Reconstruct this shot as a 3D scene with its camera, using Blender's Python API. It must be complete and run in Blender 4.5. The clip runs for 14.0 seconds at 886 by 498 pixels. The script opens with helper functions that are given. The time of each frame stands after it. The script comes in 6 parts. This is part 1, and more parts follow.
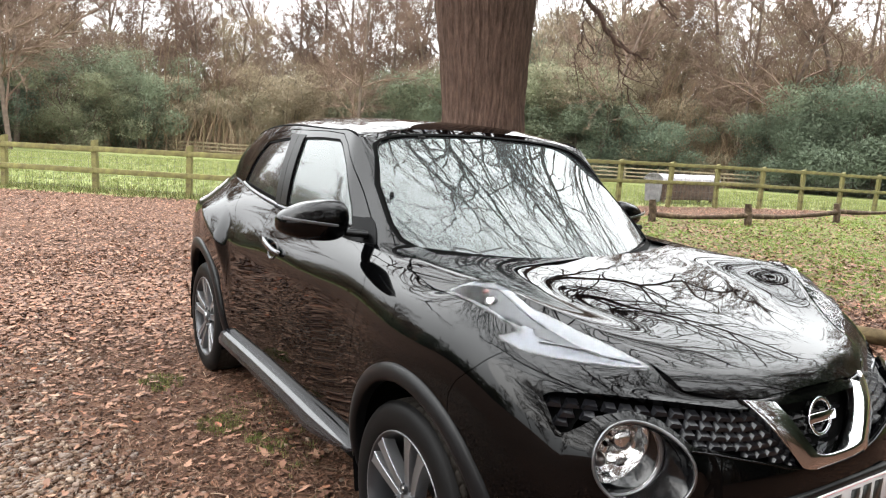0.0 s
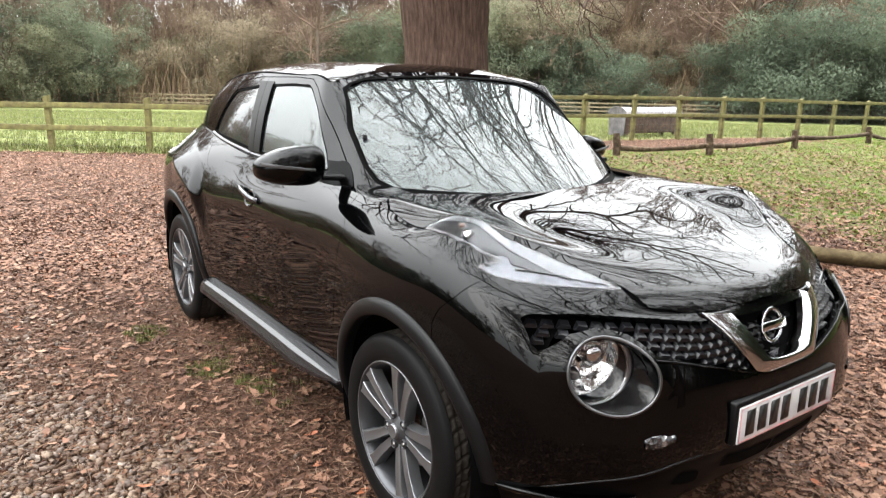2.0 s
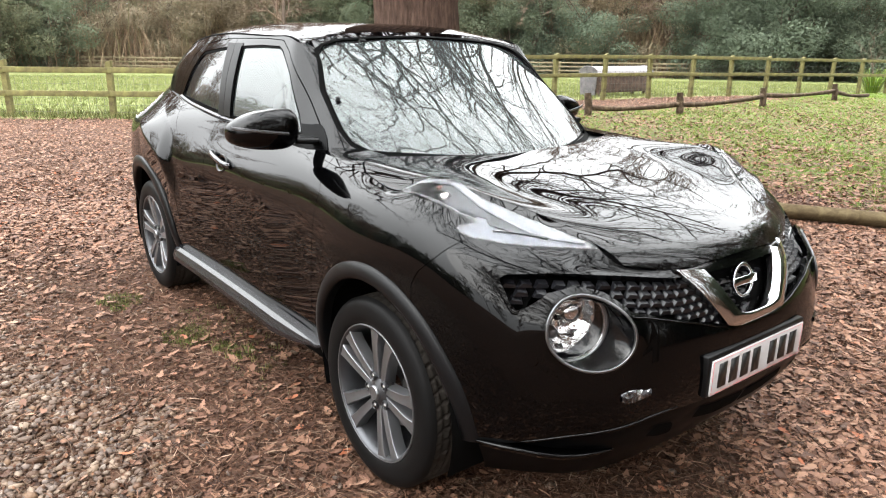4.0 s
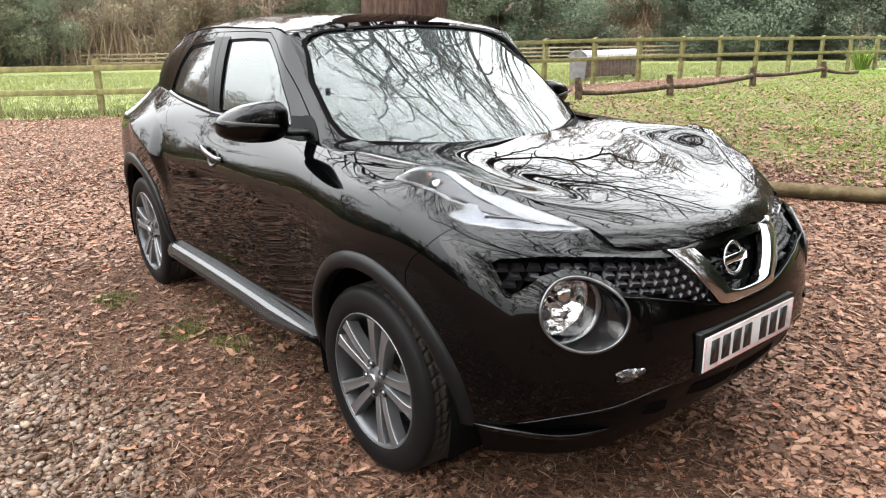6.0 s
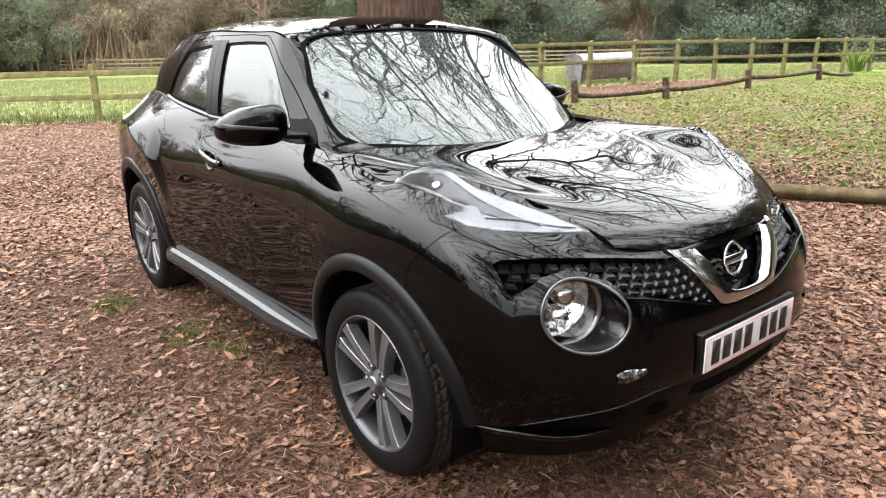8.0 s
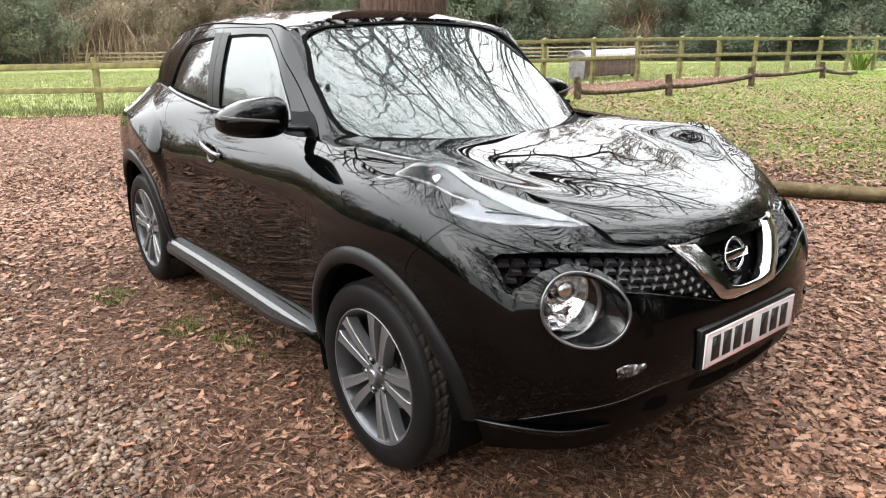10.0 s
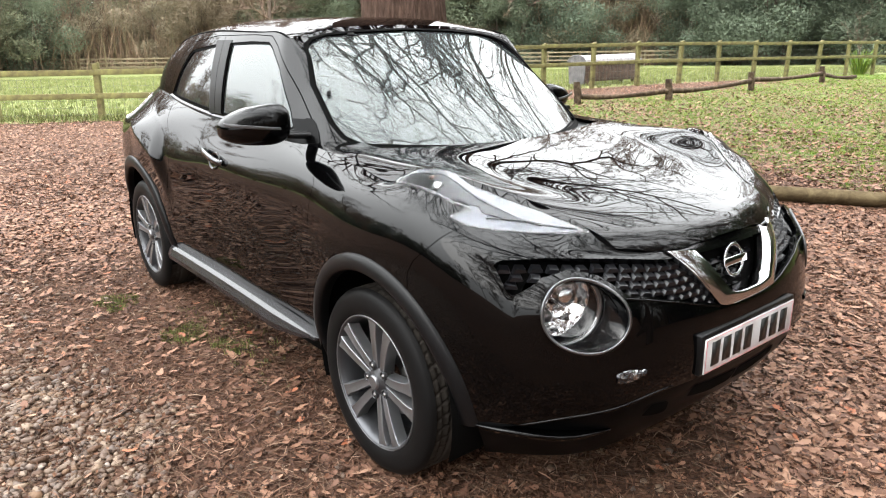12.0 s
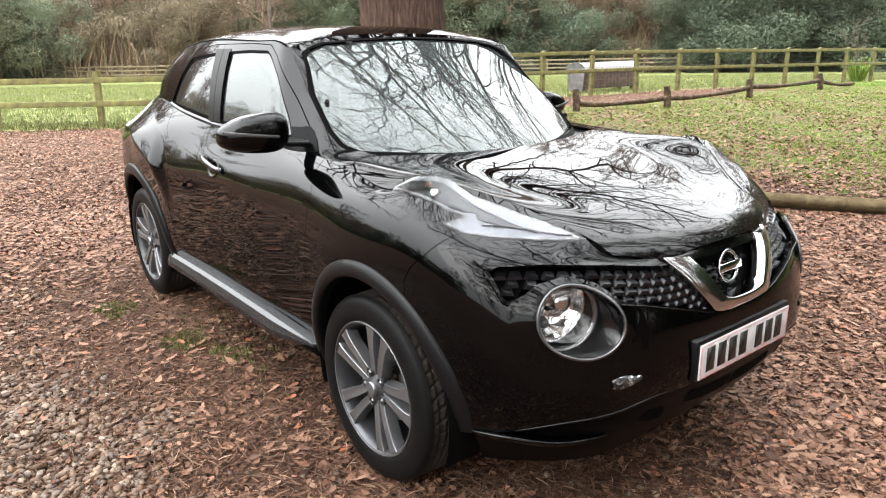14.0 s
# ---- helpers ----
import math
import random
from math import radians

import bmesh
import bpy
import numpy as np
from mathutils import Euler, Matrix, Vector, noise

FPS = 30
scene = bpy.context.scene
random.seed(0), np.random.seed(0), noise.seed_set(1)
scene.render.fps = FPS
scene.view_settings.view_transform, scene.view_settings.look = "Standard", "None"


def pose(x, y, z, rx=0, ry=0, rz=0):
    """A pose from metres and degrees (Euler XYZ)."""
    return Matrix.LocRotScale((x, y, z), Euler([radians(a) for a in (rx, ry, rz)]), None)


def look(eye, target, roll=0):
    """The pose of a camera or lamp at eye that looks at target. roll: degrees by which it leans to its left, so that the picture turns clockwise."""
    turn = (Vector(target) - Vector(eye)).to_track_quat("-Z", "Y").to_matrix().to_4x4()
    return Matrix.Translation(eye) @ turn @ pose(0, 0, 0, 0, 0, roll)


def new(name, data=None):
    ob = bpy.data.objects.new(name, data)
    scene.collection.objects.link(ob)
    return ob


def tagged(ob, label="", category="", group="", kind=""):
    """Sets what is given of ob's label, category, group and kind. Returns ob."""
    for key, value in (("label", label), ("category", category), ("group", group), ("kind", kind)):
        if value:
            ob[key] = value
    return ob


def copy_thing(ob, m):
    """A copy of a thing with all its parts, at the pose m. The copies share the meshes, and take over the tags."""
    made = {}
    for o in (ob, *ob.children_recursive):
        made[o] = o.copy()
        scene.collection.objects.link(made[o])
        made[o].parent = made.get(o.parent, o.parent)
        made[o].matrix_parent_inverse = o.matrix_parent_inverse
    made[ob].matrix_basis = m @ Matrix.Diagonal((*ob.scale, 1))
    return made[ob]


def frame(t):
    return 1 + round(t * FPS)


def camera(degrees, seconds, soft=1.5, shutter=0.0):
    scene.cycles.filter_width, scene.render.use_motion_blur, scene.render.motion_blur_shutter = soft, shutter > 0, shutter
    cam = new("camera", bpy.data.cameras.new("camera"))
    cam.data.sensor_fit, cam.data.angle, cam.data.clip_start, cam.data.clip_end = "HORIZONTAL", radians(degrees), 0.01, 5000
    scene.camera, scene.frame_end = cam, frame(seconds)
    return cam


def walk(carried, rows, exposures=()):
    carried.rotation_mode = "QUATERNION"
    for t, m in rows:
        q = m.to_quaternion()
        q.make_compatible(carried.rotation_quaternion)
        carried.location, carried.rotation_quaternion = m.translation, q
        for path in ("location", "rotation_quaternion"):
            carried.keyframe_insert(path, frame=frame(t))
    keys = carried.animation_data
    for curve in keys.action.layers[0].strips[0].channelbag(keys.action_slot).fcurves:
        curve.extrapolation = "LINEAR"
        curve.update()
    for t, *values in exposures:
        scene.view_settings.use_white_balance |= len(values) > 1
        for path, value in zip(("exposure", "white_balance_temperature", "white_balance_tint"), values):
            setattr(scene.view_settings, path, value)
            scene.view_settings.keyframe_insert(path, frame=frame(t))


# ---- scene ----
# the camera and its walk
cam = camera(64.58, 14.0, soft=1.15, shutter=0.4)
PATH = [
    (0.0, 1.7750, -1.8921, 1.4752, 81.3093, -3.2645, 58.0995),
    (0.5, 1.8227, -1.9739, 1.4649, 81.1055, -4.1175, 58.2048),
    (1.0, 1.8358, -1.9867, 1.4649, 79.5687, -3.2568, 57.2702),
    (1.5, 1.8524, -1.9814, 1.4747, 77.8801, -1.9124, 56.1495),
    (2.0, 1.8524, -1.9770, 1.4746, 76.7746, -1.0992, 55.0555),
    (2.5, 1.8590, -1.9932, 1.4651, 73.6471, -1.3755, 54.8849),
    (3.0, 1.8483, -1.9914, 1.4759, 73.2959, -1.8521, 53.5535),
    (5.5, 1.8582, -1.9976, 1.4717, 73.7602, 0.8488, 52.1434),
    (6.0, 1.8677, -2.0000, 1.4723, 72.8887, 0.8710, 51.7726),
    (6.5, 1.8698, -2.0049, 1.4740, 72.9613, 0.9321, 51.5299),
    (7.0, 1.8659, -2.0129, 1.4752, 73.2228, 1.0128, 51.3835),
    (7.5, 1.8580, -2.0099, 1.4707, 73.1578, 1.0713, 51.6316),
    (8.0, 1.8610, -2.0084, 1.4669, 73.1845, 1.0930, 51.4400),
    (10.5, 1.8619, -2.0044, 1.4578, 72.7248, 0.6751, 51.7024),
    (11.0, 1.8581, -2.0093, 1.4621, 72.4427, 0.7731, 51.6395),
    (11.5, 1.8669, -2.0132, 1.4695, 73.0402, 0.8656, 51.6748),
    (12.0, 1.8705, -2.0125, 1.4675, 73.2445, 0.8303, 51.6946),
    (12.5, 1.8721, -2.0126, 1.4690, 74.2034, 0.7468, 51.7388),
    (13.0, 1.8671, -2.0158, 1.4661, 73.9790, 0.6722, 51.7644),
    (13.5, 1.8691, -2.0143, 1.4665, 73.7838, 0.8069, 51.7644),
    (14.0, 1.8888, -2.0150, 1.4717, 73.8125, 0.8884, 51.6625),
]
walk(cam, [(t, pose(*row)) for t, *row in PATH], exposures=[(0.0, 0.95), (1.0, 0.97), (2.0, 1.01), (3.0, 1.11), (14.0, 1.11)])

# ---- world and light: a white overcast winter sky ----
world = bpy.data.worlds.new("overcast")
scene.world = world
world.use_nodes = True
wn = world.node_tree.nodes
wl = world.node_tree.links
sky = wn.new("ShaderNodeTexSky")
sky.sky_type, sky.sun_disc = "NISHITA", False
sky.sun_elevation, sky.sun_rotation = radians(28), radians(200)
sky.dust_density, sky.ozone_density = 3.0, 0.5
pale = wn.new("ShaderNodeHueSaturation")
pale.inputs["Saturation"].default_value = 0.08
wl.new(sky.outputs[0], pale.inputs["Color"])
# overcast: three times as bright overhead as at the horizon
place = wn.new("ShaderNodeTexCoord")
height = wn.new("ShaderNodeSeparateXYZ")
wl.new(place.outputs["Generated"], height.inputs[0])
rise = wn.new("ShaderNodeMapRange")
rise.inputs["From Min"].default_value, rise.inputs["From Max"].default_value = 0.0, 1.0
rise.inputs["To Min"].default_value, rise.inputs["To Max"].default_value = 34.0, 149.0
wl.new(height.outputs["Z"], rise.inputs["Value"])
cloud = wn.new("ShaderNodeMix")
cloud.data_type = "RGBA"
cloud.inputs[0].default_value = 0.85
tint = wn.new("ShaderNodeMix")
tint.data_type, tint.blend_type = "RGBA", "MULTIPLY"
tint.inputs[0].default_value = 1.0
tint.inputs[7].default_value = (0.965, 0.99, 1.0, 1)
wl.new(rise.outputs[0], tint.inputs[6])
wl.new(pale.outputs[0], cloud.inputs[6])
wl.new(tint.outputs[2], cloud.inputs[7])
wl.new(cloud.outputs[2], wn["Background"].inputs[0])
wn["Background"].inputs[1].default_value = 0.05
sun = new("sun", bpy.data.lights.new("sun", "SUN"))
sun.data.energy, sun.data.angle, sun.data.color = 1.5, radians(60), (1.0, 0.96, 0.9)
sun.matrix_world = look((0, 0, 12), (-8, 12, 0))

# ---- mesh tools ----
def natural(knots, values, where):
    """Natural cubic spline through values (first axis) at the knots, evaluated at where."""
    u, y, q = np.asarray(knots, float), np.asarray(values, float), np.asarray(where, float)
    n, h = len(u), np.diff(u)
    a, rhs = np.zeros((n, n)), np.zeros((n,) + y.shape[1:])
    a[0, 0] = a[-1, -1] = 1
    hs = h.reshape((-1,) + (1,) * (y.ndim - 1))
    slope = np.diff(y, axis=0) / hs
    for i in range(1, n - 1):
        a[i, i - 1:i + 2] = h[i - 1], 2 * (h[i - 1] + h[i]), h[i]
        rhs[i] = 6 * (slope[i] - slope[i - 1])
    m = np.linalg.solve(a, rhs.reshape(n, -1)).reshape(rhs.shape)
    k = np.clip(np.searchsorted(u, q) - 1, 0, n - 2)
    s = (-1,) + (1,) * (y.ndim - 1)
    hk, x0, x1 = h[k].reshape(s), (q - u[k]).reshape(s), (u[k + 1] - q).reshape(s)
    return (m[k] * x1 ** 3 + m[k + 1] * x0 ** 3) / (6 * hk) + (y[k] / hk - m[k] * hk / 6) * x1 + (y[k + 1] / hk - m[k + 1] * hk / 6) * x0


class Sheet:
    """A surface as points, normals and polygons."""

    def __init__(self, v, n, f):
        self.v, self.n, self.f = v, n, f

    @classmethod
    def grid(cls, p, flip=False):
        """From a rectangular net of points p[i, j]."""
        du, dv = np.gradient(p, axis=0), np.gradient(p, axis=1)
        n = np.cross(du, dv)
        n /= np.linalg.norm(n, axis=-1, keepdims=True) + 1e-12
        a, b = p.shape[:2]
        ids = np.arange(a * b).reshape(a, b)
        f = np.stack([ids[:-1, :-1], ids[1:, :-1], ids[1:, 1:], ids[:-1, 1:]], -1).reshape(-1, 4)
        if flip:
            n, f = -n, f[:, ::-1]
        return cls(p.reshape(-1, 3), n.reshape(-1, 3), f.tolist())

    def cut(self, field):
        """Keeps the side on which field(v) is positive, cut cleanly along its zero line."""
        d = np.asarray(field(self.v), float)
        d = np.where(np.abs(d) < 1e-7, 1e-7, d)
        v, n, faces, made, used = list(self.v), list(self.n), [], {}, {}

        def cross(i, j):
            key = (min(i, j), max(i, j))
            if key not in made:
                t = d[i] / (d[i] - d[j])
                made[key] = len(v)
                v.append(self.v[i] + t * (self.v[j] - self.v[i]))
                n.append(self.n[i] + t * (self.n[j] - self.n[i]))
            return made[key]

        for face in self.f:
            s = [d[i] > 0 for i in face]
            if all(s):
                faces.append(face)
            elif any(s):
                out = []
                for k, i in enumerate(face):
                    j = face[(k + 1) % len(face)]
                    if d[i] > 0:
                        out.append(i)
                    if (d[i] > 0) != (d[j] > 0):
                        out.append(cross(i, j))
                if len(out) > 2:
                    faces.append(out)
        for face in faces:
            for i in face:
                used.setdefault(i, len(used))
        keep = list(used)
        return Sheet(np.array([v[i] for i in keep]).reshape(-1, 3), np.array([n[i] for i in keep]).reshape(-1, 3), [[used[i] for i in face] for face in faces])

    def moved(self, d):
        """The surface pushed along its normals."""
        return Sheet(self.v + self.n * d, self.n, self.f)

    def mirrored(self):
        k = np.array([1, -1, 1])
        return Sheet(self.v * k, self.n * k, [f[::-1] for f in self.f])

    def joined(self, o):
        b = len(self.v)
        return Sheet(np.concatenate([self.v, o.v]), np.concatenate([self.n, o.n]), list(self.f) + [[i + b for i in f] for f in o.f])

    def edged(self, depth, inset=0.0):
        """With its rim turned in by depth, so that the panel has thickness."""
        edges = {}
        for f in self.f:
            for i, j in zip(f, f[1:] + f[:1]):
                edges[(i, j)] = 1
        rim = [(i, j) for i, j in edges if (j, i) not in edges]
        v, n, faces = list(self.v), list(self.n), [list(f) for f in self.f]
        for i, j in rim:
            a, b = self.v[i], self.v[j]
            out = np.cross(b - a, self.n[i] + self.n[j])
            out = out / (np.linalg.norm(out) + 1e-12)
            k = len(v)
            v += [a, b, b - self.n[j] * depth - out * inset, a - self.n[i] * depth - out * inset]
            n += [out] * 4
            faces.append([k + 1, k, k + 3, k + 2])
        return Sheet(np.array(v), np.array(n), faces)


def stack(*sheets):
    s = sheets[0]
    for o in sheets[1:]:
        s = s.joined(o)
    return s


def outline(points, round_by=0.0):
    """A signed distance in a plane to a closed outline: positive inside, its corners rounded."""
    p = np.asarray(points, float)
    q = np.roll(p, -1, axis=0)

    def field(a, b):
        x = np.stack([a, b], -1)[:, None, :]
        e = q - p
        t = np.clip(((x - p) * e).sum(-1) / (e * e).sum(-1), 0, 1)
        dist = np.linalg.norm(x - p - t[..., None] * e, axis=-1).min(1)
        inside = np.zeros(len(a), bool)
        for (x0, y0), (x1, y1) in zip(p, q):
            c = (y0 > b) != (y1 > b)
            inside ^= c & (a < (x1 - x0) * (b - y0) / (y1 - y0 + 1e-12) + x0)
        return np.where(inside, dist, -dist) - round_by
    return field

# ---- materials ----
def material(name, color=(.5, .5, .5), rough=.5, metal=0.0, **more):
    m = bpy.data.materials.new(name)
    m.use_nodes = True
    b = m.node_tree.nodes["Principled BSDF"]
    b.inputs["Base Color"].default_value = (*color, 1)
    b.inputs["Roughness"].default_value = rough
    b.inputs["Metallic"].default_value = metal
    for k, v in more.items():
        b.inputs[k.replace("_", " ")].default_value = v
    return m


def nodes_of(m):
    return m.node_tree.nodes, m.node_tree.links, m.node_tree.nodes["Principled BSDF"]


def tex(m, kind, scale, **inputs):
    """A texture in object coordinates, in metres."""
    n, l, _ = nodes_of(m)
    c = n.get("coords") or n.new("ShaderNodeTexCoord")
    c.name = "coords"
    t = n.new("ShaderNodeTex" + kind)
    t.inputs["Scale"].default_value = scale
    for k, v in inputs.items():
        t.inputs[k.replace("_", " ")].default_value = v
    l.new(c.outputs["Object"], t.inputs["Vector"])
    return t


def ramp(m, source, stops):
    n, l, _ = nodes_of(m)
    r = n.new("ShaderNodeValToRGB")
    while len(r.color_ramp.elements) < len(stops):
        r.color_ramp.elements.new(.5)
    for e, (at, c) in zip(r.color_ramp.elements, stops):
        e.position, e.color = at, (*c, 1)
    l.new(source, r.inputs[0])
    return r.outputs[0]


def dim(stops, k=.29):
    """Damp and dark: the same colours at a lower reflectance."""
    return [(at, (c[0] * k * 1.10, c[1] * k * .985, c[2] * k * .955)) for at, c in stops]


def blend(m, fac, a, b, mode="MIX"):
    n, l, _ = nodes_of(m)
    x = n.new("ShaderNodeMix")
    x.data_type, x.blend_type = "RGBA", mode
    for slot, val in ((0, fac), (6, a), (7, b)):
        if hasattr(val, "links"):
            l.new(val, x.inputs[slot])
        elif slot == 0:
            x.inputs[0].default_value = val
        else:
            x.inputs[slot].default_value = (*val, 1)
    return x.outputs[2]


def bump(m, source, strength, distance):
    n, l, b = nodes_of(m)
    k = n.new("ShaderNodeBump")
    k.inputs["Strength"].default_value, k.inputs["Distance"].default_value = strength, distance
    l.new(source, k.inputs["Height"])
    l.new(k.outputs[0], b.inputs["Normal"])


def colour(m, out):
    m.node_tree.links.new(out, nodes_of(m)[2].inputs["Base Color"])


PAINT = material("black_car_paint", (.0006, .0006, .0007), .012, 0, IOR=1.30)
PLASTIC = material("black_textured_plastic", (.003, .003, .0033), .36, 0, Specular_IOR_Level=.17)
SILLMAT = material("satin_black_sill", (.008, .008, .0095), .24, 0, Specular_IOR_Level=.46)
CHROME = material("chrome", (.52, .52, .53), .07, 1.0)
RUBBER = material("tyre_rubber", (.0036, .0034, .0034), .5, 0, Specular_IOR_Level=.07)
TREAD = material("dusty_tread", (.024, .0205, .0175), .9, 0, Specular_IOR_Level=.08)
ALLOY = material("alloy_silver", (.185, .187, .195), .34, .85)
MISTGLASS = material("tinted_screen_glass", (.11, .125, .125), .0, 0, Transmission_Weight=.74, IOR=1.47, Specular_Tint=(.93, 1.0, .985, 1))
DARKGLASS = material("tinted_glass", (.01, .011, .011), .01, 0, IOR=1.58)
SIDEGLASS = material("side_window_glass", (.11, .125, .125), .0, 0, Transmission_Weight=.74, IOR=1.60, Specular_Tint=(.94, 1.0, .985, 1))
# black trim colour with the shade of closed cavities put into it
SHADE_LINING = material("shade_dark_lining", (.0022, .0022, .0022), .8, 0, Specular_IOR_Level=.03)
BARREL = material("satin_rim_barrel", (.055, .056, .06), .38, .8)
RIMDARK = material("grey_painted_alloy", (.05, .05, .053), .35, .7)
STEEL = material("brake_steel", (.14, .135, .13), .4, 1.0)
GRILLEMAT = material("grille_plastic", (.004, .004, .005), .28, 0, Specular_IOR_Level=.34)
PODMAT = material("lamp_pod_black", (.0022, .0022, .0025), .10, 0, Specular_IOR_Level=.36)
BANDSILVER = material("lamp_band_silver", (.105, .108, .116), .22, .85)
FROST = material("lamp_frost", (.040, .041, .045), .38, .6)
LAMPRIM = material("lamp_rim_silver", (.15, .15, .155), .25, .9)
APRON = material("matt_black_apron", (.0014, .0014, .0016), .30, 0, Specular_IOR_Level=.05)
LAMPCOVER = material("lamp_cover_plastic", (1, 1, 1), .0, 0, Transmission_Weight=1.0, IOR=1.22, Specular_IOR_Level=.22)
SEALMAT = material("seal_rubber", (.0009, .0009, .0009), .5, 0, Specular_IOR_Level=.015)
SATIN = material("satin_grey", (.14, .14, .145), .28, .9)
MIRROR = material("lamp_reflector", (.66, .66, .66), .09, 1.0)
CLEAR = material("clear_plastic", (1, 1, 1), .0, 0, Transmission_Weight=1.0, IOR=1.45)
SILVERLAMP = material("lamp_silver", (.074, .078, .089), .27, .8)
FOGGLASS = material("mottle_painted_fog_glass", (.10, .10, .104), .12, .75)
# dark and bright cells put the cut glass's mottled reflection into the colour
colour(FOGGLASS, ramp(FOGGLASS, tex(FOGGLASS, "Voronoi", 85.0, Randomness=1.0).outputs["Color"], [(.2, (.015, .015, .017)), (.55, (.10, .10, .105)), (.8, (.34, .34, .34))]))
bump(FOGGLASS, tex(FOGGLASS, "Voronoi", 85.0, Randomness=1.0).outputs["Distance"], .7, .004)
MIRRORLED = material("clear_indicator_strip", (.075, .075, .078), .3, .6)
BELT = material("satin_belt_trim", (.075, .075, .08), .3, .9)
AMBER = material("amber_bulb", (.10, .030, .016), .3)
TAILMAT = material("tail_lamp_lens", (.62, .60, .60), .08, 0)
HANDLE = material("handle_paint", (.10, .10, .105), .12, .9)
PLATE = material("plate_white", (.42, .42, .42), .3)
INK = material("plate_black", (.006, .006, .006), .4)
REDINK = material("plate_red_line", (.5, .06, .07), .4)
SOIL = material("leafy_ground", (.13, .09, .065), .85, 0, Specular_IOR_Level=0.08)
big = tex(SOIL, "Noise", .9, Detail=5.0, Roughness=.65)
mid_n = tex(SOIL, "Noise", 14.0, Detail=6.0, Roughness=.7)
vor = tex(SOIL, "Voronoi", 42.0, Randomness=1.0)
soil_c = ramp(SOIL, mid_n.outputs[0], dim([(.30, (.060, .036, .026)), (.48, (.14, .082, .056)), (.62, (.25, .155, .105)), (.78, (.35, .24, .175))], .24))
chip_c = ramp(SOIL, vor.outputs["Color"], dim([(.0, (.09, .055, .036)), (.4, (.23, .13, .082)), (.75, (.33, .205, .135)), (1, (.44, .31, .225))], .29))
patch = ramp(SOIL, big.outputs[0], [(.38, (0, 0, 0)), (.62, (1, 1, 1))])
colour(SOIL, blend(SOIL, blend(SOIL, .5, patch, (.5, .5, .5)), soil_c, chip_c))
bump(SOIL, vor.outputs["Distance"], .8, .02)


def island_ramp(m, stops):
    n, l, _ = nodes_of(m)
    g = n.new("ShaderNodeNewGeometry")
    colour(m, ramp(m, g.outputs["Random Per Island"], stops))


LEAF = material("fallen_leaf", (.2, .12, .07), .6, 0, Specular_IOR_Level=0.14)
island_ramp(LEAF, dim([(0, (.10, .058, .040)), (.22, (.18, .100, .066)), (.5, (.275, .160, .106)), (.78, (.36, .222, .150)), (.95, (.45, .295, .205)), (1, (.42, .15, .07))], .46))
CRUMB = material("leaf_mould", (.1, .06, .04), .7, 0, Specular_IOR_Level=0.12)
island_ramp(CRUMB, dim([(0, (.035, .02, .013)), (.3, (.12, .06, .036)), (.6, (.25, .13, .078)), (.88, (.42, .24, .15)), (1, (.62, .42, .30))], .32))
STRIP = material("bark_shred", (.1, .06, .04), .75, 0, Specular_IOR_Level=0.12)
island_ramp(STRIP, dim([(0, (.05, .028, .02)), (.35, (.13, .07, .045)), (.7, (.25, .145, .095)), (.93, (.38, .25, .17)), (1, (.60, .48, .36))], .34))
PEBBLE = material("flint_pebble", (.3, .25, .2), .55, 0, Specular_IOR_Level=0.22)
island_ramp(PEBBLE, dim([(0, (.14, .085, .055)), (.2, (.30, .18, .105)), (.38, (.28, .24, .21)), (.55, (.42, .27, .155)), (.72, (.34, .28, .235)), (.88, (.56, .43, .30)), (.96, (.68, .56, .43)), (1, (.84, .76, .66))], .235))
TWIG = material("dead_twig", (.15, .1, .07), .8, 0, Specular_IOR_Level=0.08)
island_ramp(TWIG, dim([(0, (.06, .04, .03)), (.6, (.20, .13, .09)), (1, (.38, .30, .22))]))
GRASSY = material("grass_ground", (.10, .16, .04), .9, 0, Specular_IOR_Level=0.08)
gn = tex(GRASSY, "Noise", 2.2, Detail=6.0, Roughness=.7)
gf = tex(GRASSY, "Noise", 40.0, Detail=4.0)
colour(GRASSY, blend(GRASSY, gf.outputs[0], ramp(GRASSY, gn.outputs[0], dim([(.35, (.22, .16, .08)), (.46, (.17, .25, .055)), (.62, (.20, .36, .07))], .48)), (.032, .042, .013)))
FIELDMAT = material("paddock_ground", (.2, .3, .06), .9, 0, Specular_IOR_Level=0.08)
fn = tex(FIELDMAT, "Noise", .5, Detail=7.0, Roughness=.65)
colour(FIELDMAT, ramp(FIELDMAT, fn.outputs[0], dim([(.3, (.19, .255, .09)), (.5, (.265, .335, .125)), (.7, (.36, .395, .18))], .40)))
GRASS = material("grass_blade", (.15, .24, .05), .34, 0, Specular_IOR_Level=0.08)
island_ramp(GRASS, dim([(0, (.11, .20, .03)), (.5, (.20, .35, .05)), (.88, (.29, .43, .075)), (1, (.44, .36, .15))], .54))
MOSS = material("moss_and_weed", (.09, .11, .03), .6, 0, Specular_IOR_Level=.08)
island_ramp(MOSS, [(0, (.035, .045, .014)), (.6, (.085, .105, .028)), (1, (.15, .14, .05))])
FIELDGRASS = material("paddock_blade", (.2, .35, .07), .34, 0, Specular_IOR_Level=0.08)
island_ramp(FIELDGRASS, dim([(0, (.18, .25, .085)), (.6, (.295, .375, .135)), (1, (.42, .44, .21))], .40))
ROUGHGRASS = material("rough_grass_blade", (.2, .25, .08), .7, 0, Specular_IOR_Level=0.08)
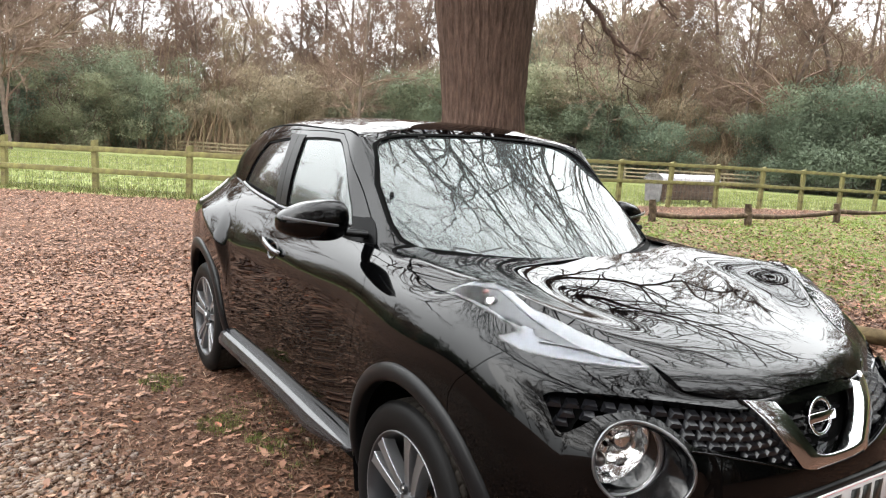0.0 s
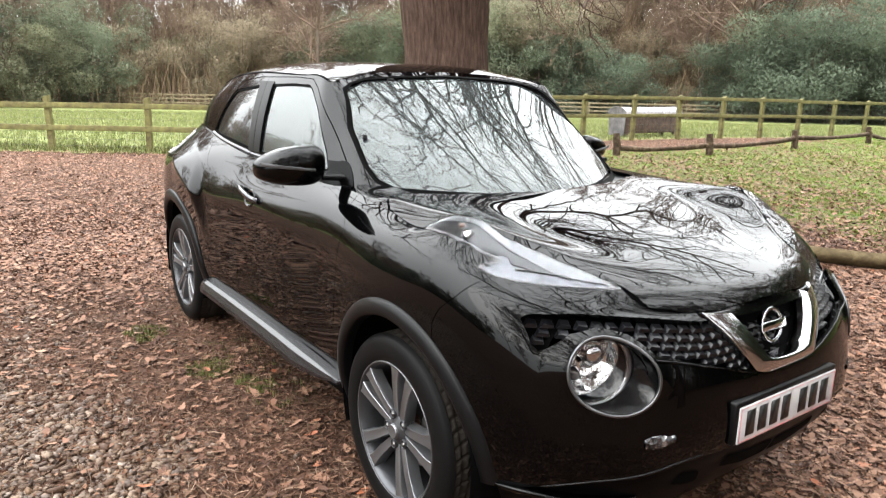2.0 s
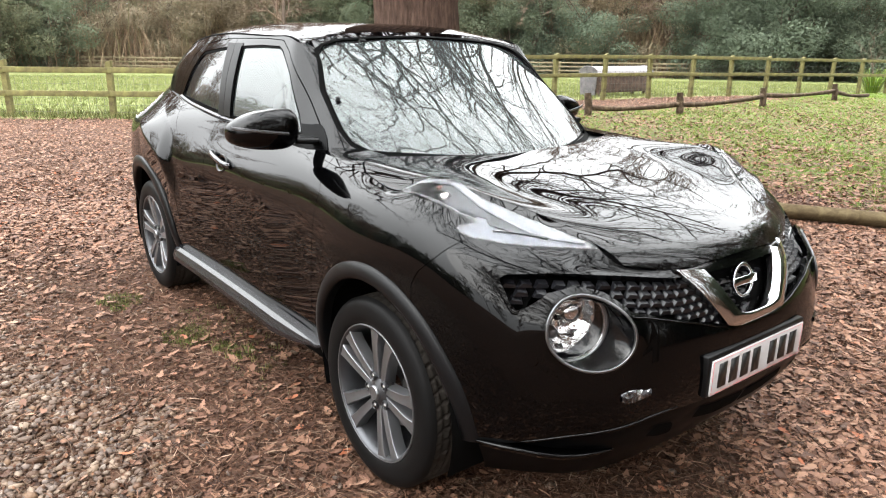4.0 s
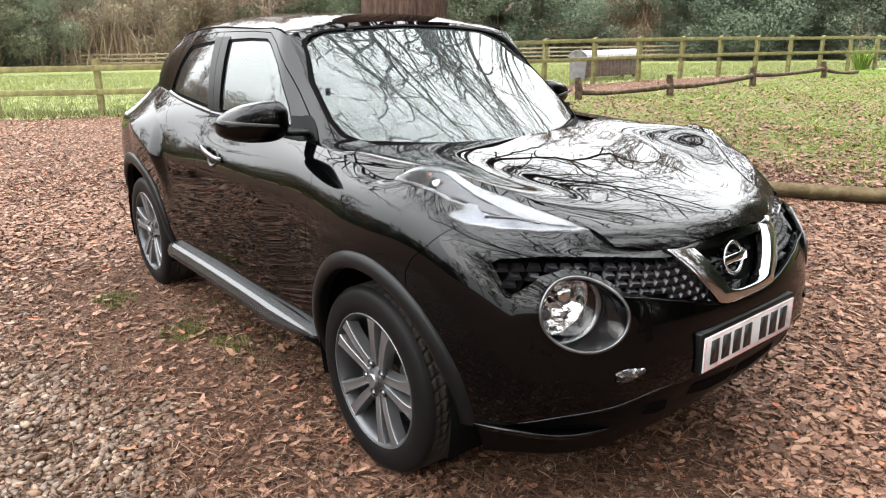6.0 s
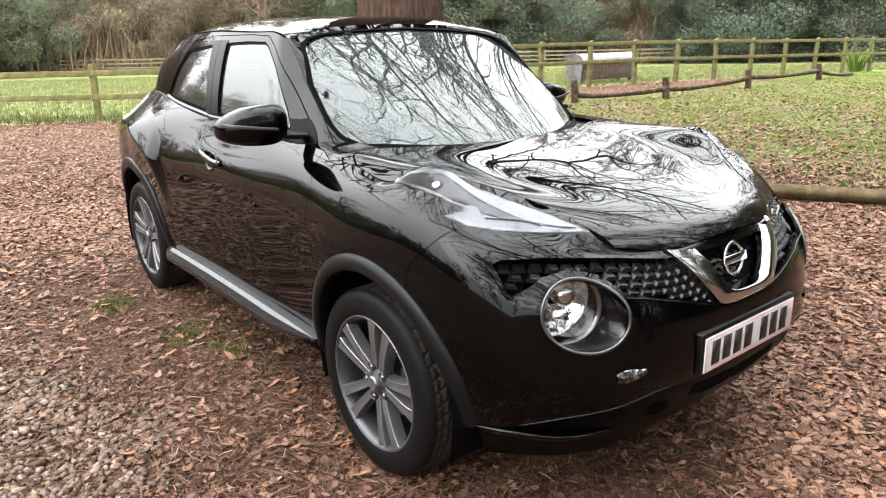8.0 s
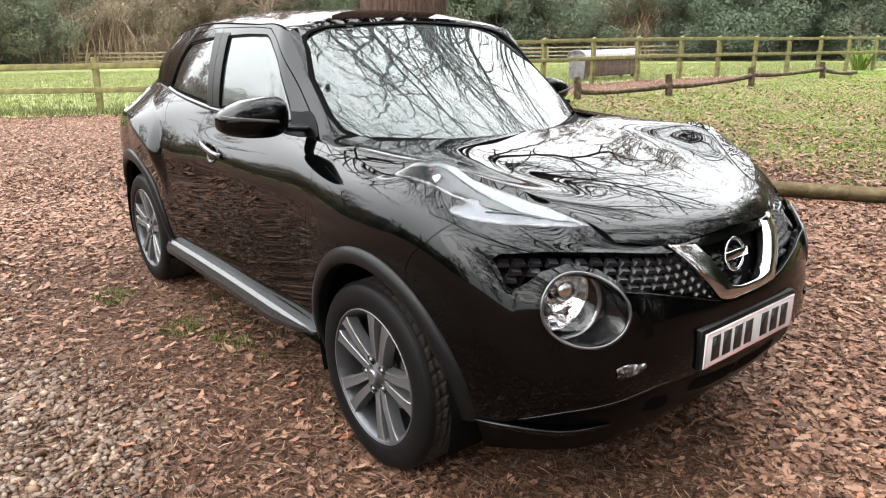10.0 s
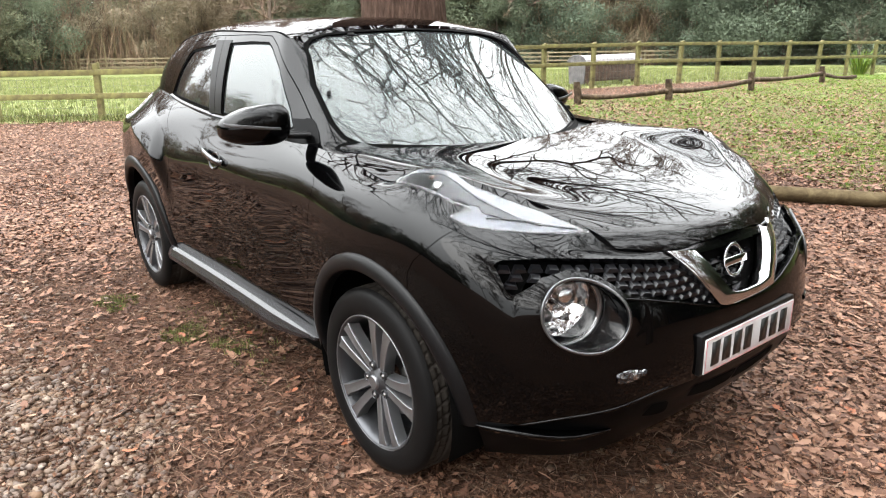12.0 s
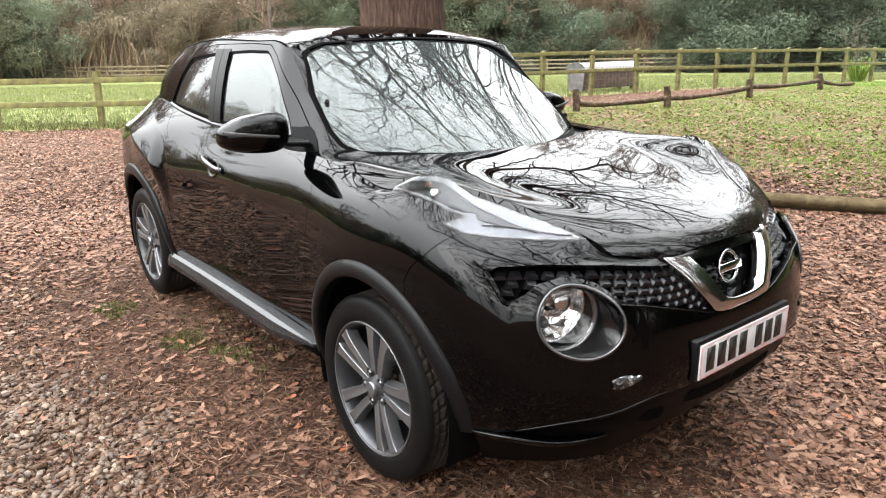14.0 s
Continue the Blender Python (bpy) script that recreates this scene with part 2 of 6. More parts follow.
island_ramp(ROUGHGRASS, dim([(0, (.10, .13, .04)), (.5, (.20, .25, .08)), (1, (.34, .30, .15))]))
BARK = material("oak_bark", (.10, .075, .06), .9, 0, Specular_IOR_Level=0.08)
bw = tex(BARK, "Noise", 3.0, Detail=8.0, Roughness=.7, Distortion=.4)
n_, l_, _ = nodes_of(BARK)
mp = n_.new("ShaderNodeMapping")
mp.inputs["Scale"].default_value = (1, 1, .16)
l_.new(n_["coords"].outputs["Object"], mp.inputs[0])
bf = n_.new("ShaderNodeTexNoise")
bf.inputs["Scale"].default_value, bf.inputs["Detail"].default_value, bf.inputs["Roughness"].default_value = 26, 5, .7
l_.new(mp.outputs[0], bf.inputs["Vector"])
colour(BARK, blend(BARK, .45, ramp(BARK, bf.outputs[0], dim([(.35, (.035, .026, .021)), (.5, (.12, .088, .068)), (.68, (.23, .170, .140))], .56)), ramp(BARK, bw.outputs[0], dim([(.35, (.085, .062, .048)), (.65, (.17, .124, .102))], .58))))
bump(BARK, bf.outputs[0], .9, .05)
GREYBARK = material("grey_bark", (.11, .095, .08), .9, 0, Specular_IOR_Level=0.08)
gb = tex(GREYBARK, "Noise", 4.0, Detail=5.0)
colour(GREYBARK, ramp(GREYBARK, gb.outputs[0], dim([(.3, (.075, .062, .052)), (.7, (.17, .145, .12))], 0.62)))
TWIGBARK = material("brown_twigs", (.16, .12, .095), .9, 0, Specular_IOR_Level=0.08)
tb = tex(TWIGBARK, "Noise", .5, Detail=3.0)
colour(TWIGBARK, ramp(TWIGBARK, tb.outputs[0], dim([(.3, (.115, .085, .068)), (.7, (.21, .165, .13))], 0.66)))
BRUSH = material("brush_stems", (.17, .13, .09), .9, 0, Specular_IOR_Level=0.08)
island_ramp(BRUSH, dim([(0, (.10, .075, .05)), (.5, (.19, .145, .10)), (.85, (.27, .22, .15)), (1, (.13, .15, .07))], 0.85))


def by_object(m, stops, spread):
    """Colour that varies from bush to bush, and a little from leaf to leaf."""
    n, l, _ = nodes_of(m)
    o, g = n.new("ShaderNodeObjectInfo"), n.new("ShaderNodeNewGeometry")
    own = ramp(m, o.outputs["Random"], stops)
    leaf = ramp(m, g.outputs["Random Per Island"], [(0, (1 - spread,) * 3), (1, (1 + spread * .6,) * 3)])
    tone = blend(m, 1.0, own, leaf, "MULTIPLY")
    colour(m, tone)
    # thin leaves and twigs let light through
    glow = n.new("ShaderNodeBsdfTranslucent")
    l.new(tone, glow.inputs["Color"])
    mix = n.new("ShaderNodeMixShader")
    mix.inputs[0].default_value = .45
    l.new(n["Principled BSDF"].outputs[0], mix.inputs[1])
    l.new(glow.outputs[0], mix.inputs[2])
    l.new(mix.outputs[0], n["Material Output"].inputs["Surface"])


HOLLY = material("holly_leaf", (.08, .10, .07), .6, 0, Specular_IOR_Level=.03)
by_object(HOLLY, [(0, (.105, .132, .094)), (.5, (.130, .152, .102)), (1, (.162, .162, .098))], .15)
SCRUB = material("dry_scrub", (.14, .11, .07), .8, 0, Specular_IOR_Level=.03)
by_object(SCRUB, [(0, (.215, .172, .118)), (.35, (.255, .208, .148)), (.7, (.235, .205, .142)), (1, (.19, .19, .125))], .22)
WOOD = material("mossy_fence_wood", (.16, .15, .10), .85, 0, Specular_IOR_Level=0.08)
wv = tex(WOOD, "Noise", 5.0, Detail=6.0, Roughness=.7)
colour(WOOD, ramp(WOOD, wv.outputs[0], dim([(.32, (.11, .095, .055)), (.5, (.19, .19, .085)), (.68, (.27, .285, .11))], .50)))
FARWOOD = material("grey_fence_wood", (.2, .17, .13), .85, 0, Specular_IOR_Level=0.08)
fw = tex(FARWOOD, "Noise", 3.0, Detail=4.0)
colour(FARWOOD, ramp(FARWOOD, fw.outputs[0], dim([(.3, (.15, .14, .085)), (.7, (.27, .25, .17))], 0.62)))
OLDWOOD = material("weathered_log", (.25, .19, .12), .85, 0, Specular_IOR_Level=0.08)
ow = tex(OLDWOOD, "Noise", 9.0, Detail=7.0, Roughness=.7, Distortion=.6)
colour(OLDWOOD, ramp(OLDWOOD, ow.outputs[0], dim([(.3, (.10, .080, .045)), (.5, (.20, .165, .09)), (.7, (.32, .275, .16))], .34)))
bump(OLDWOOD, ow.outputs[0], .5, .02)
RAILWOOD = material("rustic_rail_wood", (.1, .07, .05), .9, 0, Specular_IOR_Level=.08)
rw = tex(RAILWOOD, "Noise", 8.0, Detail=7.0, Roughness=.75, Distortion=.5)
colour(RAILWOOD, ramp(RAILWOOD, rw.outputs[0], [(.3, (.018, .012, .009)), (.5, (.055, .038, .026)), (.7, (.13, .095, .065))]))
DARKWOOD = material("brown_timber", (.09, .06, .045), .85)
dw = tex(DARKWOOD, "Noise", 7.0, Detail=6.0)
colour(DARKWOOD, ramp(DARKWOOD, dw.outputs[0], dim([(.3, (.05, .033, .024)), (.7, (.15, .10, .075))], 0.5)))
GALV = material("galvanised_metal", (.5, .5, .52), .6, 0, Specular_IOR_Level=.2)
gv = tex(GALV, "Noise", 6.0, Detail=4.0)
colour(GALV, ramp(GALV, gv.outputs[0], dim([(.3, (.36, .38, .41)), (.7, (.62, .65, .68))], 0.34)))
DRYSTEM = material("dry_stem", (.35, .27, .16), .9)


def part(name, geo, mat, parent=None, label="", m=None, smooth=True):
    """One mesh object from a Sheet or a bmesh, under its thing."""
    me = bpy.data.meshes.new(name)
    if isinstance(geo, Sheet):
        me.from_pydata(geo.v.tolist(), [], geo.f)
        me.polygons.foreach_set("use_smooth", [True] * len(me.polygons))
        me.normals_split_custom_set_from_vertices((geo.n / (np.linalg.norm(geo.n, axis=1, keepdims=True) + 1e-12)).tolist())
    elif isinstance(geo, bmesh.types.BMesh):
        geo.to_mesh(me)
        geo.free()
        me.polygons.foreach_set("use_smooth", [smooth] * len(me.polygons))
    else:
        me = geo
    if not me.materials:
        me.materials.append(mat)
    ob = new(name, me)
    if parent is not None:
        ob.parent = parent
    if m is not None:
        ob.matrix_basis = m
    if label:
        ob["label"] = label
    return ob


def thing(name, label, category, m=None, group="", kind=""):
    ob = new(name)
    if m is not None:
        ob.matrix_basis = m
    return tagged(ob, label, category, group, kind)


def box(bm, lo, hi, bevel=0.0, m=None):
    """Adds a bevelled box between two corners."""
    r = bmesh.ops.create_cube(bm, size=1)
    vs = r["verts"]
    c, s = (Vector(lo) + Vector(hi)) / 2, Vector(hi) - Vector(lo)
    for v in vs:
        v.co = Vector((v.co.x * s.x, v.co.y * s.y, v.co.z * s.z)) + c
    if bevel:
        es = list({e for v in vs for e in v.link_edges})
        r = bmesh.ops.bevel(bm, geom=es, offset=bevel, segments=2, affect="EDGES", profile=.5)
        vs = list({v for f in r["faces"] for v in f.verts} | {v for v in vs if v.is_valid})
    if m is not None:
        for v in vs:
            v.co = m @ v.co
    return bm


def sweep(path, section, closed=False, scale=None, up=(0, 0, 1)):
    """A Sheet: a closed section (pairs) carried along a path of points."""
    p = np.asarray(path, float)
    t = np.gradient(p, axis=0) if not closed else np.roll(p, -1, 0) - np.roll(p, 1, 0)
    t /= np.linalg.norm(t, axis=1, keepdims=True) + 1e-12
    side = np.cross(t, up)
    side /= np.linalg.norm(side, axis=1, keepdims=True) + 1e-12
    top = np.cross(side, t)
    s = np.asarray(section, float)
    k = np.ones(len(p)) if scale is None else np.asarray(scale, float)
    net = p[:, None] + (side[:, None] * s[None, :, :1] + top[:, None] * s[None, :, 1:]) * k[:, None, None]
    v, f = [], []
    n, m = net.shape[:2]
    ids = np.arange(n * m).reshape(n, m)
    for i in range(n if closed else n - 1):
        for j in range(m):
            a, b = (i + 1) % n, (j + 1) % m
            f.append([ids[i, j], ids[i, b], ids[a, b], ids[a, j]])
    if not closed:
        f += [list(ids[0])[::-1], list(ids[-1])]
    du = np.roll(net, -1, 1) - np.roll(net, 1, 1)
    nn = np.cross(du, np.broadcast_to(t[:, None], du.shape))
    f = [[int(i) for i in q] for q in f]
    return Sheet(net.reshape(-1, 3), nn.reshape(-1, 3), f)


def ring(r0, z0, r1, z1, n=48):
    """Net rows of one conical band round the z axis."""
    a = np.linspace(0, 2 * math.pi, n + 1)
    return np.stack([np.stack([r * np.cos(a), r * np.sin(a), np.full(n + 1, z)], -1) for r, z in ((r0, z0), (r1, z1))])


def lathe(profile, n=48, flip=False):
    """A Sheet turned round the z axis from (radius, height) pairs."""
    a = np.linspace(0, 2 * math.pi, n + 1)
    return Sheet.grid(np.stack([np.stack([r * np.cos(a), r * np.sin(a), np.full(n + 1, float(z))], -1) for r, z in profile]), flip)

# ---- the car's surfaces: x forward from the front axle, y to the car's left, z up ----
STATIONS = [0, .25, .5, .72, .90, 1.06, 1.27, 1.49, 1.74, 1.95, 2.44, 2.99, 3.44, 3.79, 4.09, 4.46, 4.85, 5.45]
LEVELS = [0, .12, .25, .37, .51, .64, .74, .82, .92]


def rail(xs, ys, zs):
    return np.stack([xs, ys, zs], -1).astype(float)


SLOPE_X = [-.6, -.5, -.3, -.1, .1, .25, .4, .5, .6, .68, .73, .76, .80, .9, 1.1]
SLOPE_Z = [1.103, 1.097, 1.084, 1.064, 1.038, 1.015, .990, .970, .946, .922, .897, .866, .812, .66, .34]
CREST_X = [-.7, -.45, -.2, 0, .16, .28, .40, .52, .66, .9]
CREST_H = [0, 0, .010, .031, .055, .057, .034, .011, .001, 0]
CREST_Y = [.67, .67, .672, .676, .674, .648, .565, .50, .46, .45]


def hood_height(x, y):
    """The bonnet's height over a net of plan lines x and y: a long slope that rolls over the curved lip, and a crest along each wing."""
    xx, yy = np.meshgrid(np.asarray(x, float), np.abs(np.asarray(y, float)), indexing="ij")
    t = np.clip((xx - .10) / .45, 0, 1)
    crown_by = .12 + .40 * t * t * (3 - 2 * t)
    z = natural(SLOPE_X, SLOPE_Z, (xx + crown_by * yy ** 2).ravel()).reshape(xx.shape)
    h = np.clip(natural(CREST_X, CREST_H, xx.ravel()), 0, 1).reshape(xx.shape)
    c = natural(CREST_X, CREST_Y, xx.ravel()).reshape(xx.shape)
    # a tight valley line, an even inner flank, a rounded crest
    d = yy - c
    flank = .03 * np.logaddexp(0, (d + .20) / .03) / .20
    brow = np.where(d < 0, 1.0, np.exp(-(np.maximum(d, 0) / .090) ** 2))
    z = z - 3.2 * np.maximum(d, 0) ** 2 * (1 - t * t * (3 - 2 * t))
    return z + h * 1.08 * -.12 * np.logaddexp(-flank / .12, -brow / .12)


def hood_at(x, y):
    return float(hood_height(np.array([x]), np.array([abs(y)]))[0, 0])


SIDE_X = [.22, 0, -.25, -.46, -.95, -1.5, -1.95, -2.3, -2.6, -2.95]
RAILS = [
    # underside edge
    rail([.655, .655, .62, .55, .47, .40] + SIDE_X + [-3.12, -3.17],
         [0, .25, .46, .59, .68, .75, .79, .80, .80, .79, .785, .785, .79, .80, .80, .76, .55, 0],
         [.19, .19, .19, .195, .20, .21, .22, .22, .22, .21, .20, .20, .21, .23, .25, .27, .28, .28]),
    # lower lip and sill
    rail([.765, .76, .715, .63, .53, .42] + SIDE_X + [-3.18, -3.23],
         [0, .25, .49, .64, .745, .80, .83, .84, .84, .825, .82, .82, .83, .84, .84, .79, .57, 0],
         [.30, .30, .31, .32, .33, .33, .33, .33, .33, .32, .32, .32, .33, .34, .36, .38, .39, .39]),
    # lower bumper and lower door
    rail([.845, .835, .785, .68, .56, .42] + SIDE_X + [-3.21, -3.27],
         [0, .25, .5, .66, .77, .83, .862, .872, .868, .852, .846, .848, .86, .87, .87, .82, .59, 0],
         [.43, .43, .435, .44, .44, .44, .44, .44, .44, .44, .44, .44, .44, .45, .47, .49, .50, .50]),
    rail([.86, .85, .795, .69, .56, .42] + SIDE_X + [-3.21, -3.28],
         [0, .25, .5, .665, .78, .845, .876, .886, .88, .863, .857, .86, .872, .882, .88, .83, .6, 0],
         [.56, .56, .56, .56, .56, .56, .56, .56, .56, .56, .56, .56, .56, .57, .59, .60, .61, .61]),
    rail([.835, .83, .775, .67, .55, .42] + SIDE_X + [-3.20, -3.26],
         [0, .25, .485, .66, .78, .85, .884, .892, .886, .868, .862, .865, .878, .89, .888, .835, .6, 0],
         [.69, .69, .70, .70, .70, .70, .70, .70, .70, .70, .70, .70, .70, .71, .73, .74, .74, .74]),
    rail([.80, .795, .74, .635, .525, .41] + SIDE_X + [-3.18, -3.22],
         [0, .25, .47, .635, .765, .843, .883, .892, .882, .866, .860, .863, .88, .895, .892, .83, .59, 0],
         [.78, .78, .785, .80, .82, .83, .84, .84, .84, .84, .84, .84, .84, .85, .86, .87, .87, .87]),
    rail([.775, .765, .705, .60, .50, .39] + SIDE_X + [-3.14, -3.18],
         [0, .22, .43, .60, .735, .82, .865, .872, .864, .852, .848, .851, .873, .878, .862, .795, .56, 0],
         [.835, .835, .84, .86, .88, .905, .925, .93, .935, .94, .94, .94, .92, .985, 1.01, 1.0, .98, .97]),
    # shoulder
    rail([.765, .75, .675, .585, .47, .35] + [.19, -.02, -.25, -.46, -.95, -1.5, -1.95, -2.3, -2.6, -2.92] + [-3.08, -3.12],
         [0, .22, .42, .55, .68, .775, .825, .838, .83, .818, .808, .808, .828, .848, .82, .735, .52, 0],
         [.85, .852, .858, .885, .925, .96, .985, .99, 1.0, 1.015, 1.025, 1.035, 1.045, 1.05, 1.05, 1.05, 1.04, 1.04]),
    # bonnet edge, then the window line
    rail([.758, .742, .655, .56, .42, .28] + [.16, .03, -.15, -.42, -.95, -1.5, -1.95, -2.35, -2.65, -2.88] + [-2.96, -2.98],
         [0, .22, .43, .46, .515, .635, .70, .765, .762, .745, .765, .77, .755, .72, .66, .56, .35, 0],
         [.865, .868, .872, .90, .985, 1.05, 1.06, 1.03, 1.06, 1.08, 1.095, 1.115, 1.15, 1.19, 1.2, 1.2, 1.2, 1.2]),
]
BODY = np.stack(RAILS, 1)
for k in range(10):
    BODY[k, 8, 2] = hood_at(BODY[k, 8, 0], BODY[k, 8, 1]) - .001


def body_net(nu, nv):
    """The lower body: hoops from the middle of the nose round the side to the tail."""
    k = np.array([1, -1, 1])
    cage = np.concatenate([BODY[2:0:-1] * k, BODY, BODY[-2:-4:-1] * k])
    u = np.concatenate([[-.5, -.25], STATIONS, [STATIONS[-1] + .6, STATIONS[-1] + 1.0]])
    p = natural(u, cage, np.linspace(0, STATIONS[-1], nu))
    p = natural(LEVELS, p.transpose(1, 0, 2), np.linspace(0, LEVELS[-1], nv)).transpose(1, 0, 2)
    # the rear wing swells abruptly behind the door, then runs out to the tail
    x, z = p[..., 0], p[..., 2]
    t = np.clip((-2.005 + .16 * (1.02 - z) / .2 * .35 - x) / .11, 0, 1)
    edge = np.clip(.865 + (-2.02 - x) * .36, .86, 1.04)
    tent = np.where(z > edge, np.clip(1 - (z - edge) / .15, 0, 1), np.clip(1 - (edge - z) / .26, 0, 1) ** 1.4)
    bulge = .044 * t * t * (3 - 2 * t) * np.clip((x + 2.95) / .6, 0, 1) * tent
    p[..., 1] += bulge * (p[..., 1] > .3)
    # the headlamp's pod stands proud, strongest over its brow
    y, z = p[..., 1], p[..., 2]
    ring_at = np.hypot((y - .605) / .102, (z - .727) / .10)
    brow = np.clip((z - .60) / .20, 0, 1)
    p[..., 0] += .024 * np.clip((1.42 - ring_at) / .42, 0, 1) ** 1.2 * brow * brow * (3 - 2 * brow) * (p[..., 0] > .4)
    return p


CABIN_U = [0, .3, .55, .68, .78, 1.1, 1.7, 2.15, 2.6, 3.1, 3.7]
CABIN = np.stack([
    rail([-.14, -.19, -.30, -.40, -.49, -.89, -1.55, -2.0, -2.45, -2.86, -2.98],
         [0, .3, .52, .635, .708, .757, .761, .747, .70, .54, 0],
         [1.035, 1.04, 1.045, 1.05, 1.06, 1.075, 1.105, 1.145, 1.185, 1.2, 1.2]),
    rail([-.62, -.64, -.68, -.70, -.77, -1.03, -1.58, -2.0, -2.43, -2.78, -2.88],
         [0, .3, .52, .61, .67, .705, .71, .70, .655, .51, 0],
         [1.325, 1.32, 1.30, 1.285, 1.28, 1.29, 1.305, 1.32, 1.33, 1.34, 1.35]),
    rail([-1.00, -.995, -.96, -.93, -.98, -1.15, -1.6, -2.0, -2.38, -2.65, -2.72],
         [0, .3, .48, .555, .595, .62, .625, .61, .575, .44, 0],
         [1.53, 1.523, 1.495, 1.475, 1.488, 1.502, 1.515, 1.505, 1.465, 1.45, 1.47])], 1)


def cabin_net(nu, nv):
    k = np.array([1, -1, 1])
    cage = np.concatenate([CABIN[2:0:-1] * k, CABIN, CABIN[-2:-4:-1] * k])
    u = np.concatenate([[-.55, -.3], CABIN_U, [CABIN_U[-1] + .6, CABIN_U[-1] + 1.1]])
    p = natural(u, cage, np.linspace(0, CABIN_U[-1], nu))
    p = natural([0, .5, 1], p.transpose(1, 0, 2), np.linspace(0, 1, nv)).transpose(1, 0, 2)
    # the glass and its frames lie in one even, barrel-shaped flank
    x, y, z = p[..., 0], p[..., 1], p[..., 2]
    flank = (y > .5) & (x < -.98) & (x > -2.25)
    terms = lambda x, z: np.stack([(x + 1.6) ** i * (z - 1.3) ** j for i in (0, 1, 2, 3) for j in (0, 1, 2) if i + j < 4], -1)
    fit = np.linalg.lstsq(terms(x[flank], z[flank]), y[flank], rcond=None)[0]
    w = np.clip((-.72 - x) / .28, 0, 1) * np.clip((x + 2.42) / .22, 0, 1) * np.clip((y - .45) / .1, 0, 1)
    w = w * w * (3 - 2 * w)
    p[..., 1] = y + w * (terms(x, z) @ fit - y)
    return p


def roof_net(nu, nv):
    """The roof between the cabin's upper edges, crowned both ways."""
    a = np.linspace(0, 1, nu)
    edge = cabin_net(741, 3)[:, -1]
    side = natural(np.linspace(0, 1, 481), edge[136:617], a)
    mid_z = natural([0, .10, .3, .6, .85, 1], [1.535, 1.563, 1.582, 1.578, 1.53, 1.47], a)
    mid = np.stack([-1.0 - 1.72 * a, 0 * a, mid_z], -1)
    t = np.linspace(0, 1, nv)[None, :, None]
    p = mid[:, None] + (side - mid)[:, None] * t
    p[..., 2] = mid[:, None, 2] + (side - mid)[:, None, 2] * t[..., 0] ** 3.3
    lead = natural(np.linspace(0, 1, 137), edge[:137], np.linspace(0, 1, nv))
    tail = natural(np.linspace(0, 1, 125), edge[616:][::-1], np.linspace(0, 1, nv))
    fade = (1 - a)[:, None, None]
    p += (lead - p[:1]) * fade ** 3
    p += (tail - p[-1:]) * (1 - fade) ** 3
    return p


# ---- the car ----
def both(s):
    return stack(s, s.mirrored())


def lines(points):
    """x as a function of height, from (x, z) pairs in rising order."""
    p = np.asarray(points, float)
    return lambda z: np.interp(z, p[:, 1], p[:, 0])


class Lookup:
    """Finds points of a surface from two of their coordinates."""

    def __init__(self, sheet, keep):
        k = keep(sheet.v)
        self.v, self.n = sheet.v[k], sheet.n[k]

    def at(self, axes, a, b):
        i, j = axes
        o = 3 - i - j
        k = np.argmin((self.v[:, i] - a) ** 2 + (self.v[:, j] - b) ** 2)
        v, n = self.v[k], self.n[k]
        p = np.zeros(3)
        p[i], p[j] = a, b
        p[o] = v[o] - (n[i] * (a - v[i]) + n[j] * (b - v[j])) / n[o]
        return p, n


ARCH = {"front": (.03, .36), "rear": (-2.53, .365)}
SEAM = lines([(.25, .3), (.25, .80), (.274, .844), (.328, .895), (.365, .94), (.43, 1.02)])
DOOR_A = lines([(-.47, .2), (-.465, .42), (-.43, .59), (-.402, .75), (-.38, .90), (-.372, .97), (-.43, 1.05), (-.46, 1.09)])
DOOR_B = lines([(-1.55, .2), (-1.545, .43), (-1.517, .56), (-1.537, .79), (-1.55, .95), (-1.565, 1.03), (-1.55, 1.12)])
DOOR_C = lines([(-1.93, .2), (-1.95, .42), (-1.985, .62), (-1.96, .78), (-1.895, .91), (-1.93, .98), (-2.03, 1.07), (-2.1, 1.16)])
GAP = .0035

shell = Sheet.grid(body_net(330, 120))
sides = Lookup(shell, lambda v: (v[:, 0] < .52) & (v[:, 0] > -3.0))
nose = Lookup(shell, lambda v: v[:, 0] > .40)


def clear_of_arches(v, grow=0.0):
    a = np.hypot(v[:, 0] - ARCH["front"][0], v[:, 2] - ARCH["front"][1]) - .425 - grow
    b = np.hypot(v[:, 0] - ARCH["rear"][0], v[:, 2] - ARCH["rear"][1]) - .435 - grow
    return np.where(v[:, 1] > .5, np.minimum(a, b), 1)


GRILLE = outline([(0, .70), (.147, .69), (.212, .709), (.365, .748), (.488, .778), (.507, .80), (.538, .83), (.60, .846), (.672, .83),
                  (.715, .802), (.745, .782), (.757, .80), (.762, .862), (.742, .872), (.63, .872), (.458, .857), (.31, .842), (0, .838), (-.2, .838), (-.2, .70)])
LAMP_C, LAMP_R = (.605, .727), (.102, .10)
BOOMERANG = outline([(.030, .768), (.075, .728), (.132, .689), (.165, .676), (.202, .671), (.245, .668), (.288, .655), (.338, .618), (.403, .570), (.469, .522), (.528, .486), (.584, .458),
                     (.548, .520), (.498, .612), (.445, .694), (.388, .755), (.318, .790), (.333, .754), (.350, .713), (.300, .744), (.22, .764), (.12, .772)], .001)


def boomerang(v):
    return np.where(v[:, 2] > .86, BOOMERANG(v[:, 0], v[:, 1]), -1)


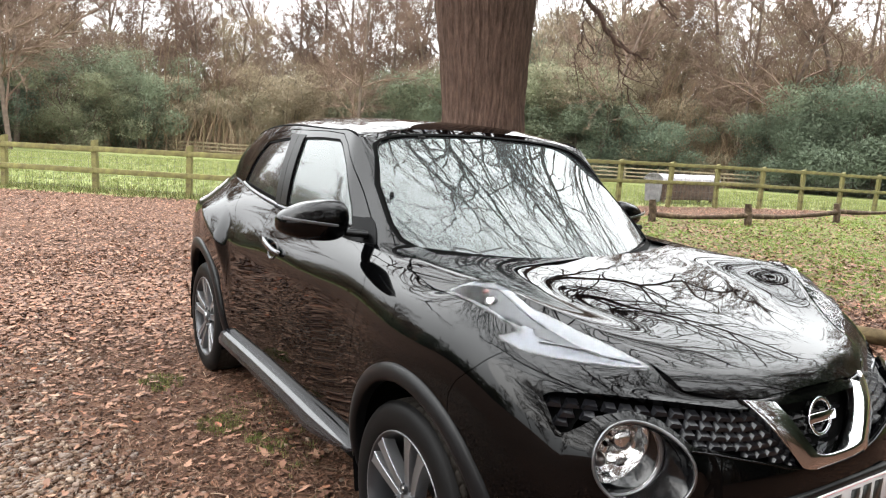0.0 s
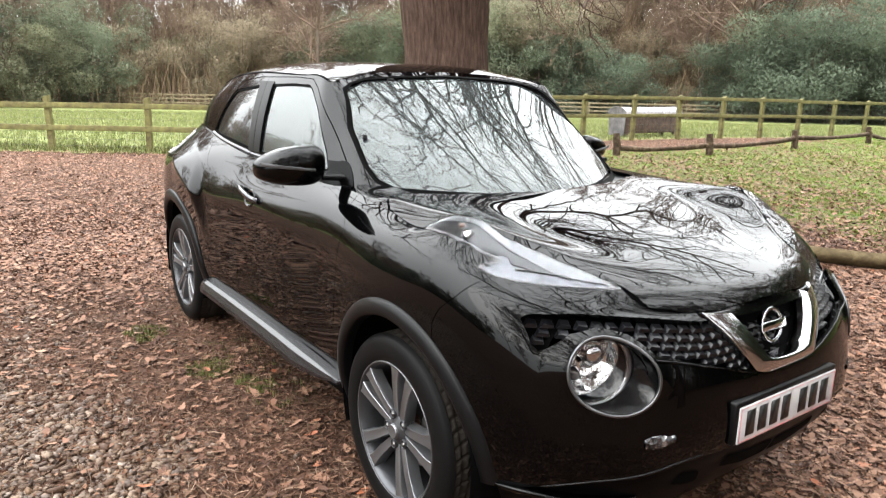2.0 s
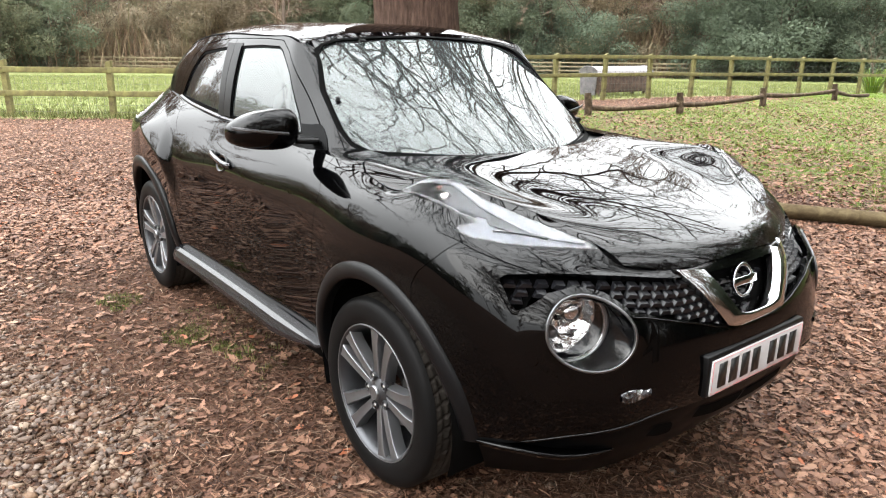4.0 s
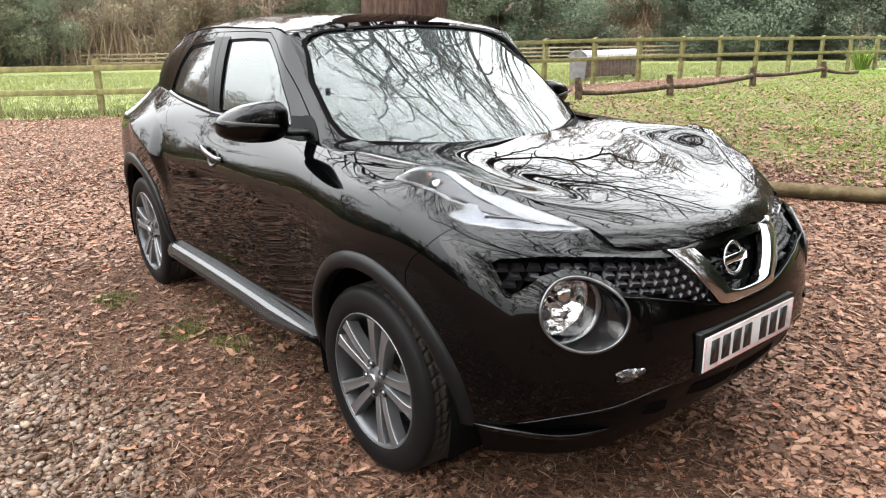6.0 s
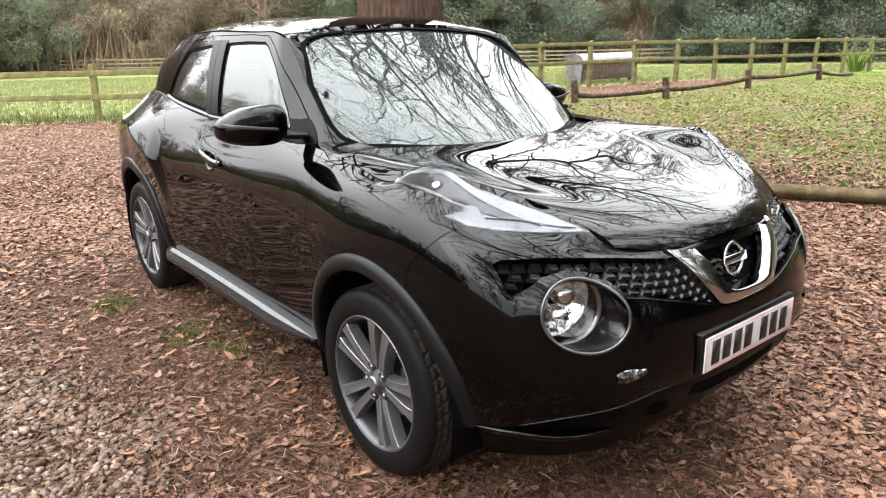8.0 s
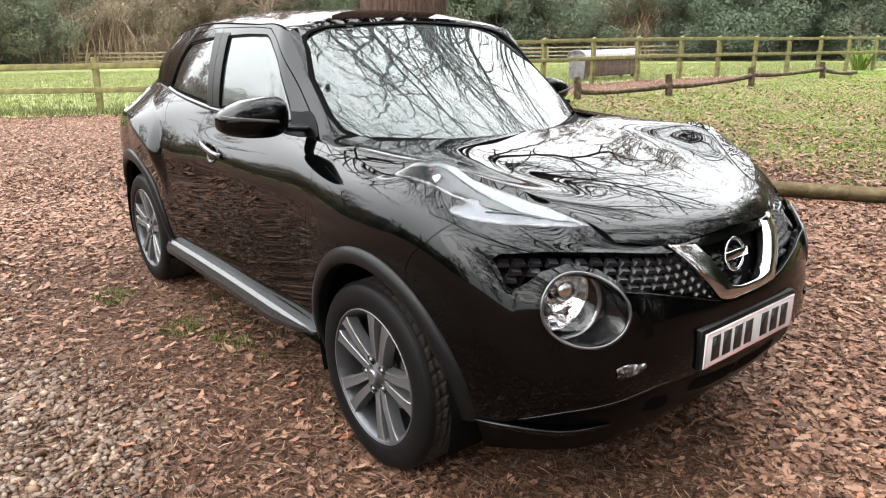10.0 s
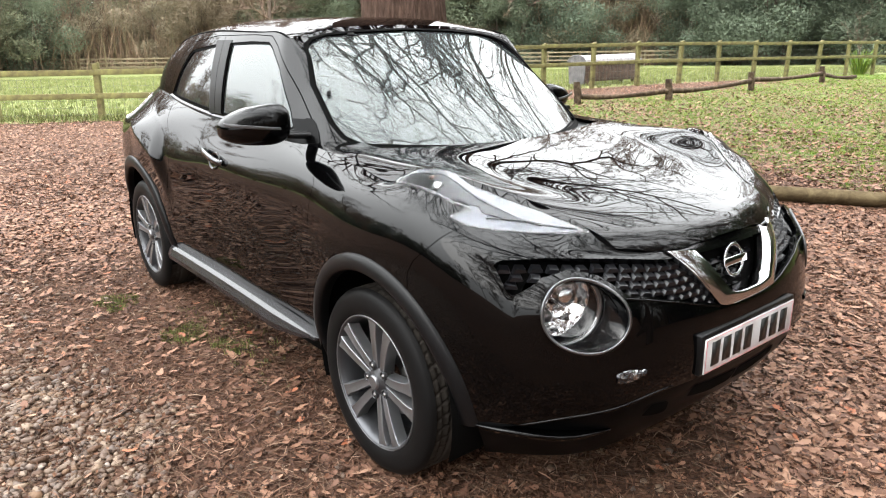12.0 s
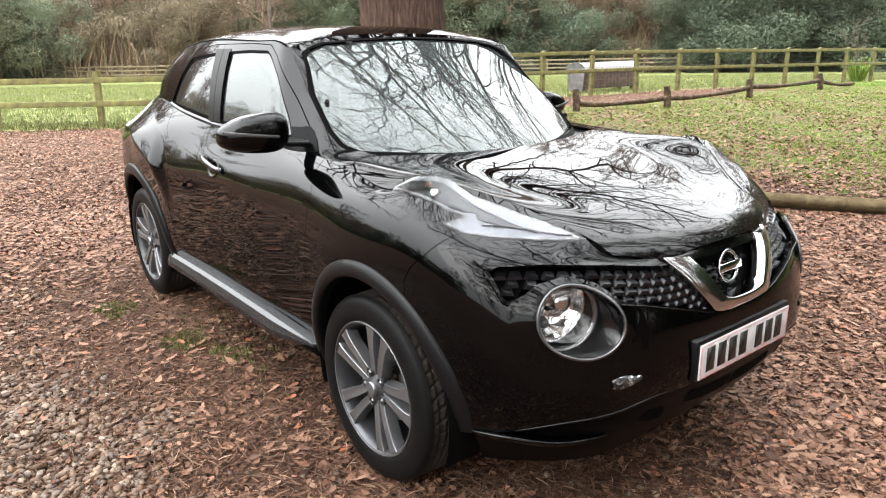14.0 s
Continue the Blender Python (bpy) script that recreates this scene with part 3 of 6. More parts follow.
def round_lamp(v, grow=0.0):
    d = np.hypot((v[:, 1] - LAMP_C[0]) / LAMP_R[0], (v[:, 2] - LAMP_C[1]) / LAMP_R[1]) - 1
    return np.where(v[:, 0] > .4, d * .1 - grow, 1)


car = thing("car", "glossy black compact crossover car parked on leafy gravel", "car")


def pair(name, sheet, mat, parent, label="", depth=.012):
    """A panel and its mirror image on the car's other side."""
    made = []
    for s in (sheet.mirrored(), sheet):
        made.append(part(name, s.edged(depth) if depth else s, mat, parent, label))
    return made


# painted panels of the lower body
low = shell.cut(clear_of_arches).cut(lambda v: -boomerang(v) - .0015)
bumper = low.cut(lambda v: v[:, 0] - SEAM(v[:, 2]) - GAP).cut(lambda v: np.where(v[:, 0] > .4, -GRILLE(v[:, 1], v[:, 2]), 1)).cut(round_lamp)
CREASE_Y = [0, .36, .45, .54, .645, .735, .80]
CREASE_Z = [.488, .484, .472, .446, .419, .386, .362]
crease_at = lambda v: np.where(v[:, 0] > .3, np.interp(v[:, 1], CREASE_Y, CREASE_Z), .3)
upper_bumper = bumper.cut(lambda v: v[:, 2] - crease_at(v))
lower_bumper = bumper.cut(lambda v: crease_at(v) + .004 - v[:, 2])
front_bumper = part("front_bumper", both(upper_bumper).edged(.02), PAINT, car)
part("lower_bumper", both(lower_bumper.moved(-.014)).edged(.02), APRON, car, "matt black plastic lower bumper apron")
# flat near-black patches on the closed apron stand for the inlets' shade
for name, corners in (("outer_inlet_shade", [(.425, .384), (.41, .434), (.335, .428), (.31, .368), (.36, .366)]), ("middle_inlet_shade", [(.255, .405), (.24, .452), (.14, .442), (.0, .440), (.0, .375), (.12, .376)])):
    mouth = outline(corners, .004)
    inlet = lower_bumper.moved(-.012).cut(lambda v: np.where(v[:, 0] > .6, mouth(v[:, 1], v[:, 2]), -1))
    pair(name, inlet, SHADE_LINING, car, "flat near-black patch painting an air inlet's shade on the lower bumper", depth=0)
fender = low.cut(lambda v: SEAM(v[:, 2]) - v[:, 0]).cut(lambda v: v[:, 0] - DOOR_A(v[:, 2]) - GAP).cut(lambda v: v[:, 2] - .36)
door_f = low.cut(lambda v: DOOR_A(v[:, 2]) - v[:, 0]).cut(lambda v: v[:, 0] - DOOR_B(v[:, 2]) - GAP).cut(lambda v: v[:, 2] - .375)
door_r = low.cut(lambda v: DOOR_B(v[:, 2]) - v[:, 0]).cut(lambda v: v[:, 0] - DOOR_C(v[:, 2]) - GAP).cut(lambda v: v[:, 2] - .375)
quarter = low.cut(lambda v: DOOR_C(v[:, 2]) - v[:, 0]).cut(lambda v: v[:, 2] - .34)
skirt = low.cut(lambda v: SEAM(v[:, 2]) - v[:, 0]).cut(lambda v: .37 - v[:, 2]).cut(lambda v: v[:, 0] + 2.95)
rear_low = low.cut(lambda v: -2.5 - v[:, 0]).cut(lambda v: .335 - v[:, 2])

# bonnet, with the fender's tongue behind it
hx, hy = np.linspace(-.56, .79, 170), np.linspace(0, .80, 100)
hz = hood_height(hx, hy)
top = Sheet.grid(np.stack([np.broadcast_to(hx[:, None], hz.shape), np.broadcast_to(hy[None], hz.shape), hz], -1))
EDGE = [(.655, .43), (.56, .46), (.42, .515), (.28, .635), (.16, .70), (.03, .765), (-.15, .762)]
edge_fine = natural(range(7), EDGE, np.linspace(0, 6, 40)).tolist()
HOOD = outline([(.758, -.3), (.758, 0), (.755, .10), (.742, .22), (.715, .32)] + edge_fine + [(-.20, .755), (-.265, .725), (-.292, .69), (-.305, .64), (-.26, .5), (-.20, .3), (-.165, 0), (-.165, -.3)])
TONGUE = outline([(-.155, .7625), (-.205, .758), (-.272, .727), (-.298, .69), (-.311, .64), (-.30, .60), (-.50, .605), (-.545, .70), (-.46, .743), (-.42, .746), (-.3, .757)])
bonnet = top.cut(lambda v: HOOD(v[:, 0], v[:, 1]) - .0015).cut(lambda v: -boomerang(v) - .001)
seat = top.moved(-.011).cut(lambda v: np.minimum(HOOD(v[:, 0], v[:, 1]) + .016, .03 - HOOD(v[:, 0], v[:, 1]))).cut(lambda v: v[:, 0] - .40).cut(lambda v: .60 - v[:, 1]).cut(lambda v: v[:, 2] - .838)
part("hood_seat", both(seat), PAINT, car, "painted flange under the hood edge")
hood = part("hood", both(bonnet).edged(.018), PAINT, car)
tongue = top.cut(lambda v: TONGUE(v[:, 0], v[:, 1]))
pair("fender", stack(fender, tongue), PAINT, car)
doors_f = pair("front_door", door_f, PAINT, car)
doors_r = pair("rear_door", door_r, PAINT, car)
pair("rear_quarter", quarter, PAINT, car)
pair("rear_bumper_skirt", rear_low, PLASTIC, car)

# plastic sills, standing proud below the doors
sx = np.linspace(-2.06, -.40, 40)
sill_net = []
for x in sx:
    y = .862 + .01 * abs((x + 1.2) / .8) ** 2
    k = min(1, max(.05, (-.42 - x) / .35)) ** .6
    sill_net.append([(x, y - .03, .378), (x, y - .004, .372), (x, y + .014 * k, .372 - .012 * k), (x, y + .028 * k, .370 - .042 * k), (x, y + .024 * k, .366 - .066 * k), (x, y - .04, .366 - .082 * k), (x, y - .12, .366 - .088 * k)])
sill_net = np.array(sill_net)
sill_fine = np.repeat(sill_net, 2, axis=1)[:, 1:-1]
ends = [np.broadcast_to(r.mean(0) + np.array((d, -.03, 0)), r.shape) for r, d in ((sill_fine[0], -.01), (sill_fine[-1], .03))]
sill_fine = np.concatenate([ends[0][None], sill_fine, ends[1][None]])
pair("sill", Sheet.grid(sill_fine, flip=True), SILLMAT, car, "matt black plastic side sill")

# cabin: windscreen, side windows, pillars
cabin = Sheet.grid(cabin_net(300, 60))
SCREEN = outline([(-.3, 1.512), (0, 1.512), (.26, 1.504), (.44, 1.490), (.53, 1.470), (.568, 1.44), (.625, 1.29), (.646, 1.16), (.640, 1.11), (.60, 1.084), (.3, 1.066), (0, 1.06), (-.3, 1.06)])
WIN_F = outline([(-1.495, 1.462), (-1.27, 1.468), (-1.09, 1.464), (-1.045, 1.445), (-.925, 1.364), (-.755, 1.203), (-.70, 1.13), (-.72, 1.122), (-1.44, 1.132), (-1.448, 1.166), (-1.473, 1.327)], .002)
WIN_R = outline([(-1.655, 1.458), (-1.99, 1.428), (-2.04, 1.40), (-2.11, 1.335), (-2.19, 1.20), (-2.17, 1.183), (-1.9, 1.165), (-1.578, 1.14), (-1.61, 1.28)], .002)
WIN_BACK = outline([(-.3, 1.42), (0, 1.42), (.36, 1.41), (.44, 1.23), (0, 1.22), (-.3, 1.22)])
SEAL = outline([(-2.5, 1.0), (-2.25, 1.18), (-2.235, 1.30), (-2.17, 1.40), (-2.03, 1.465), (-1.68, 1.494), (-1.25, 1.494), (-1.075, 1.486), (-.99, 1.443), (-.811, 1.31), (-.633, 1.166), (-.55, 1.09), (-.5, 1.0)])


def screen(v):
    return np.where(v[:, 0] > -1.3, SCREEN(v[:, 1], v[:, 2]), -1)


def side_part(f):
    return lambda v: np.where(v[:, 1] > .5, f(v[:, 0], v[:, 2]), -1)


def back_glass(v):
    return np.where(v[:, 0] < -2.6, WIN_BACK(v[:, 1], v[:, 2]), -1)


win_f, win_r, seal = side_part(WIN_F), side_part(WIN_R), side_part(SEAL)
holes = cabin.cut(lambda v: -screen(v)).cut(lambda v: -back_glass(v))
frames = holes.cut(lambda v: seal(v) - GAP / 2)
pillars = holes.cut(lambda v: np.where((v[:, 1] > .5) | (v[:, 0] > -2), -seal(v) - GAP / 2, 1))
part("pillar_frame", both(pillars).edged(.012), PAINT, car)
mid = lines([(-1.515, 1.0), (-1.52, 1.16), (-1.555, 1.33), (-1.58, 1.52)])
frame_f = frames.cut(lambda v: -win_f(v)).cut(lambda v: v[:, 0] - mid(v[:, 2]) - GAP / 2)
frame_r = frames.cut(lambda v: -win_r(v)).cut(lambda v: mid(v[:, 2]) - GAP / 2 - v[:, 0])
inner_f, inner_r = lines([(-1.425, 1.0), (-1.432, 1.16), (-1.458, 1.327), (-1.480, 1.46), (-1.49, 1.52)]), lines([(-1.590, 1.0), (-1.592, 1.14), (-1.622, 1.28), (-1.668, 1.458), (-1.68, 1.52)])
below = lambda v: np.minimum(1.472 - v[:, 2], v[:, 2] - 1.135)
cover_f = frame_f.cut(lambda v: np.minimum(inner_f(v[:, 2]) - v[:, 0], below(v)))
cover_r = frame_r.cut(lambda v: np.minimum(v[:, 0] - inner_r(v[:, 2]), below(v)))
sail = frame_f.cut(lambda v: np.minimum(v[:, 0] + .775, 1.168 - v[:, 2])).cut(lambda v: -win_f(v) - .004)
for door, s in zip(doors_f, (sail.mirrored(), sail)):
    part("mirror_sail", s.moved(.003).edged(.006), APRON, door, "matt black corner plate before the window")
for doors, cover in ((doors_f, cover_f), (doors_r, cover_r)):
    for door, s in zip(doors, (cover.mirrored(), cover)):
        part("pillar_cover", s.moved(.0025).edged(.006), PLASTIC, door, "satin black centre pillar cover")
for door, s in zip(doors_f, (frame_f.mirrored(), frame_f)):
    part("window_frame", s.edged(.016), PAINT, door, "glossy black door window frame")
for door, s in zip(doors_r, (frame_r.mirrored(), frame_r)):
    part("window_frame", s.edged(.016), PAINT, door, "glossy black door window frame")
g = cabin.moved(-.009)
for k, (cutter, doors) in enumerate(((win_f, doors_f), (win_r, doors_r))):
    pane = g.cut(lambda v, c=cutter: c(v) + .006)
    rub = cabin.moved(-.004).cut(lambda v, c=cutter: c(v) + .004).cut(lambda v, c=cutter: .010 - c(v))
    for door, s, r in zip(doors, (pane.mirrored(), pane), (rub.mirrored(), rub)):
        part("side_window", s, SIDEGLASS if k == 0 else DARKGLASS, door, "clear side glass" if k == 0 else "dark tinted rear side glass")
        part("window_seal", r.edged(.006), SEALMAT, door, "black rubber window seal")
front = cabin.v[(cabin.v[:, 0] > -1.12) & (cabin.v[:, 1] >= 0) & (cabin.v[:, 1] < .66) & (screen(cabin.v) > -.03)]
powers = [(0, 0), (0, 1), (0, 2), (2, 0), (2, 1)]
bend = np.linalg.lstsq(np.stack([front[:, 1] ** i * (front[:, 2] - 1.28) ** j for i, j in powers], -1), front[:, 0], rcond=None)[0]
gy, gz_ = np.meshgrid(np.linspace(0, .68, 70), np.linspace(1.04, 1.53, 60), indexing="ij")
pane = Sheet.grid(np.stack([sum(c * gy ** i * (gz_ - 1.28) ** j for c, (i, j) in zip(bend, powers)), gy, gz_], -1))
part("windscreen", both(pane.moved(-.009).cut(lambda v: screen(v) - .001)), MISTGLASS, car, "raked windscreen mirroring bare branches and sky")
part("windscreen_seal", both(cabin.moved(.001).cut(lambda v: screen(v) + np.where(v[:, 2] < 1.46, .013, .004)).cut(lambda v: .004 - screen(v))).edged(.006), SEALMAT, car, "black rubber windscreen seal")
glass_at = Lookup(cabin, lambda v: (v[:, 0] > -1.3) & (v[:, 1] > .05))
for name, y, z, half, label in (("screen_sticker", -.60, 1.26, (.009, .012), "small dark sticker inside the windscreen"), ("sensor_pod", -.317, 1.487, (.015, .010), "small black sensor pod at the screen's top")):
    p, n = glass_at.at((1, 2), -y, z)
    m = look((p[0] + n[0] * .002, y, z + n[2] * .002), (p[0] + n[0], y - n[1], z + n[2]))
    bm = bmesh.new()
    box(bm, (-half[0], -half[1], -.003), (half[0], half[1], .003), .002)
    part(name, bm, APRON, car, label, m=m)
belt_at = Lookup(cabin, lambda v: (v[:, 1] > .5) & (v[:, 0] < -.5) & (v[:, 0] > -2.5))
belt = natural(range(6), [(-.64, 1.108), (-1.0, 1.112), (-1.44, 1.121), (-1.60, 1.130), (-1.95, 1.158), (-2.205, 1.185)], np.linspace(0, 5, 46))
sill_line = [belt_at.at((0, 2), x, z) for x, z in belt]
for s, door, cut_at in ((-1, doors_f[0], 0), (1, doors_f[1], 0), (-1, doors_r[0], 1), (1, doors_r[1], 1)):
    run = [(p + n * .004) * np.array([1, s, 1]) for p, n in sill_line if (p[0] < -1.535) == bool(cut_at)]
    part("belt_trim", sweep(run, [(s * .007, -.006), (s * .006, .003), (s * -.006, .008), (s * -.010, .004), (s * -.008, -.006)]), BELT, door, "thin satin trim below the window")
part("rear_window", both(cabin.moved(-.003).cut(lambda v: back_glass(v) - .003)), DARKGLASS, car)
roof = Sheet.grid(roof_net(110, 60), flip=True)
part("roof", both(roof), PAINT, car)
edge = cabin_net(741, 3)[150:600:6, -1]
for s in (1, -1):
    q = edge * np.array([1, s, 1]) + np.array([0, -s * .004, .001])
    part("roof_trim", sweep(q, [(.006, 0), (0, .005), (-.006, 0), (0, -.005)]), SEALMAT, car, "thin black roof gutter strip")

# near-black skin that stands for the shade behind the gaps and glass
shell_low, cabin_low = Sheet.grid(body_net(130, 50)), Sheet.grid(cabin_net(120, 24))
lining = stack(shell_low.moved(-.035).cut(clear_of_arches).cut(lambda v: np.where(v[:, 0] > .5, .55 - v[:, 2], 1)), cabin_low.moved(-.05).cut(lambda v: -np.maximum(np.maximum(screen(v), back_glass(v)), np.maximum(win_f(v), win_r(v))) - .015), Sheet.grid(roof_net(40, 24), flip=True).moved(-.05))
part("lining", both(lining), SHADE_LINING, car, "near-black inner skin standing for shade behind gaps and glass")
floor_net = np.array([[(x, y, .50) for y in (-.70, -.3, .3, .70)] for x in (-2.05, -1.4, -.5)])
part("cabin_floor", Sheet.grid(floor_net), SHADE_LINING, car)

# added near-black sheet, painting the shade behind the grille
grille_shade_sheet = np.array([[(.44, y, z) for y in (-.72, 0, .72)] for z in (.24, .5, .84)])
part("grille_shade_sheet", Sheet.grid(grille_shade_sheet), SHADE_LINING, car, "near-black sheet added behind the grille as shade")

# seats, dashboard and wheel inside, near black with the cabin's shade in their colour
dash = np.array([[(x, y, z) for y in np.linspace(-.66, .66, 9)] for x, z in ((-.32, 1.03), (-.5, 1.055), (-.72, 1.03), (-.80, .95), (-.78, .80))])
part("dashboard", Sheet.grid(dash, flip=True), SHADE_LINING, car)
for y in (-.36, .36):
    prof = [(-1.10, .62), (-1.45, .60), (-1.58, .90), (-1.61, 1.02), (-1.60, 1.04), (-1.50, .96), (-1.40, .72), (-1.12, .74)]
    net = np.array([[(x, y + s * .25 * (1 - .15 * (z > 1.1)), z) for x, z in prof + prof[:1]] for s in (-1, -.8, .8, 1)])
    part("seat", Sheet.grid(net), SHADE_LINING, car)

# ---- wheels ----
def tyre_net():
    """Tyre with a blocked tread: outer face at y = 0, going inward to -0.215."""
    prof = [(.237, -.004), (.245, .004), (.258, .008), (.275, .011), (.30, .009), (.318, .002), (.327, -.008), (.3325, -.02)]
    tread = [-.024, -.034, -.044, -.048, -.060, -.072, -.076, -.080, -.092, -.105, -.118, -.130, -.134, -.138, -.150, -.162, -.166, -.176, -.186]
    n = 288
    a = np.linspace(0, 2 * math.pi, n + 1)
    rows = [np.stack([r * np.cos(a), r * np.sin(a), np.full(n + 1, z)], -1) for r, z in prof]
    for k, z in enumerate(tread):
        groove = z in (-.048, -.076, -.134, -.166)
        shift = int(round(abs(z + .105) * 60))
        lug = ((np.arange(n + 1) + shift) % 6 < 1) & (abs(z + .105) > .03)
        r = np.where(lug | groove, .326, .334 - .004 * (abs(z + .105) / .08) ** 4)
        rows.append(np.stack([r * np.cos(a), r * np.sin(a), np.full(n + 1, z)], -1))
    rows += [np.stack([r * np.cos(a), r * np.sin(a), np.full(n + 1, z)], -1) for r, z in ((.327, -.2), (.30, -.215), (.24, -.215))]
    return np.array(rows)


def blade(a, o0, o1, w0, w1, r0=.040, r1=.228):
    """One spoke of a pair, at an offset beside the pair's middle line; the angle in degrees."""
    n, net = 10, []
    for k in range(n):
        t = k / (n - 1)
        r = r0 + (r1 - r0) * t
        off, a_ = o0 + (o1 - o0) * t ** 1.4, radians(a)
        w = (w0 + (w1 - w0) * t + .014 * (max(t - .75, 0) / .25) ** 2) / 2
        z = -.020 + .014 * math.sin(t * math.pi * .55) + .006 * t
        row = []
        for s, d in ((-1.1, -.040), (-1.04, -.012), (-.98, -.001), (-.90, .0012), (-.86, .0010), (-.3, -.0012), (.3, -.0012), (.86, .0010), (.90, .0012), (.98, -.001), (1.04, -.012), (1.1, -.040)):
            q = off + s * w
            px, py = r * math.cos(a_) - q * math.sin(a_), r * math.sin(a_) + q * math.cos(a_)
            row.append((px, py, z + d))
        net.append(row)
    return np.array(net)


carcass = tyre_net()
tyre, tread = stack(Sheet.grid(carcass[:8]), Sheet.grid(carcass[-3:])), Sheet.grid(carcass[7:-2])
rim_barrel = lathe([(.239, -.002), (.2395, .003), (.236, .004), (.229, -.002), (.222, -.02), (.213, -.06), (.208, -.16), (.215, -.20)], 72)
rim_lip = lathe([(.2405, -.003), (.2412, .0035), (.2385, .0055), (.2345, .0015), (.2335, -.004)], 72)
hub_disc = lathe([(.001, -.004), (.024, -.004), (.028, -.008), (.045, -.016), (.060, -.024), (.066, -.05)], 48, flip=True)
cap = lathe([(.001, .0015), (.018, .0015), (.020, .0035), (.024, .0035), (.026, -.003), (.027, -.01)], 40, flip=True)
disc = lathe([(.05, -.085), (.14, -.085), (.142, -.10), (.05, -.105)], 48, flip=True)
nut = lathe([(.0005, .002), (.007, .001), (.0085, -.006), (.0085, -.03)], 6, flip=True)


def wheel(m, turn):
    """A wheel > tyre, rim, spokes, nuts; its axis is z, outward."""
    w = part("wheel", rim_barrel, BARREL, car, "five-spoke alloy wheel with black tyre", m @ pose(0, 0, 0, 0, 0, turn))
    rubber = part("tyre", tyre, RUBBER, w, "black treaded rubber tyre")
    part("tread", tread, TREAD, rubber, "dusty grooved tread")
    part("rim_lip", rim_lip, ALLOY, w, "machined silver rim edge")
    hub = part("hub", hub_disc, RIMDARK, w)
    part("hub_cap", cap, ALLOY, w, "silver round centre cap with a plain ring")
    part("brake_disc", disc, STEEL, w, "grey steel brake disc")
    bm = bmesh.new()
    box(bm, (.09, -.07, -.13), (.165, .07, -.055), .012)
    part("brake_caliper", bm, STEEL, w)
    for k in range(5):
        a = k * 72
        for s in (-1, 1):
            part("spoke", Sheet.grid(blade(a, s * .018, s * .046, .028, .040)), ALLOY, w, "silver alloy spoke")
        socket = lathe([(.0125, .001), (.014, .003), (.0165, .0025), (.0175, -.012)], 20, flip=True)
        part("nut_seat", socket, RIMDARK, w, m=pose(.057 * math.cos(radians(a + 36)), .057 * math.sin(radians(a + 36)), -.012))
        part("nut", nut, STEEL, w, m=pose(.057 * math.cos(radians(a + 36)), .057 * math.sin(radians(a + 36)), -.010))
    return w


for x, turn in ((0, 4), (-2.53, 22)):
    wheel(pose(x, -.862, .334, 90, 0, 0), turn)
    wheel(pose(x, .862, .334, -90, 0, 0), turn)

# wheel-arch trims and liners
for key, r_in, r_out, (a0, a1) in (("front", .385, .444, (-1, 196)), ("rear", .392, .458, (-6, 194))):
    cx, cz = ARCH[key]
    rows = []
    for a in np.linspace(radians(a0), radians(a1), 64):
        row = []
        for t, lift in ((0, -.03), (0, .002), (.10, .014), (.35, .019), (.65, .016), (.9, .009), (1, .003), (1.02, -.01)):
            r = r_in + (r_out - r_in) * t
            x, z = cx + r * math.cos(a), max(cz + r * math.sin(a), .235)
            p, n = sides.at((0, 2), x, z)
            row.append(p + np.array([0, lift, 0]))
        rows.append(row)
    net = np.array(rows)
    net[..., 1] = natural(range(64), net[..., 1], np.arange(64))
    for _ in range(6):
        net[1:-1, :, 1] = (net[:-2, :, 1] + 2 * net[1:-1, :, 1] + net[2:, :, 1]) / 4
    pair("wheel_arch_trim", Sheet.grid(net, flip=True), PLASTIC, car, "matt black plastic wheel arch trim", depth=0)
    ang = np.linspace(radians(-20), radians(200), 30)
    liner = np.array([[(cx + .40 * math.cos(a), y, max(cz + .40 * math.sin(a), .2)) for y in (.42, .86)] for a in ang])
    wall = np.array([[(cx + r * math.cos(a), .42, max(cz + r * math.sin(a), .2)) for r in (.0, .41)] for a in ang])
    pair("arch_liner", stack(Sheet.grid(liner), Sheet.grid(wall)), SHADE_LINING, car, "black wheel arch liner", depth=0)

# ---- grille, badge and number plate ----
def on_nose(y, z, out=0.0):
    p, n = nose.at((1, 2), abs(y), z)
    q = p + n * out
    return Vector((q[0], math.copysign(q[1], y) if y else 0.0, q[2])), Vector((n[0], math.copysign(n[1], y) if y else n[1], n[2]))


back = shell.moved(-.045).cut(lambda v: np.where(v[:, 0] > .35, GRILLE(v[:, 1], v[:, 2]) + .06, -1)).cut(lambda v: round_lamp(v, .004))
grille = part("grille", both(back), SHADE_LINING, car, "black honeycomb grille of overlapping scales")
scale_bm = bmesh.new()
sv = [scale_bm.verts.new(Vector(c) * .84) for c in ((-.024, 0, -.011), (.024, 0, -.011), (.019, 0, .0), (-.012, 0, .004), (-.027, .016, -.011), (.021, .016, -.011), (.017, .028, .010), (-.014, .028, .013))]
for f in ((0, 1, 2, 3), (3, 2, 6, 7), (0, 4, 5, 1), (1, 5, 6, 2), (0, 3, 7, 4)):
    scale_bm.faces.new([sv[i] for i in f])
bmesh.ops.recalc_face_normals(scale_bm, faces=scale_bm.faces)
scale_mesh = part("grille_scale", scale_bm, GRILLEMAT, grille, smooth=False)
template = scale_mesh.data
spots = []
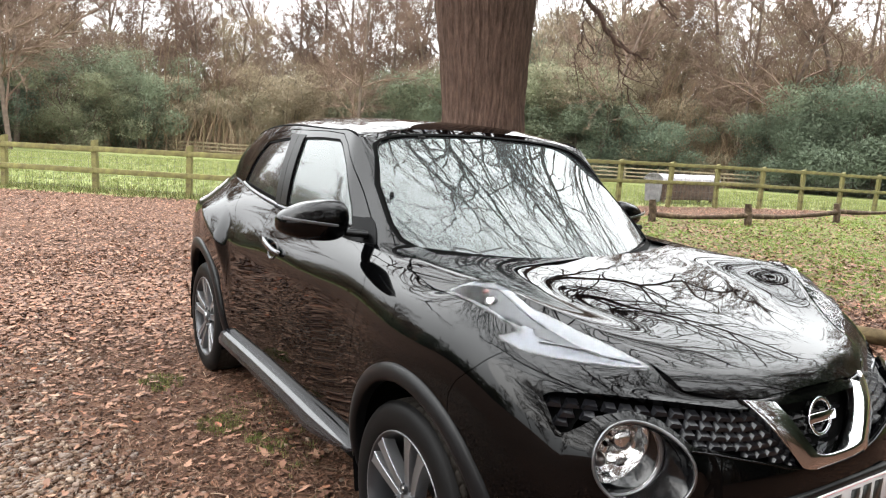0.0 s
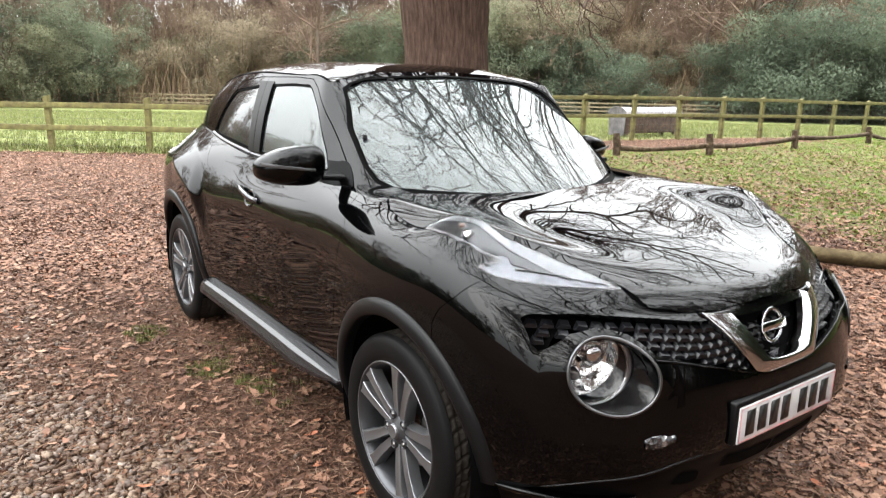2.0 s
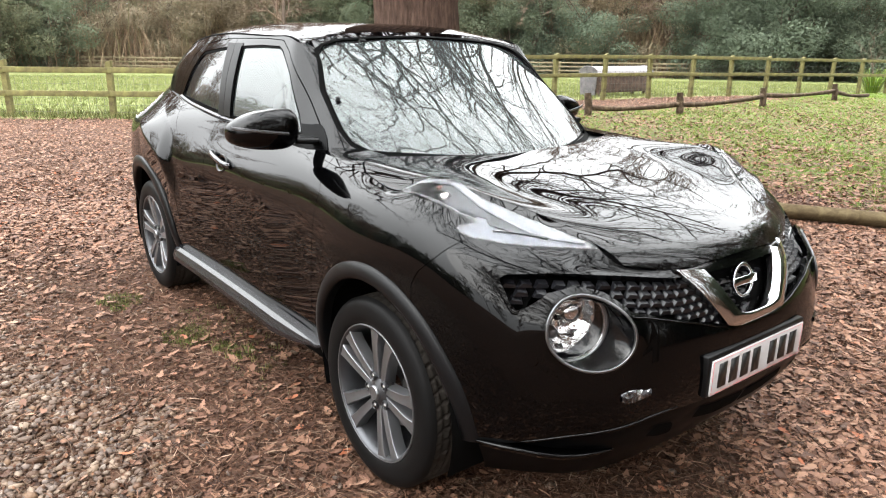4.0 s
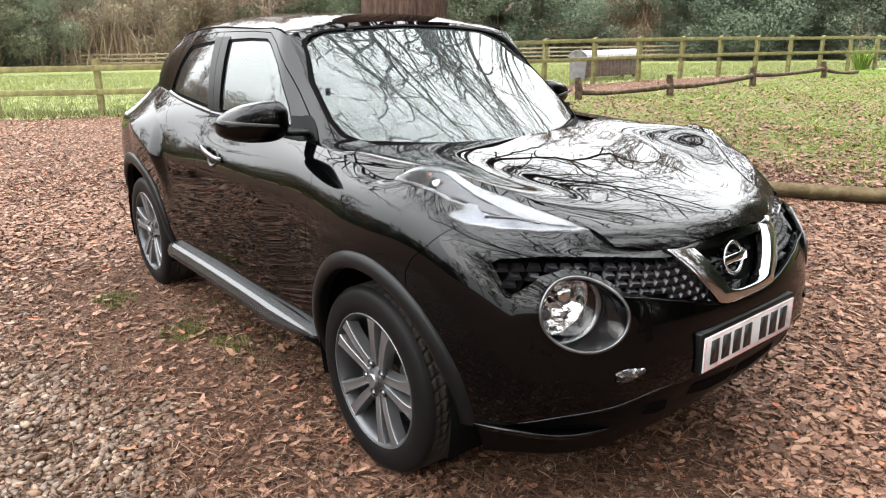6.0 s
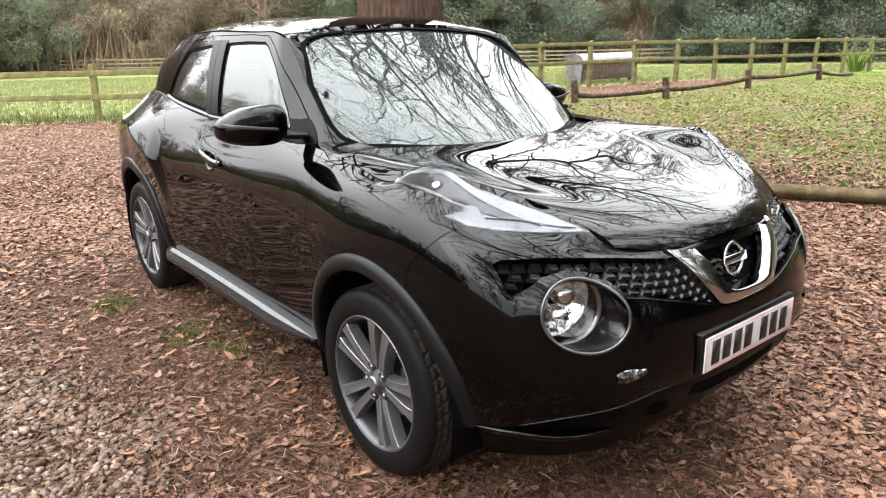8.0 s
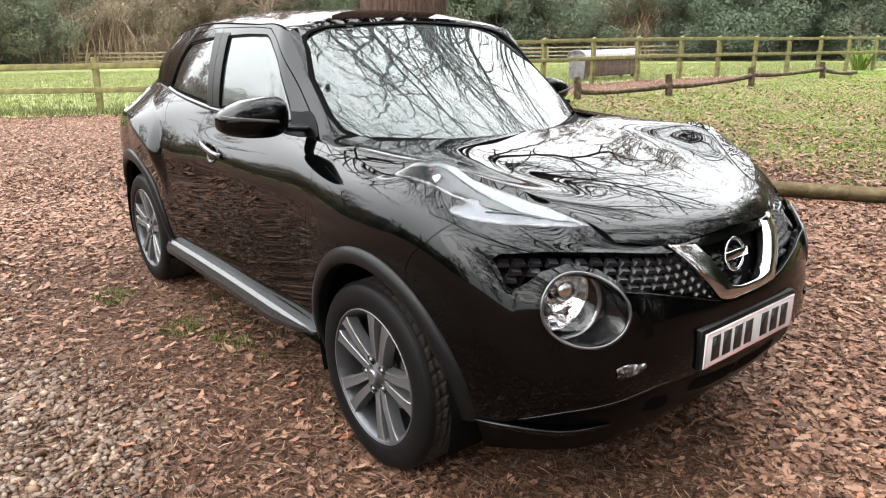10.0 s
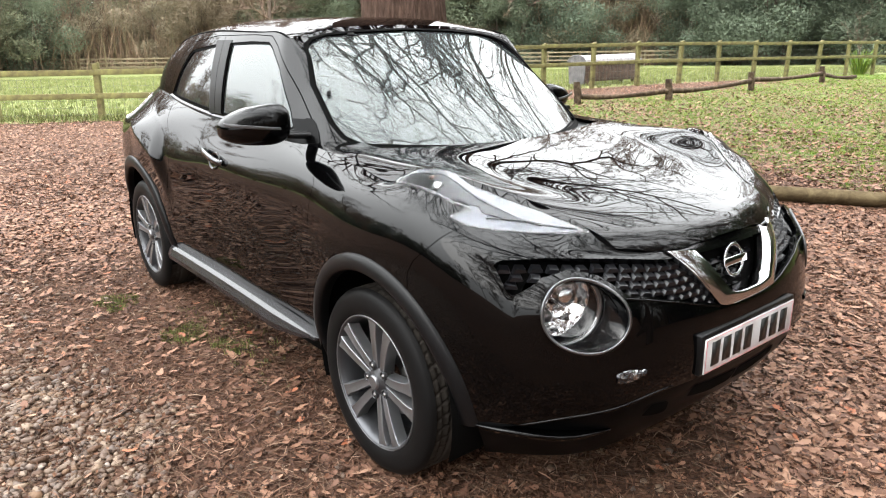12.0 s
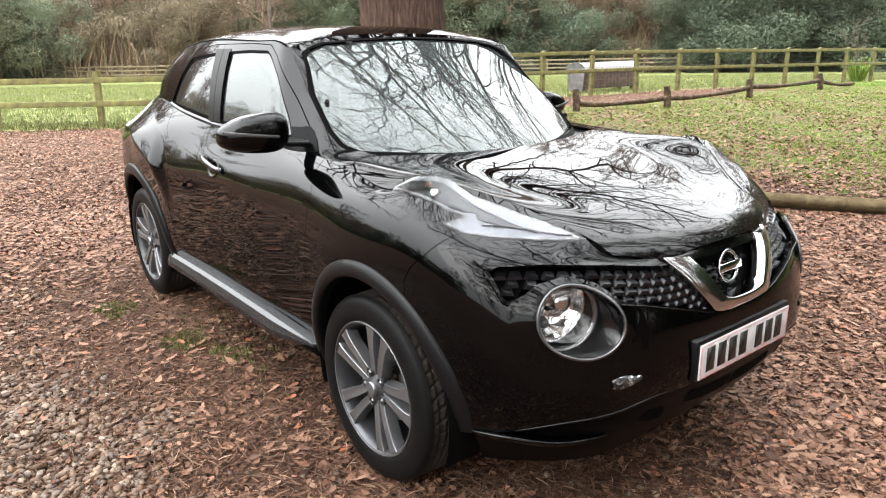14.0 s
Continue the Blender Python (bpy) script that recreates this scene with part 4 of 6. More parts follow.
for row in range(-1, 9):
    for col in range(-2, 19):
        y = .10 + col * .039 + (row % 2) * .0195
        z = .848 - row * .0215 + .025 * min(max((y - .3) / .3, 0), 1)
        if GRILLE(np.array([y]), np.array([z]))[0] > .003 and y > 0:
            inside = y < .30 and y < .13 + (z - .69) * .95
            if not inside or (z < .825 and y < .03 + (z - .69) * .95):
                spots.append((y, z, -.040 if inside else -.016))
first = True
for y, z, sunk in spots:
    for s in (-1, 1):
        p, n = on_nose(s * y, z, sunk)
        flat = Vector((n.x, n.y, 0)).normalized()
        right = Vector((-flat.y, flat.x, 0))
        m = Matrix((right, -flat, Vector((0, 0, 1)))).transposed().to_4x4()
        m.translation = p
        if first:
            scale_mesh.matrix_basis, first = m, False
            continue
        part("grille_scale", template, GRILLEMAT, grille, m=m)

# lip below the grille: a thin bright line
lip_pts = [on_nose(y, z, .004)[0] for y, z in ((-.50, .768), (-.43, .755), (-.365, .74), (-.28, .72), (-.212, .70), (-.16, .688))]
for s in (1, -1):
    part("grille_edge", sweep([(p.x, p.y * s, p.z) for p in lip_pts], [(.004, 0), (0, .003), (-.004, 0), (0, -.003)]), PAINT, car)

# the chrome V
outer = natural(range(6), [(.292, .862), (.235, .79), (.175, .715), (.148, .690), (.09, .681), (0, .679)], np.linspace(0, 5, 26))
inner = natural(range(6), [(.200, .856), (.155, .79), (.118, .742), (.098, .725), (.06, .716), (0, .714)], np.linspace(0, 5, 26))
vrows = []
for o, i in zip(outer, inner):
    row = []
    for t, lift in ((0, -.03), (0, .006), (.04, .012), (.5, .020), (.94, .027), (1, .020), (1, -.03)):
        q = o + (i - o) * t
        x = on_nose(q[0], min(q[1], .838))[0].x - 1.1 * max(q[1] - .838, 0)
        row.append((x + lift, q[0], q[1]))
    vrows.append(row)
vnet = np.array(vrows)
for _ in range(4):
    vnet[1:-1, :, 0] = (vnet[:-2, :, 0] + 2 * vnet[1:-1, :, 0] + vnet[2:, :, 0]) / 4
part("grille_v_trim", both(Sheet.grid(vnet)), CHROME, car, "polished chrome V-shaped grille trim")
p = Vector((.766, 0, .787))
badge = lathe([(.043, -.004), (.0435, .005), (.046, .007), (.052, .007), (.0545, .005), (.055, -.012)], 48, flip=True)
emblem = part("emblem", badge, CHROME, car, "round chrome emblem ring", m=Matrix.Translation(p + Vector((.012, 0, 0))) @ pose(0, 0, 0, 0, 78, 0))
bm = bmesh.new()
box(bm, (-.0135, -.064, -.002), (.0135, .064, .013), .003)
part("emblem_bar", bm, CHROME, emblem, "plain chrome bar")
bm = bmesh.new()
box(bm, (.80, -.272, .497), (.862, .272, .628), .006)
plate = part("number_plate", bm, PLASTIC, car, "white number plate in a black holder")
bm = bmesh.new()
box(bm, (.863, -.26, .503), (.868, .26, .614), .002)
part("plate_face", bm, PLATE, plate, "white reflective plate face")
for k in range(7):
    y = -.205 + k * .061 + (.034 if k > 3 else 0)
    bm = bmesh.new()
    box(bm, (.8675, y - .021, .521), (.8695, y + .021, .598))
    part("dark_bar", bm, INK, plate)
for y0, y1, z0, z1 in ((-.254, .254, .6095, .6105), (-.254, .254, .5065, .5075), (-.2545, -.2535, .5065, .6105), (.2535, .2545, .5065, .6105)):
    bm = bmesh.new()
    box(bm, (.8675, y0, z0), (.8688, y1, z1))
    part("plate_border", bm, REDINK, plate)

# lip of the lower bumper, one curved strip a side, with a crease above it
for s in (1, -1):
    low_line = natural(range(6), [(.40, .800, .345), (.50, .785, .362), (.58, .735, .362), (.64, .672, .352), (.69, .60, .350), (.725, .50, .350)], np.linspace(0, 5, 30))
    part("bumper_lip", sweep([(x, y * s, z) for x, y, z in low_line], [(.014, .002), (.010, .010), (-.02, .012), (-.02, -.012), (.010, -.008)], scale=1 - .6 * np.abs(np.linspace(-1, 1, 30)) ** 3), PAINT, car, "glossy black lip along the lower bumper")
    crease = natural(range(5), [(.60, .735, .392), (.70, .645, .425), (.775, .54, .452), (.815, .45, .478), (.835, .36, .49)], np.linspace(0, 4, 26))
    pts = []
    for x, y, z in crease:
        q, n = on_nose(y, z, .001)
        pts.append((q.x, q.y * s, q.z))
    part("bumper_crease", sweep(pts, [(.003, 0), (0, .006), (-.003, 0), (0, -.005)], scale=1 - .8 * np.abs(np.linspace(-1, 1, 26)) ** 3), PAINT, car, "glossy crease in the lower bumper")

# ---- lamps ----
def headlamp(s):
    rim = []
    for a in np.linspace(0, 2 * math.pi, 64, endpoint=False):
        q, n = on_nose(LAMP_C[0] + LAMP_R[0] * math.cos(a), LAMP_C[1] + LAMP_R[1] * math.sin(a))
        rim.append((q.x, q.y, q.z))
    rim = np.array(rim)
    lamp_centre = np.array((.622, .592, .717))
    face = []
    for a in np.linspace(0, 2 * math.pi, 64, endpoint=False):
        face.append(lamp_centre + np.array((-.042 * math.cos(a), .103 * math.cos(a), .103 * math.sin(a))))
    face = np.array(face)
    close = lambda q: np.concatenate([q, q[:1]])
    pod_net = np.stack([close(rim), close(rim + (face - rim) * .12 + np.array((-.002, 0, 0))), close(rim * .45 + face * .55), close(face * 1.0)])
    flip = s > 0
    k = np.array([1, s, 1])
    made = part("headlamp", Sheet.grid(pod_net * k, flip=not flip), PODMAT, car, "round headlamp in a black recess with chrome rim")
    band = sweep(close(rim)[:-1] * k, [(.0045, 0), (.003, .004), (-.003, .004), (-.0045, 0), (0, -.006)], closed=True, up=(1, 0, 0))
    part("rim", band, SATIN, made, "thin satin chrome rim")
    m = Matrix.Translation(Vector(lamp_centre * k)) @ pose(0, 0, 0, 0, 90, 22 * s) @ Matrix.Diagonal((1.34, 1.34, 1.0, 1))
    part("bezel", lathe([(.074, -.012), (.076, .002), (.081, .006), (.0855, .002), (.087, -.02)], 56, flip=True), SATIN, made, "grey lamp bezel ring", m)
    cut = random.Random(4)
    bowl = bmesh.new()
    cups = [[bowl.verts.new(((r + cut.uniform(-.003, .003)) * math.cos(a), (r + cut.uniform(-.003, .003)) * math.sin(a), z + cut.uniform(-.006, .006) * (r < .07))) for a in np.arange(18) * math.pi / 9] for r, z in ((.014, -.064), (.03, -.060), (.046, -.046), (.060, -.030), (.0765, .0))]
    for lo, hi in zip(cups, cups[1:]):
        for k in range(18):
            bowl.faces.new((lo[k], lo[(k + 1) % 18], hi[(k + 1) % 18], hi[k]))
    part("reflector", bowl, MIRROR, made, "bright faceted reflector bowl", m, smooth=False)
    part("bulb_housing", lathe([(.0005, -.008), (.012, -.009), (.022, -.014), (.029, -.024), (.031, -.038), (.033, -.06)], 40, flip=True), CHROME, made, "chromed bulb shield", m @ pose(-.022, -.018 * s, 0))
    part("bulb", lathe([(.0005, -.018), (.009, -.02), (.014, -.028), (.015, -.05)], 24, flip=True), SATIN, made, "small side lamp", m @ pose(.03, .028 * s, 0))
    dome = lathe([(.0005, .024), (.025, .022), (.05, .015), (.068, .006), (.0765, -.002)], 48, flip=True)
    part("lens", dome, CLEAR, made, "clear domed lens", m)
    return made


for s in (-1, 1):
    headlamp(s)

# the boomerang lamps along the bonnet's edge
crown = stack(shell.cut(lambda v: boomerang(v) + .002), top.cut(lambda v: np.minimum(boomerang(v) + .002, HOOD(v[:, 0], v[:, 1]))))


def swell(v):
    return np.clip(np.maximum(BOOMERANG(v[:, 0], v[:, 1]), 0) / .03, 0, 1) ** .6


for s in (-1, 1):
    base = Sheet(crown.v - crown.n * .004, crown.n, crown.f)
    cover = Sheet(crown.v + crown.n * (.002 + .018 * swell(crown.v))[:, None], crown.n, crown.f)
    if s < 0:
        base, cover = base.mirrored(), cover.mirrored()
    lamp = part("indicator_lamp", base, SILVERLAMP, car, "boomerang-shaped clear front lamp along the hood edge")
    part("lens", cover, LAMPCOVER, lamp, "clear plastic lamp cover")
    crown_at = Lookup(crown, lambda v: v[:, 2] > 0)
    strip = [(.492, .570), (.462, .600), (.43, .645), (.395, .697)]
    pts = [tuple((crown_at.at((0, 1), x, y)[0] - np.array([0, 0, .001])) * np.array([1, s, 1])) for x, y in natural(range(4), strip, np.linspace(0, 3, 12))]
    part("led_strip", sweep(pts, [(.0025, 0), (.0015, .002), (-.0015, .002), (-.0025, 0)]), SATIN, lamp, "white light strip")
    border = crown.cut(lambda v: .0035 - boomerang(v)).moved(-.001)
    part("lamp_border", border if s > 0 else border.mirrored(), PODMAT, lamp, "dark edge round the lamp")
    glint = crown.cut(lambda v: boomerang(v) - .0035).cut(lambda v: .0058 - boomerang(v)).moved(.001)
    part("lamp_rim", glint if s > 0 else glint.mirrored(), LAMPRIM, lamp, "bright inner rim")
    prj = Matrix.Translation((.222, .725 * s, float(crown_at.at((0, 1), .222, .725)[0][2]) - .002)) @ pose(0, 0, 0, 10 * s, 35, 0)
    part("bulb", lathe([(.0005, .008), (.010, .007), (.016, .002), (.020, -.005), (.023, -.006), (.023, -.02)], 32, flip=True), MIRROR, lamp, "pale bulb dome", prj)
    dot = Matrix.Translation((.178, .722 * s, float(crown_at.at((0, 1), .178, .722)[0][2]) - .002))
    part("bulb_cover", lathe([(.0005, .008), (.007, .006), (.010, 0), (.010, -.01)], 20, flip=True), AMBER, lamp, "amber bulb", dot)
    inset = outline([(.168, .716), (.205, .698), (.285, .690), (.335, .674), (.385, .650), (.378, .672), (.345, .693), (.305, .733), (.235, .752)])
    hollow = crown.cut(lambda v: inset(v[:, 0], v[:, 1])).moved(-.002)
    # patch level with the lamp surface; the recess's shade is put into its colour
    deep = outline([(.052, .762), (.088, .736), (.130, .722), (.172, .715), (.240, .750), (.190, .759), (.115, .767)])
    nook = crown.cut(lambda v: deep(v[:, 0], v[:, 1])).moved(.0)
    part("recess_shade", nook if s > 0 else nook.mirrored(), SHADE_LINING, lamp, "flat near-black patch for the bulb recess's shade")
    part("inner_bezel", hollow if s > 0 else hollow.mirrored(), FROST, lamp, "grey lamp bezel")
    brow_band = outline([(.040, .764), (.078, .731), (.134, .692), (.204, .675), (.288, .659), (.340, .622), (.405, .574), (.470, .526), (.560, .472), (.505, .548), (.445, .612), (.395, .640), (.338, .668), (.285, .684), (.205, .696), (.165, .712), (.085, .735)])
    band = crown.cut(lambda v: brow_band(v[:, 0], v[:, 1])).moved(.0005)
    part("upper_reflector", band if s > 0 else band.mirrored(), BANDSILVER, lamp, "bright silver upper band")
    # strip laid on the surface, painting the shade of a gap
    slit = outline([(.268, .741), (.300, .722), (.338, .704), (.340, .712), (.305, .738)])
    gap_ = crown.cut(lambda v: slit(v[:, 0], v[:, 1])).moved(.0008)
    part("slit_shade", gap_ if s > 0 else gap_.mirrored(), SHADE_LINING, lamp, "flat near-black strip painting a gap's shade beside the bezel")
    step = outline([(.52, .485), (.46, .535), (.40, .61), (.355, .69), (.372, .70), (.43, .645), (.485, .575)])
    shelf = crown.cut(lambda v: step(v[:, 0], v[:, 1])).moved(-.001)
    part("inner_reflector", shelf if s > 0 else shelf.mirrored(), FROST, lamp, "stepped grey reflector")

# front fog lamps
for s in (-1, 1):
    fog_rows = []
    for y in np.linspace(.462, .546, 9):
        t = (y - .462) / .084
        zc, hh = .556 - .008 * t, .0195 * math.sin(math.pi * min(max(.12 + .8 * (1 - t) + .08, .15), .85)) + .002
        fog_rows.append([tuple(np.array(on_nose(s * y, zc + d * hh, o)[0])) for d, o in ((-1, -.004), (-.8, .003), (0, .006), (.8, .003), (1, -.004))])
    part("fog_lamp", Sheet.grid(np.array(fog_rows), flip=s < 0), FOGGLASS, car, "small clear fog lamp in the bumper")

# tail lamps on the haunches
tail = shell.cut(lambda v: np.where((v[:, 0] < -2.68) & (v[:, 1] > .45), np.minimum(np.minimum(v[:, 2] - 1.03, 1.16 - v[:, 2]), v[:, 1] - .45), -1)).moved(.006)
pair("tail_lamp", tail, TAILMAT, car, "clear and red tail lamp on the rear haunch")

# ---- mirrors, handles, wipers ----
def door_mirror(s, door):
    back_x, out_y, size = (-.65, .935, 1.0) if s < 0 else (-.77, .82, .82)
    nu, nv, rows = 40, 24, []
    for i in range(nu + 1):
        a = 2 * math.pi * i / nu
        row = []
        for j in range(nv + 1):
            b = -math.pi / 2 + math.pi * j / nv
            cb, sb, ca, sa = math.cos(b), math.sin(b), math.cos(a), math.sin(a)
            pw = lambda q, e: math.copysign(abs(q) ** e, q)
            x = pw(ca, .7) * pw(cb, .6) * (.085 if ca > 0 else .025) * size
            y = pw(sb, .85) * .125 * size
            z = pw(sa, .75) * pw(cb, .62) * (.078 - .022 * sb) * size
            z += -.010 * sb
            row.append((x + back_x - .25 * y, s * (out_y + y), z * .93 + 1.163))
        rows.append(row)
    made = part("door_mirror", Sheet.grid(np.array(rows), flip=s < 0), PAINT, door, "glossy black door mirror")
    bend = (back_x + .65, out_y - .915)
    arm = [(-.60, .735, 1.115), (-.605 + .4 * bend[0], .77 + .3 * bend[1], 1.118), (-.62 + .8 * bend[0], .82 + .7 * bend[1], 1.124), (-.63 + bend[0], .86 + bend[1], 1.14)]
    part("arm", sweep([(x, y * s, z) for x, y, z in natural(range(4), arm, np.linspace(0, 3, 14))], [(.03, 0), (.02, .013), (-.02, .013), (-.03, 0), (-.02, -.012), (.02, -.012)]), PLASTIC, made, "black mirror arm")
    foot = cabin.moved(.006).cut(lambda v: np.where(v[:, 1] > .5, outline([(-.535, 1.085), (-.66, 1.085), (-.70, 1.12), (-.655, 1.175), (-.62, 1.17), (-.575, 1.13)])(v[:, 0], v[:, 2]), -1))
    part("foot", (foot if s > 0 else foot.mirrored()).edged(.012), APRON, made, "black plastic mirror foot")
    led = []
    for t in np.linspace(0, 1, 14):
        y = 1.085 - .185 * t
        row = []
        for d, o in ((-1, 0), (-.8, .006), (.8, .006), (1, 0)):
            z = 1.168 + .008 * (1 - t) - .014 * t + d * (.007 * (1 - .3 * t))
            yy = min(max((y - .968) / .125, -.98), .98)
            cb = math.sqrt(max(1 - abs(yy) ** (2 / .85), .02))
            x = cb ** .7 * .0845 + back_x - .25 * (y - .968)
            row.append((x + o * .6, s * (y + out_y - .968), z))
        led.append(row)
    part("indicator", Sheet.grid(np.array(led), flip=s > 0), MIRRORLED, made, "slim clear side indicator")
    return made


for s, door in ((-1, doors_f[0]), (1, doors_f[1])):
    door_mirror(s, door)
    bar = [(-1.445, .968), (-1.40, .963), (-1.33, .953), (-1.27, .944), (-1.225, .938)]
    pts = []
    for k, (x, z) in enumerate(natural(range(5), bar, np.linspace(0, 4, 24))):
        p, n = sides.at((0, 2), x, z)
        lift = .004 + .030 * math.sin(math.pi * min(max(k / 23, 0), 1)) ** .4
        q = p + n * lift
        pts.append((q[0], q[1] * s, q[2]))
    handle = part("door_handle", sweep(pts, [(.006, .014), (.011, 0), (.006, -.014), (-.006, -.012), (-.009, 0), (-.006, .012)]), HANDLE, door, "black and chrome pull handle")
    p, n = sides.at((0, 2), -1.325, .938)
    cup = lathe([(.001, -.012), (.02, -.010), (.034, -.003), (.043, .0025), (.047, .003), (.05, -.002)], 36, flip=True)
    part("handle_cup", cup, PAINT, door, "round recess behind the handle", m=look(p * np.array([1, s, 1]), (p + n) * np.array([1, s, 1])) @ pose(0, 0, 0, 180, 0, 0) @ Matrix.Diagonal((1.25, .85, 1, 1)))

cowl = top.cut(lambda v: -HOOD(v[:, 0], v[:, 1]) - .002).cut(lambda v: np.minimum(.10 - v[:, 0], .615 - v[:, 1])).moved(-.018)
part("cowl", both(cowl), PLASTIC, car, "black plastic scuttle panel below the windscreen")
for y0, y1, lift in ((-.42, .08, 0), (.12, .60, 0)):
    pts = []
    for t in np.linspace(0, 1, 16):
        y = y0 + (y1 - y0) * t
        pts.append((-.215 - .42 * (abs(y) / .63) ** 2 * .55 - .03 * t * 0 + .004, y, hood_at(-.25, min(abs(y), .6)) - .030 + .006 * t))
    w = part("wiper", sweep(pts, [(.006, 0), (.004, .012), (-.004, .012), (-.006, 0)]), PLASTIC, car, "black wiper lying along the windscreen base")


# ---- ground ----
EYE_AT = np.array([1.9, -2.0])
AHEAD = np.array([-.79, .613])


def gz(x, y):
    """Ground height: level by the car, falling gently towards the woods."""
    s = (np.asarray(x) - EYE_AT[0]) * AHEAD[0] + (np.asarray(y) - EYE_AT[1]) * AHEAD[1]
    return -np.maximum(0, np.minimum(s, 75) - 22) * .024


def wobble(x, y, scale, seed=0.0):
    """Smooth uneven noise in the plane, about -1 to 1."""
    a = np.sin(x * scale * 1.3 + seed) * np.cos(y * scale * 1.7 + seed * 2) + np.sin((x + y) * scale * 2.9 + seed * 3) * .5
    return (a + np.cos((x - y * .7) * scale * 5.3 + seed * 5) * .35) / 1.6


def land(x, y, lift=0.0):
    xx, yy = np.meshgrid(x, y, indexing="ij")
    return Sheet.grid(np.stack([xx, yy, gz(xx, yy) + lift], -1))


spread = np.sinh(np.linspace(-6.2, 6.2, 121)) * 2.2
ground = part("ground", land(spread - 2, spread), SOIL)
tagged(ground, "damp brown soil and gravel strewn with fallen leaves", "ground", kind="structure")
LAWN = outline([(-11.6, 9.0), (-9.2, 8.0), (-6, 6.6), (-3.2, 5.9), (-1.2, 5.4), (.6, 5.6), (3, 6.6), (9, 9), (14, 14), (10, 30), (-6, 34), (-10.3, 30), (-11, 24), (-9.2, 19.5), (-9.0, 15), (-9.4, 11.5)])
lawn = land(np.linspace(-13, 15, 140), np.linspace(4, 36, 140), .006).cut(lambda v: LAWN(v[:, 0], v[:, 1]) + .55 * wobble(v[:, 0], v[:, 1], 1.1, 2))
tagged(part("lawn", lawn, GRASSY), "short green grass with scattered brown leaves", "lawn", kind="structure")
FIELD = outline([(-17.2, -5.0), (-11.7, 3.3), (-11.6, 5.5), (-11.9, 13), (-10.8, 23), (-9, 40), (-22, 62), (-58, 34), (-62, 5), (-40, -30)])
field = land(np.linspace(-64, -6, 150), np.linspace(-34, 64, 170), .008).cut(lambda v: FIELD(v[:, 0], v[:, 1]) + .3 * wobble(v[:, 0], v[:, 1], .9, 4))
tagged(part("field", field, FIELDMAT), "bright green grass paddock behind the fence", "field", kind="structure")


def scatter(name, pos, size, yaw, tilt, template, mat, label, category, roll=None, smooth=False):
    """One joined mesh of many small pieces set on the ground; template: points and triangles."""
    tv, tf = np.asarray(template[0], float), np.asarray(template[1], int)
    n, k = len(pos), len(tv)
    v = tv[None] * size[:, None, None] if size.ndim == 1 else tv[None] * size[:, None, :]
    ct, st = np.cos(tilt)[:, None], np.sin(tilt)[:, None]
    y, z = v[..., 1] * ct - v[..., 2] * st, v[..., 1] * st + v[..., 2] * ct
    x = v[..., 0]
    if roll is not None:
        cr, sr = np.cos(roll)[:, None], np.sin(roll)[:, None]
        x, z = x * cr + z * sr, -x * sr + z * cr
    cy, sy = np.cos(yaw)[:, None], np.sin(yaw)[:, None]
    out = np.stack([x * cy - y * sy, x * sy + y * cy, z], -1) + pos[:, None]
    faces = (tf[None] + (np.arange(n) * k)[:, None, None]).reshape(-1, tf.shape[1])
    me = bpy.data.meshes.new(name)
    me.from_pydata(out.reshape(-1, 3).tolist(), [], faces.tolist())
    me.materials.append(mat)
    if smooth:
        me.polygons.foreach_set("use_smooth", [True] * len(me.polygons))
    return tagged(new(name, me), label, category, kind="stuff")


rng = np.random.default_rng(7)


def around(n, near, far, power=1.0, spread_deg=46):
    """Points of the ground ahead of the camera, thinning out with distance."""
    n = int(n * 1.1)
    u = rng.uniform(-1.1, 1.1, n)
    u = np.where(np.abs(u) > 1, np.sign(u) * (1 + rng.exponential(.3, n)), u)
    a = np.radians(142.2 + spread_deg * u)
    d = near + (far - near) * rng.random(n) ** power
    return EYE_AT[0] + d * np.cos(a), EYE_AT[1] + d * np.sin(a)


def off_wheels(x, y):
    ok = np.ones(len(x), bool)
    for cx in (0, -2.53):
        for cy in (-.755, .755):
            ok &= ~((np.abs(x - cx) < .13) & (np.abs(y - cy) < .13))
    return ok


def gravelly(x, y):
    """1 on the bare gravel of the drive, 0 where leaves lie."""
    g = np.clip((1.15 - np.hypot((x + .95) / 1.35, y + 2.45)) / .35 + .5 * wobble(x, y, 2.2, 1), 0, 1)
    return np.maximum(g, .22 * np.clip((-1.3 - y) / .4, 0, 1) * np.clip((4.1 + y) / 1.2, 0, 1) * np.clip((.95 - x) / .7, 0, 1))


# oak leaves: lobed, curled
lobes = [(-1, 0), (-.62, .20), (-.42, .16), (-.18, .36), (.02, .24), (.28, .44), (.5, .34), (.78, .30), (1, 0), (.78, -.30), (.5, -.34), (.28, -.44), (.02, -.24), (-.18, -.36), (-.42, -.16), (-.62, -.20)]
leaf_v = [(0, 0, .0)] + [(x, y * 1.2, .4 * y * y + .12 * x * x) for x, y in lobes]
leaf_f = [(0, 1 + k, 1 + (k + 1) % 16) for k in range(16)]
strip_v = [(-1, -.05, 0), (-1, .05, .01), (-.1, .16, .10), (-.1, .02, .07), (1, .05, .01), (1, -.04, 0)]
strip_f = [(0, 3, 2), (0, 2, 1), (3, 5, 4), (3, 4, 2)]
simple_v = [(-1, 0, .10), (0, .62, .1), (1, 0, .12), (0, -.62, .1), (0, 0, -.02)]
simple_f = [(0, 4, 1), (1, 4, 2), (2, 4, 3), (3, 4, 0)]


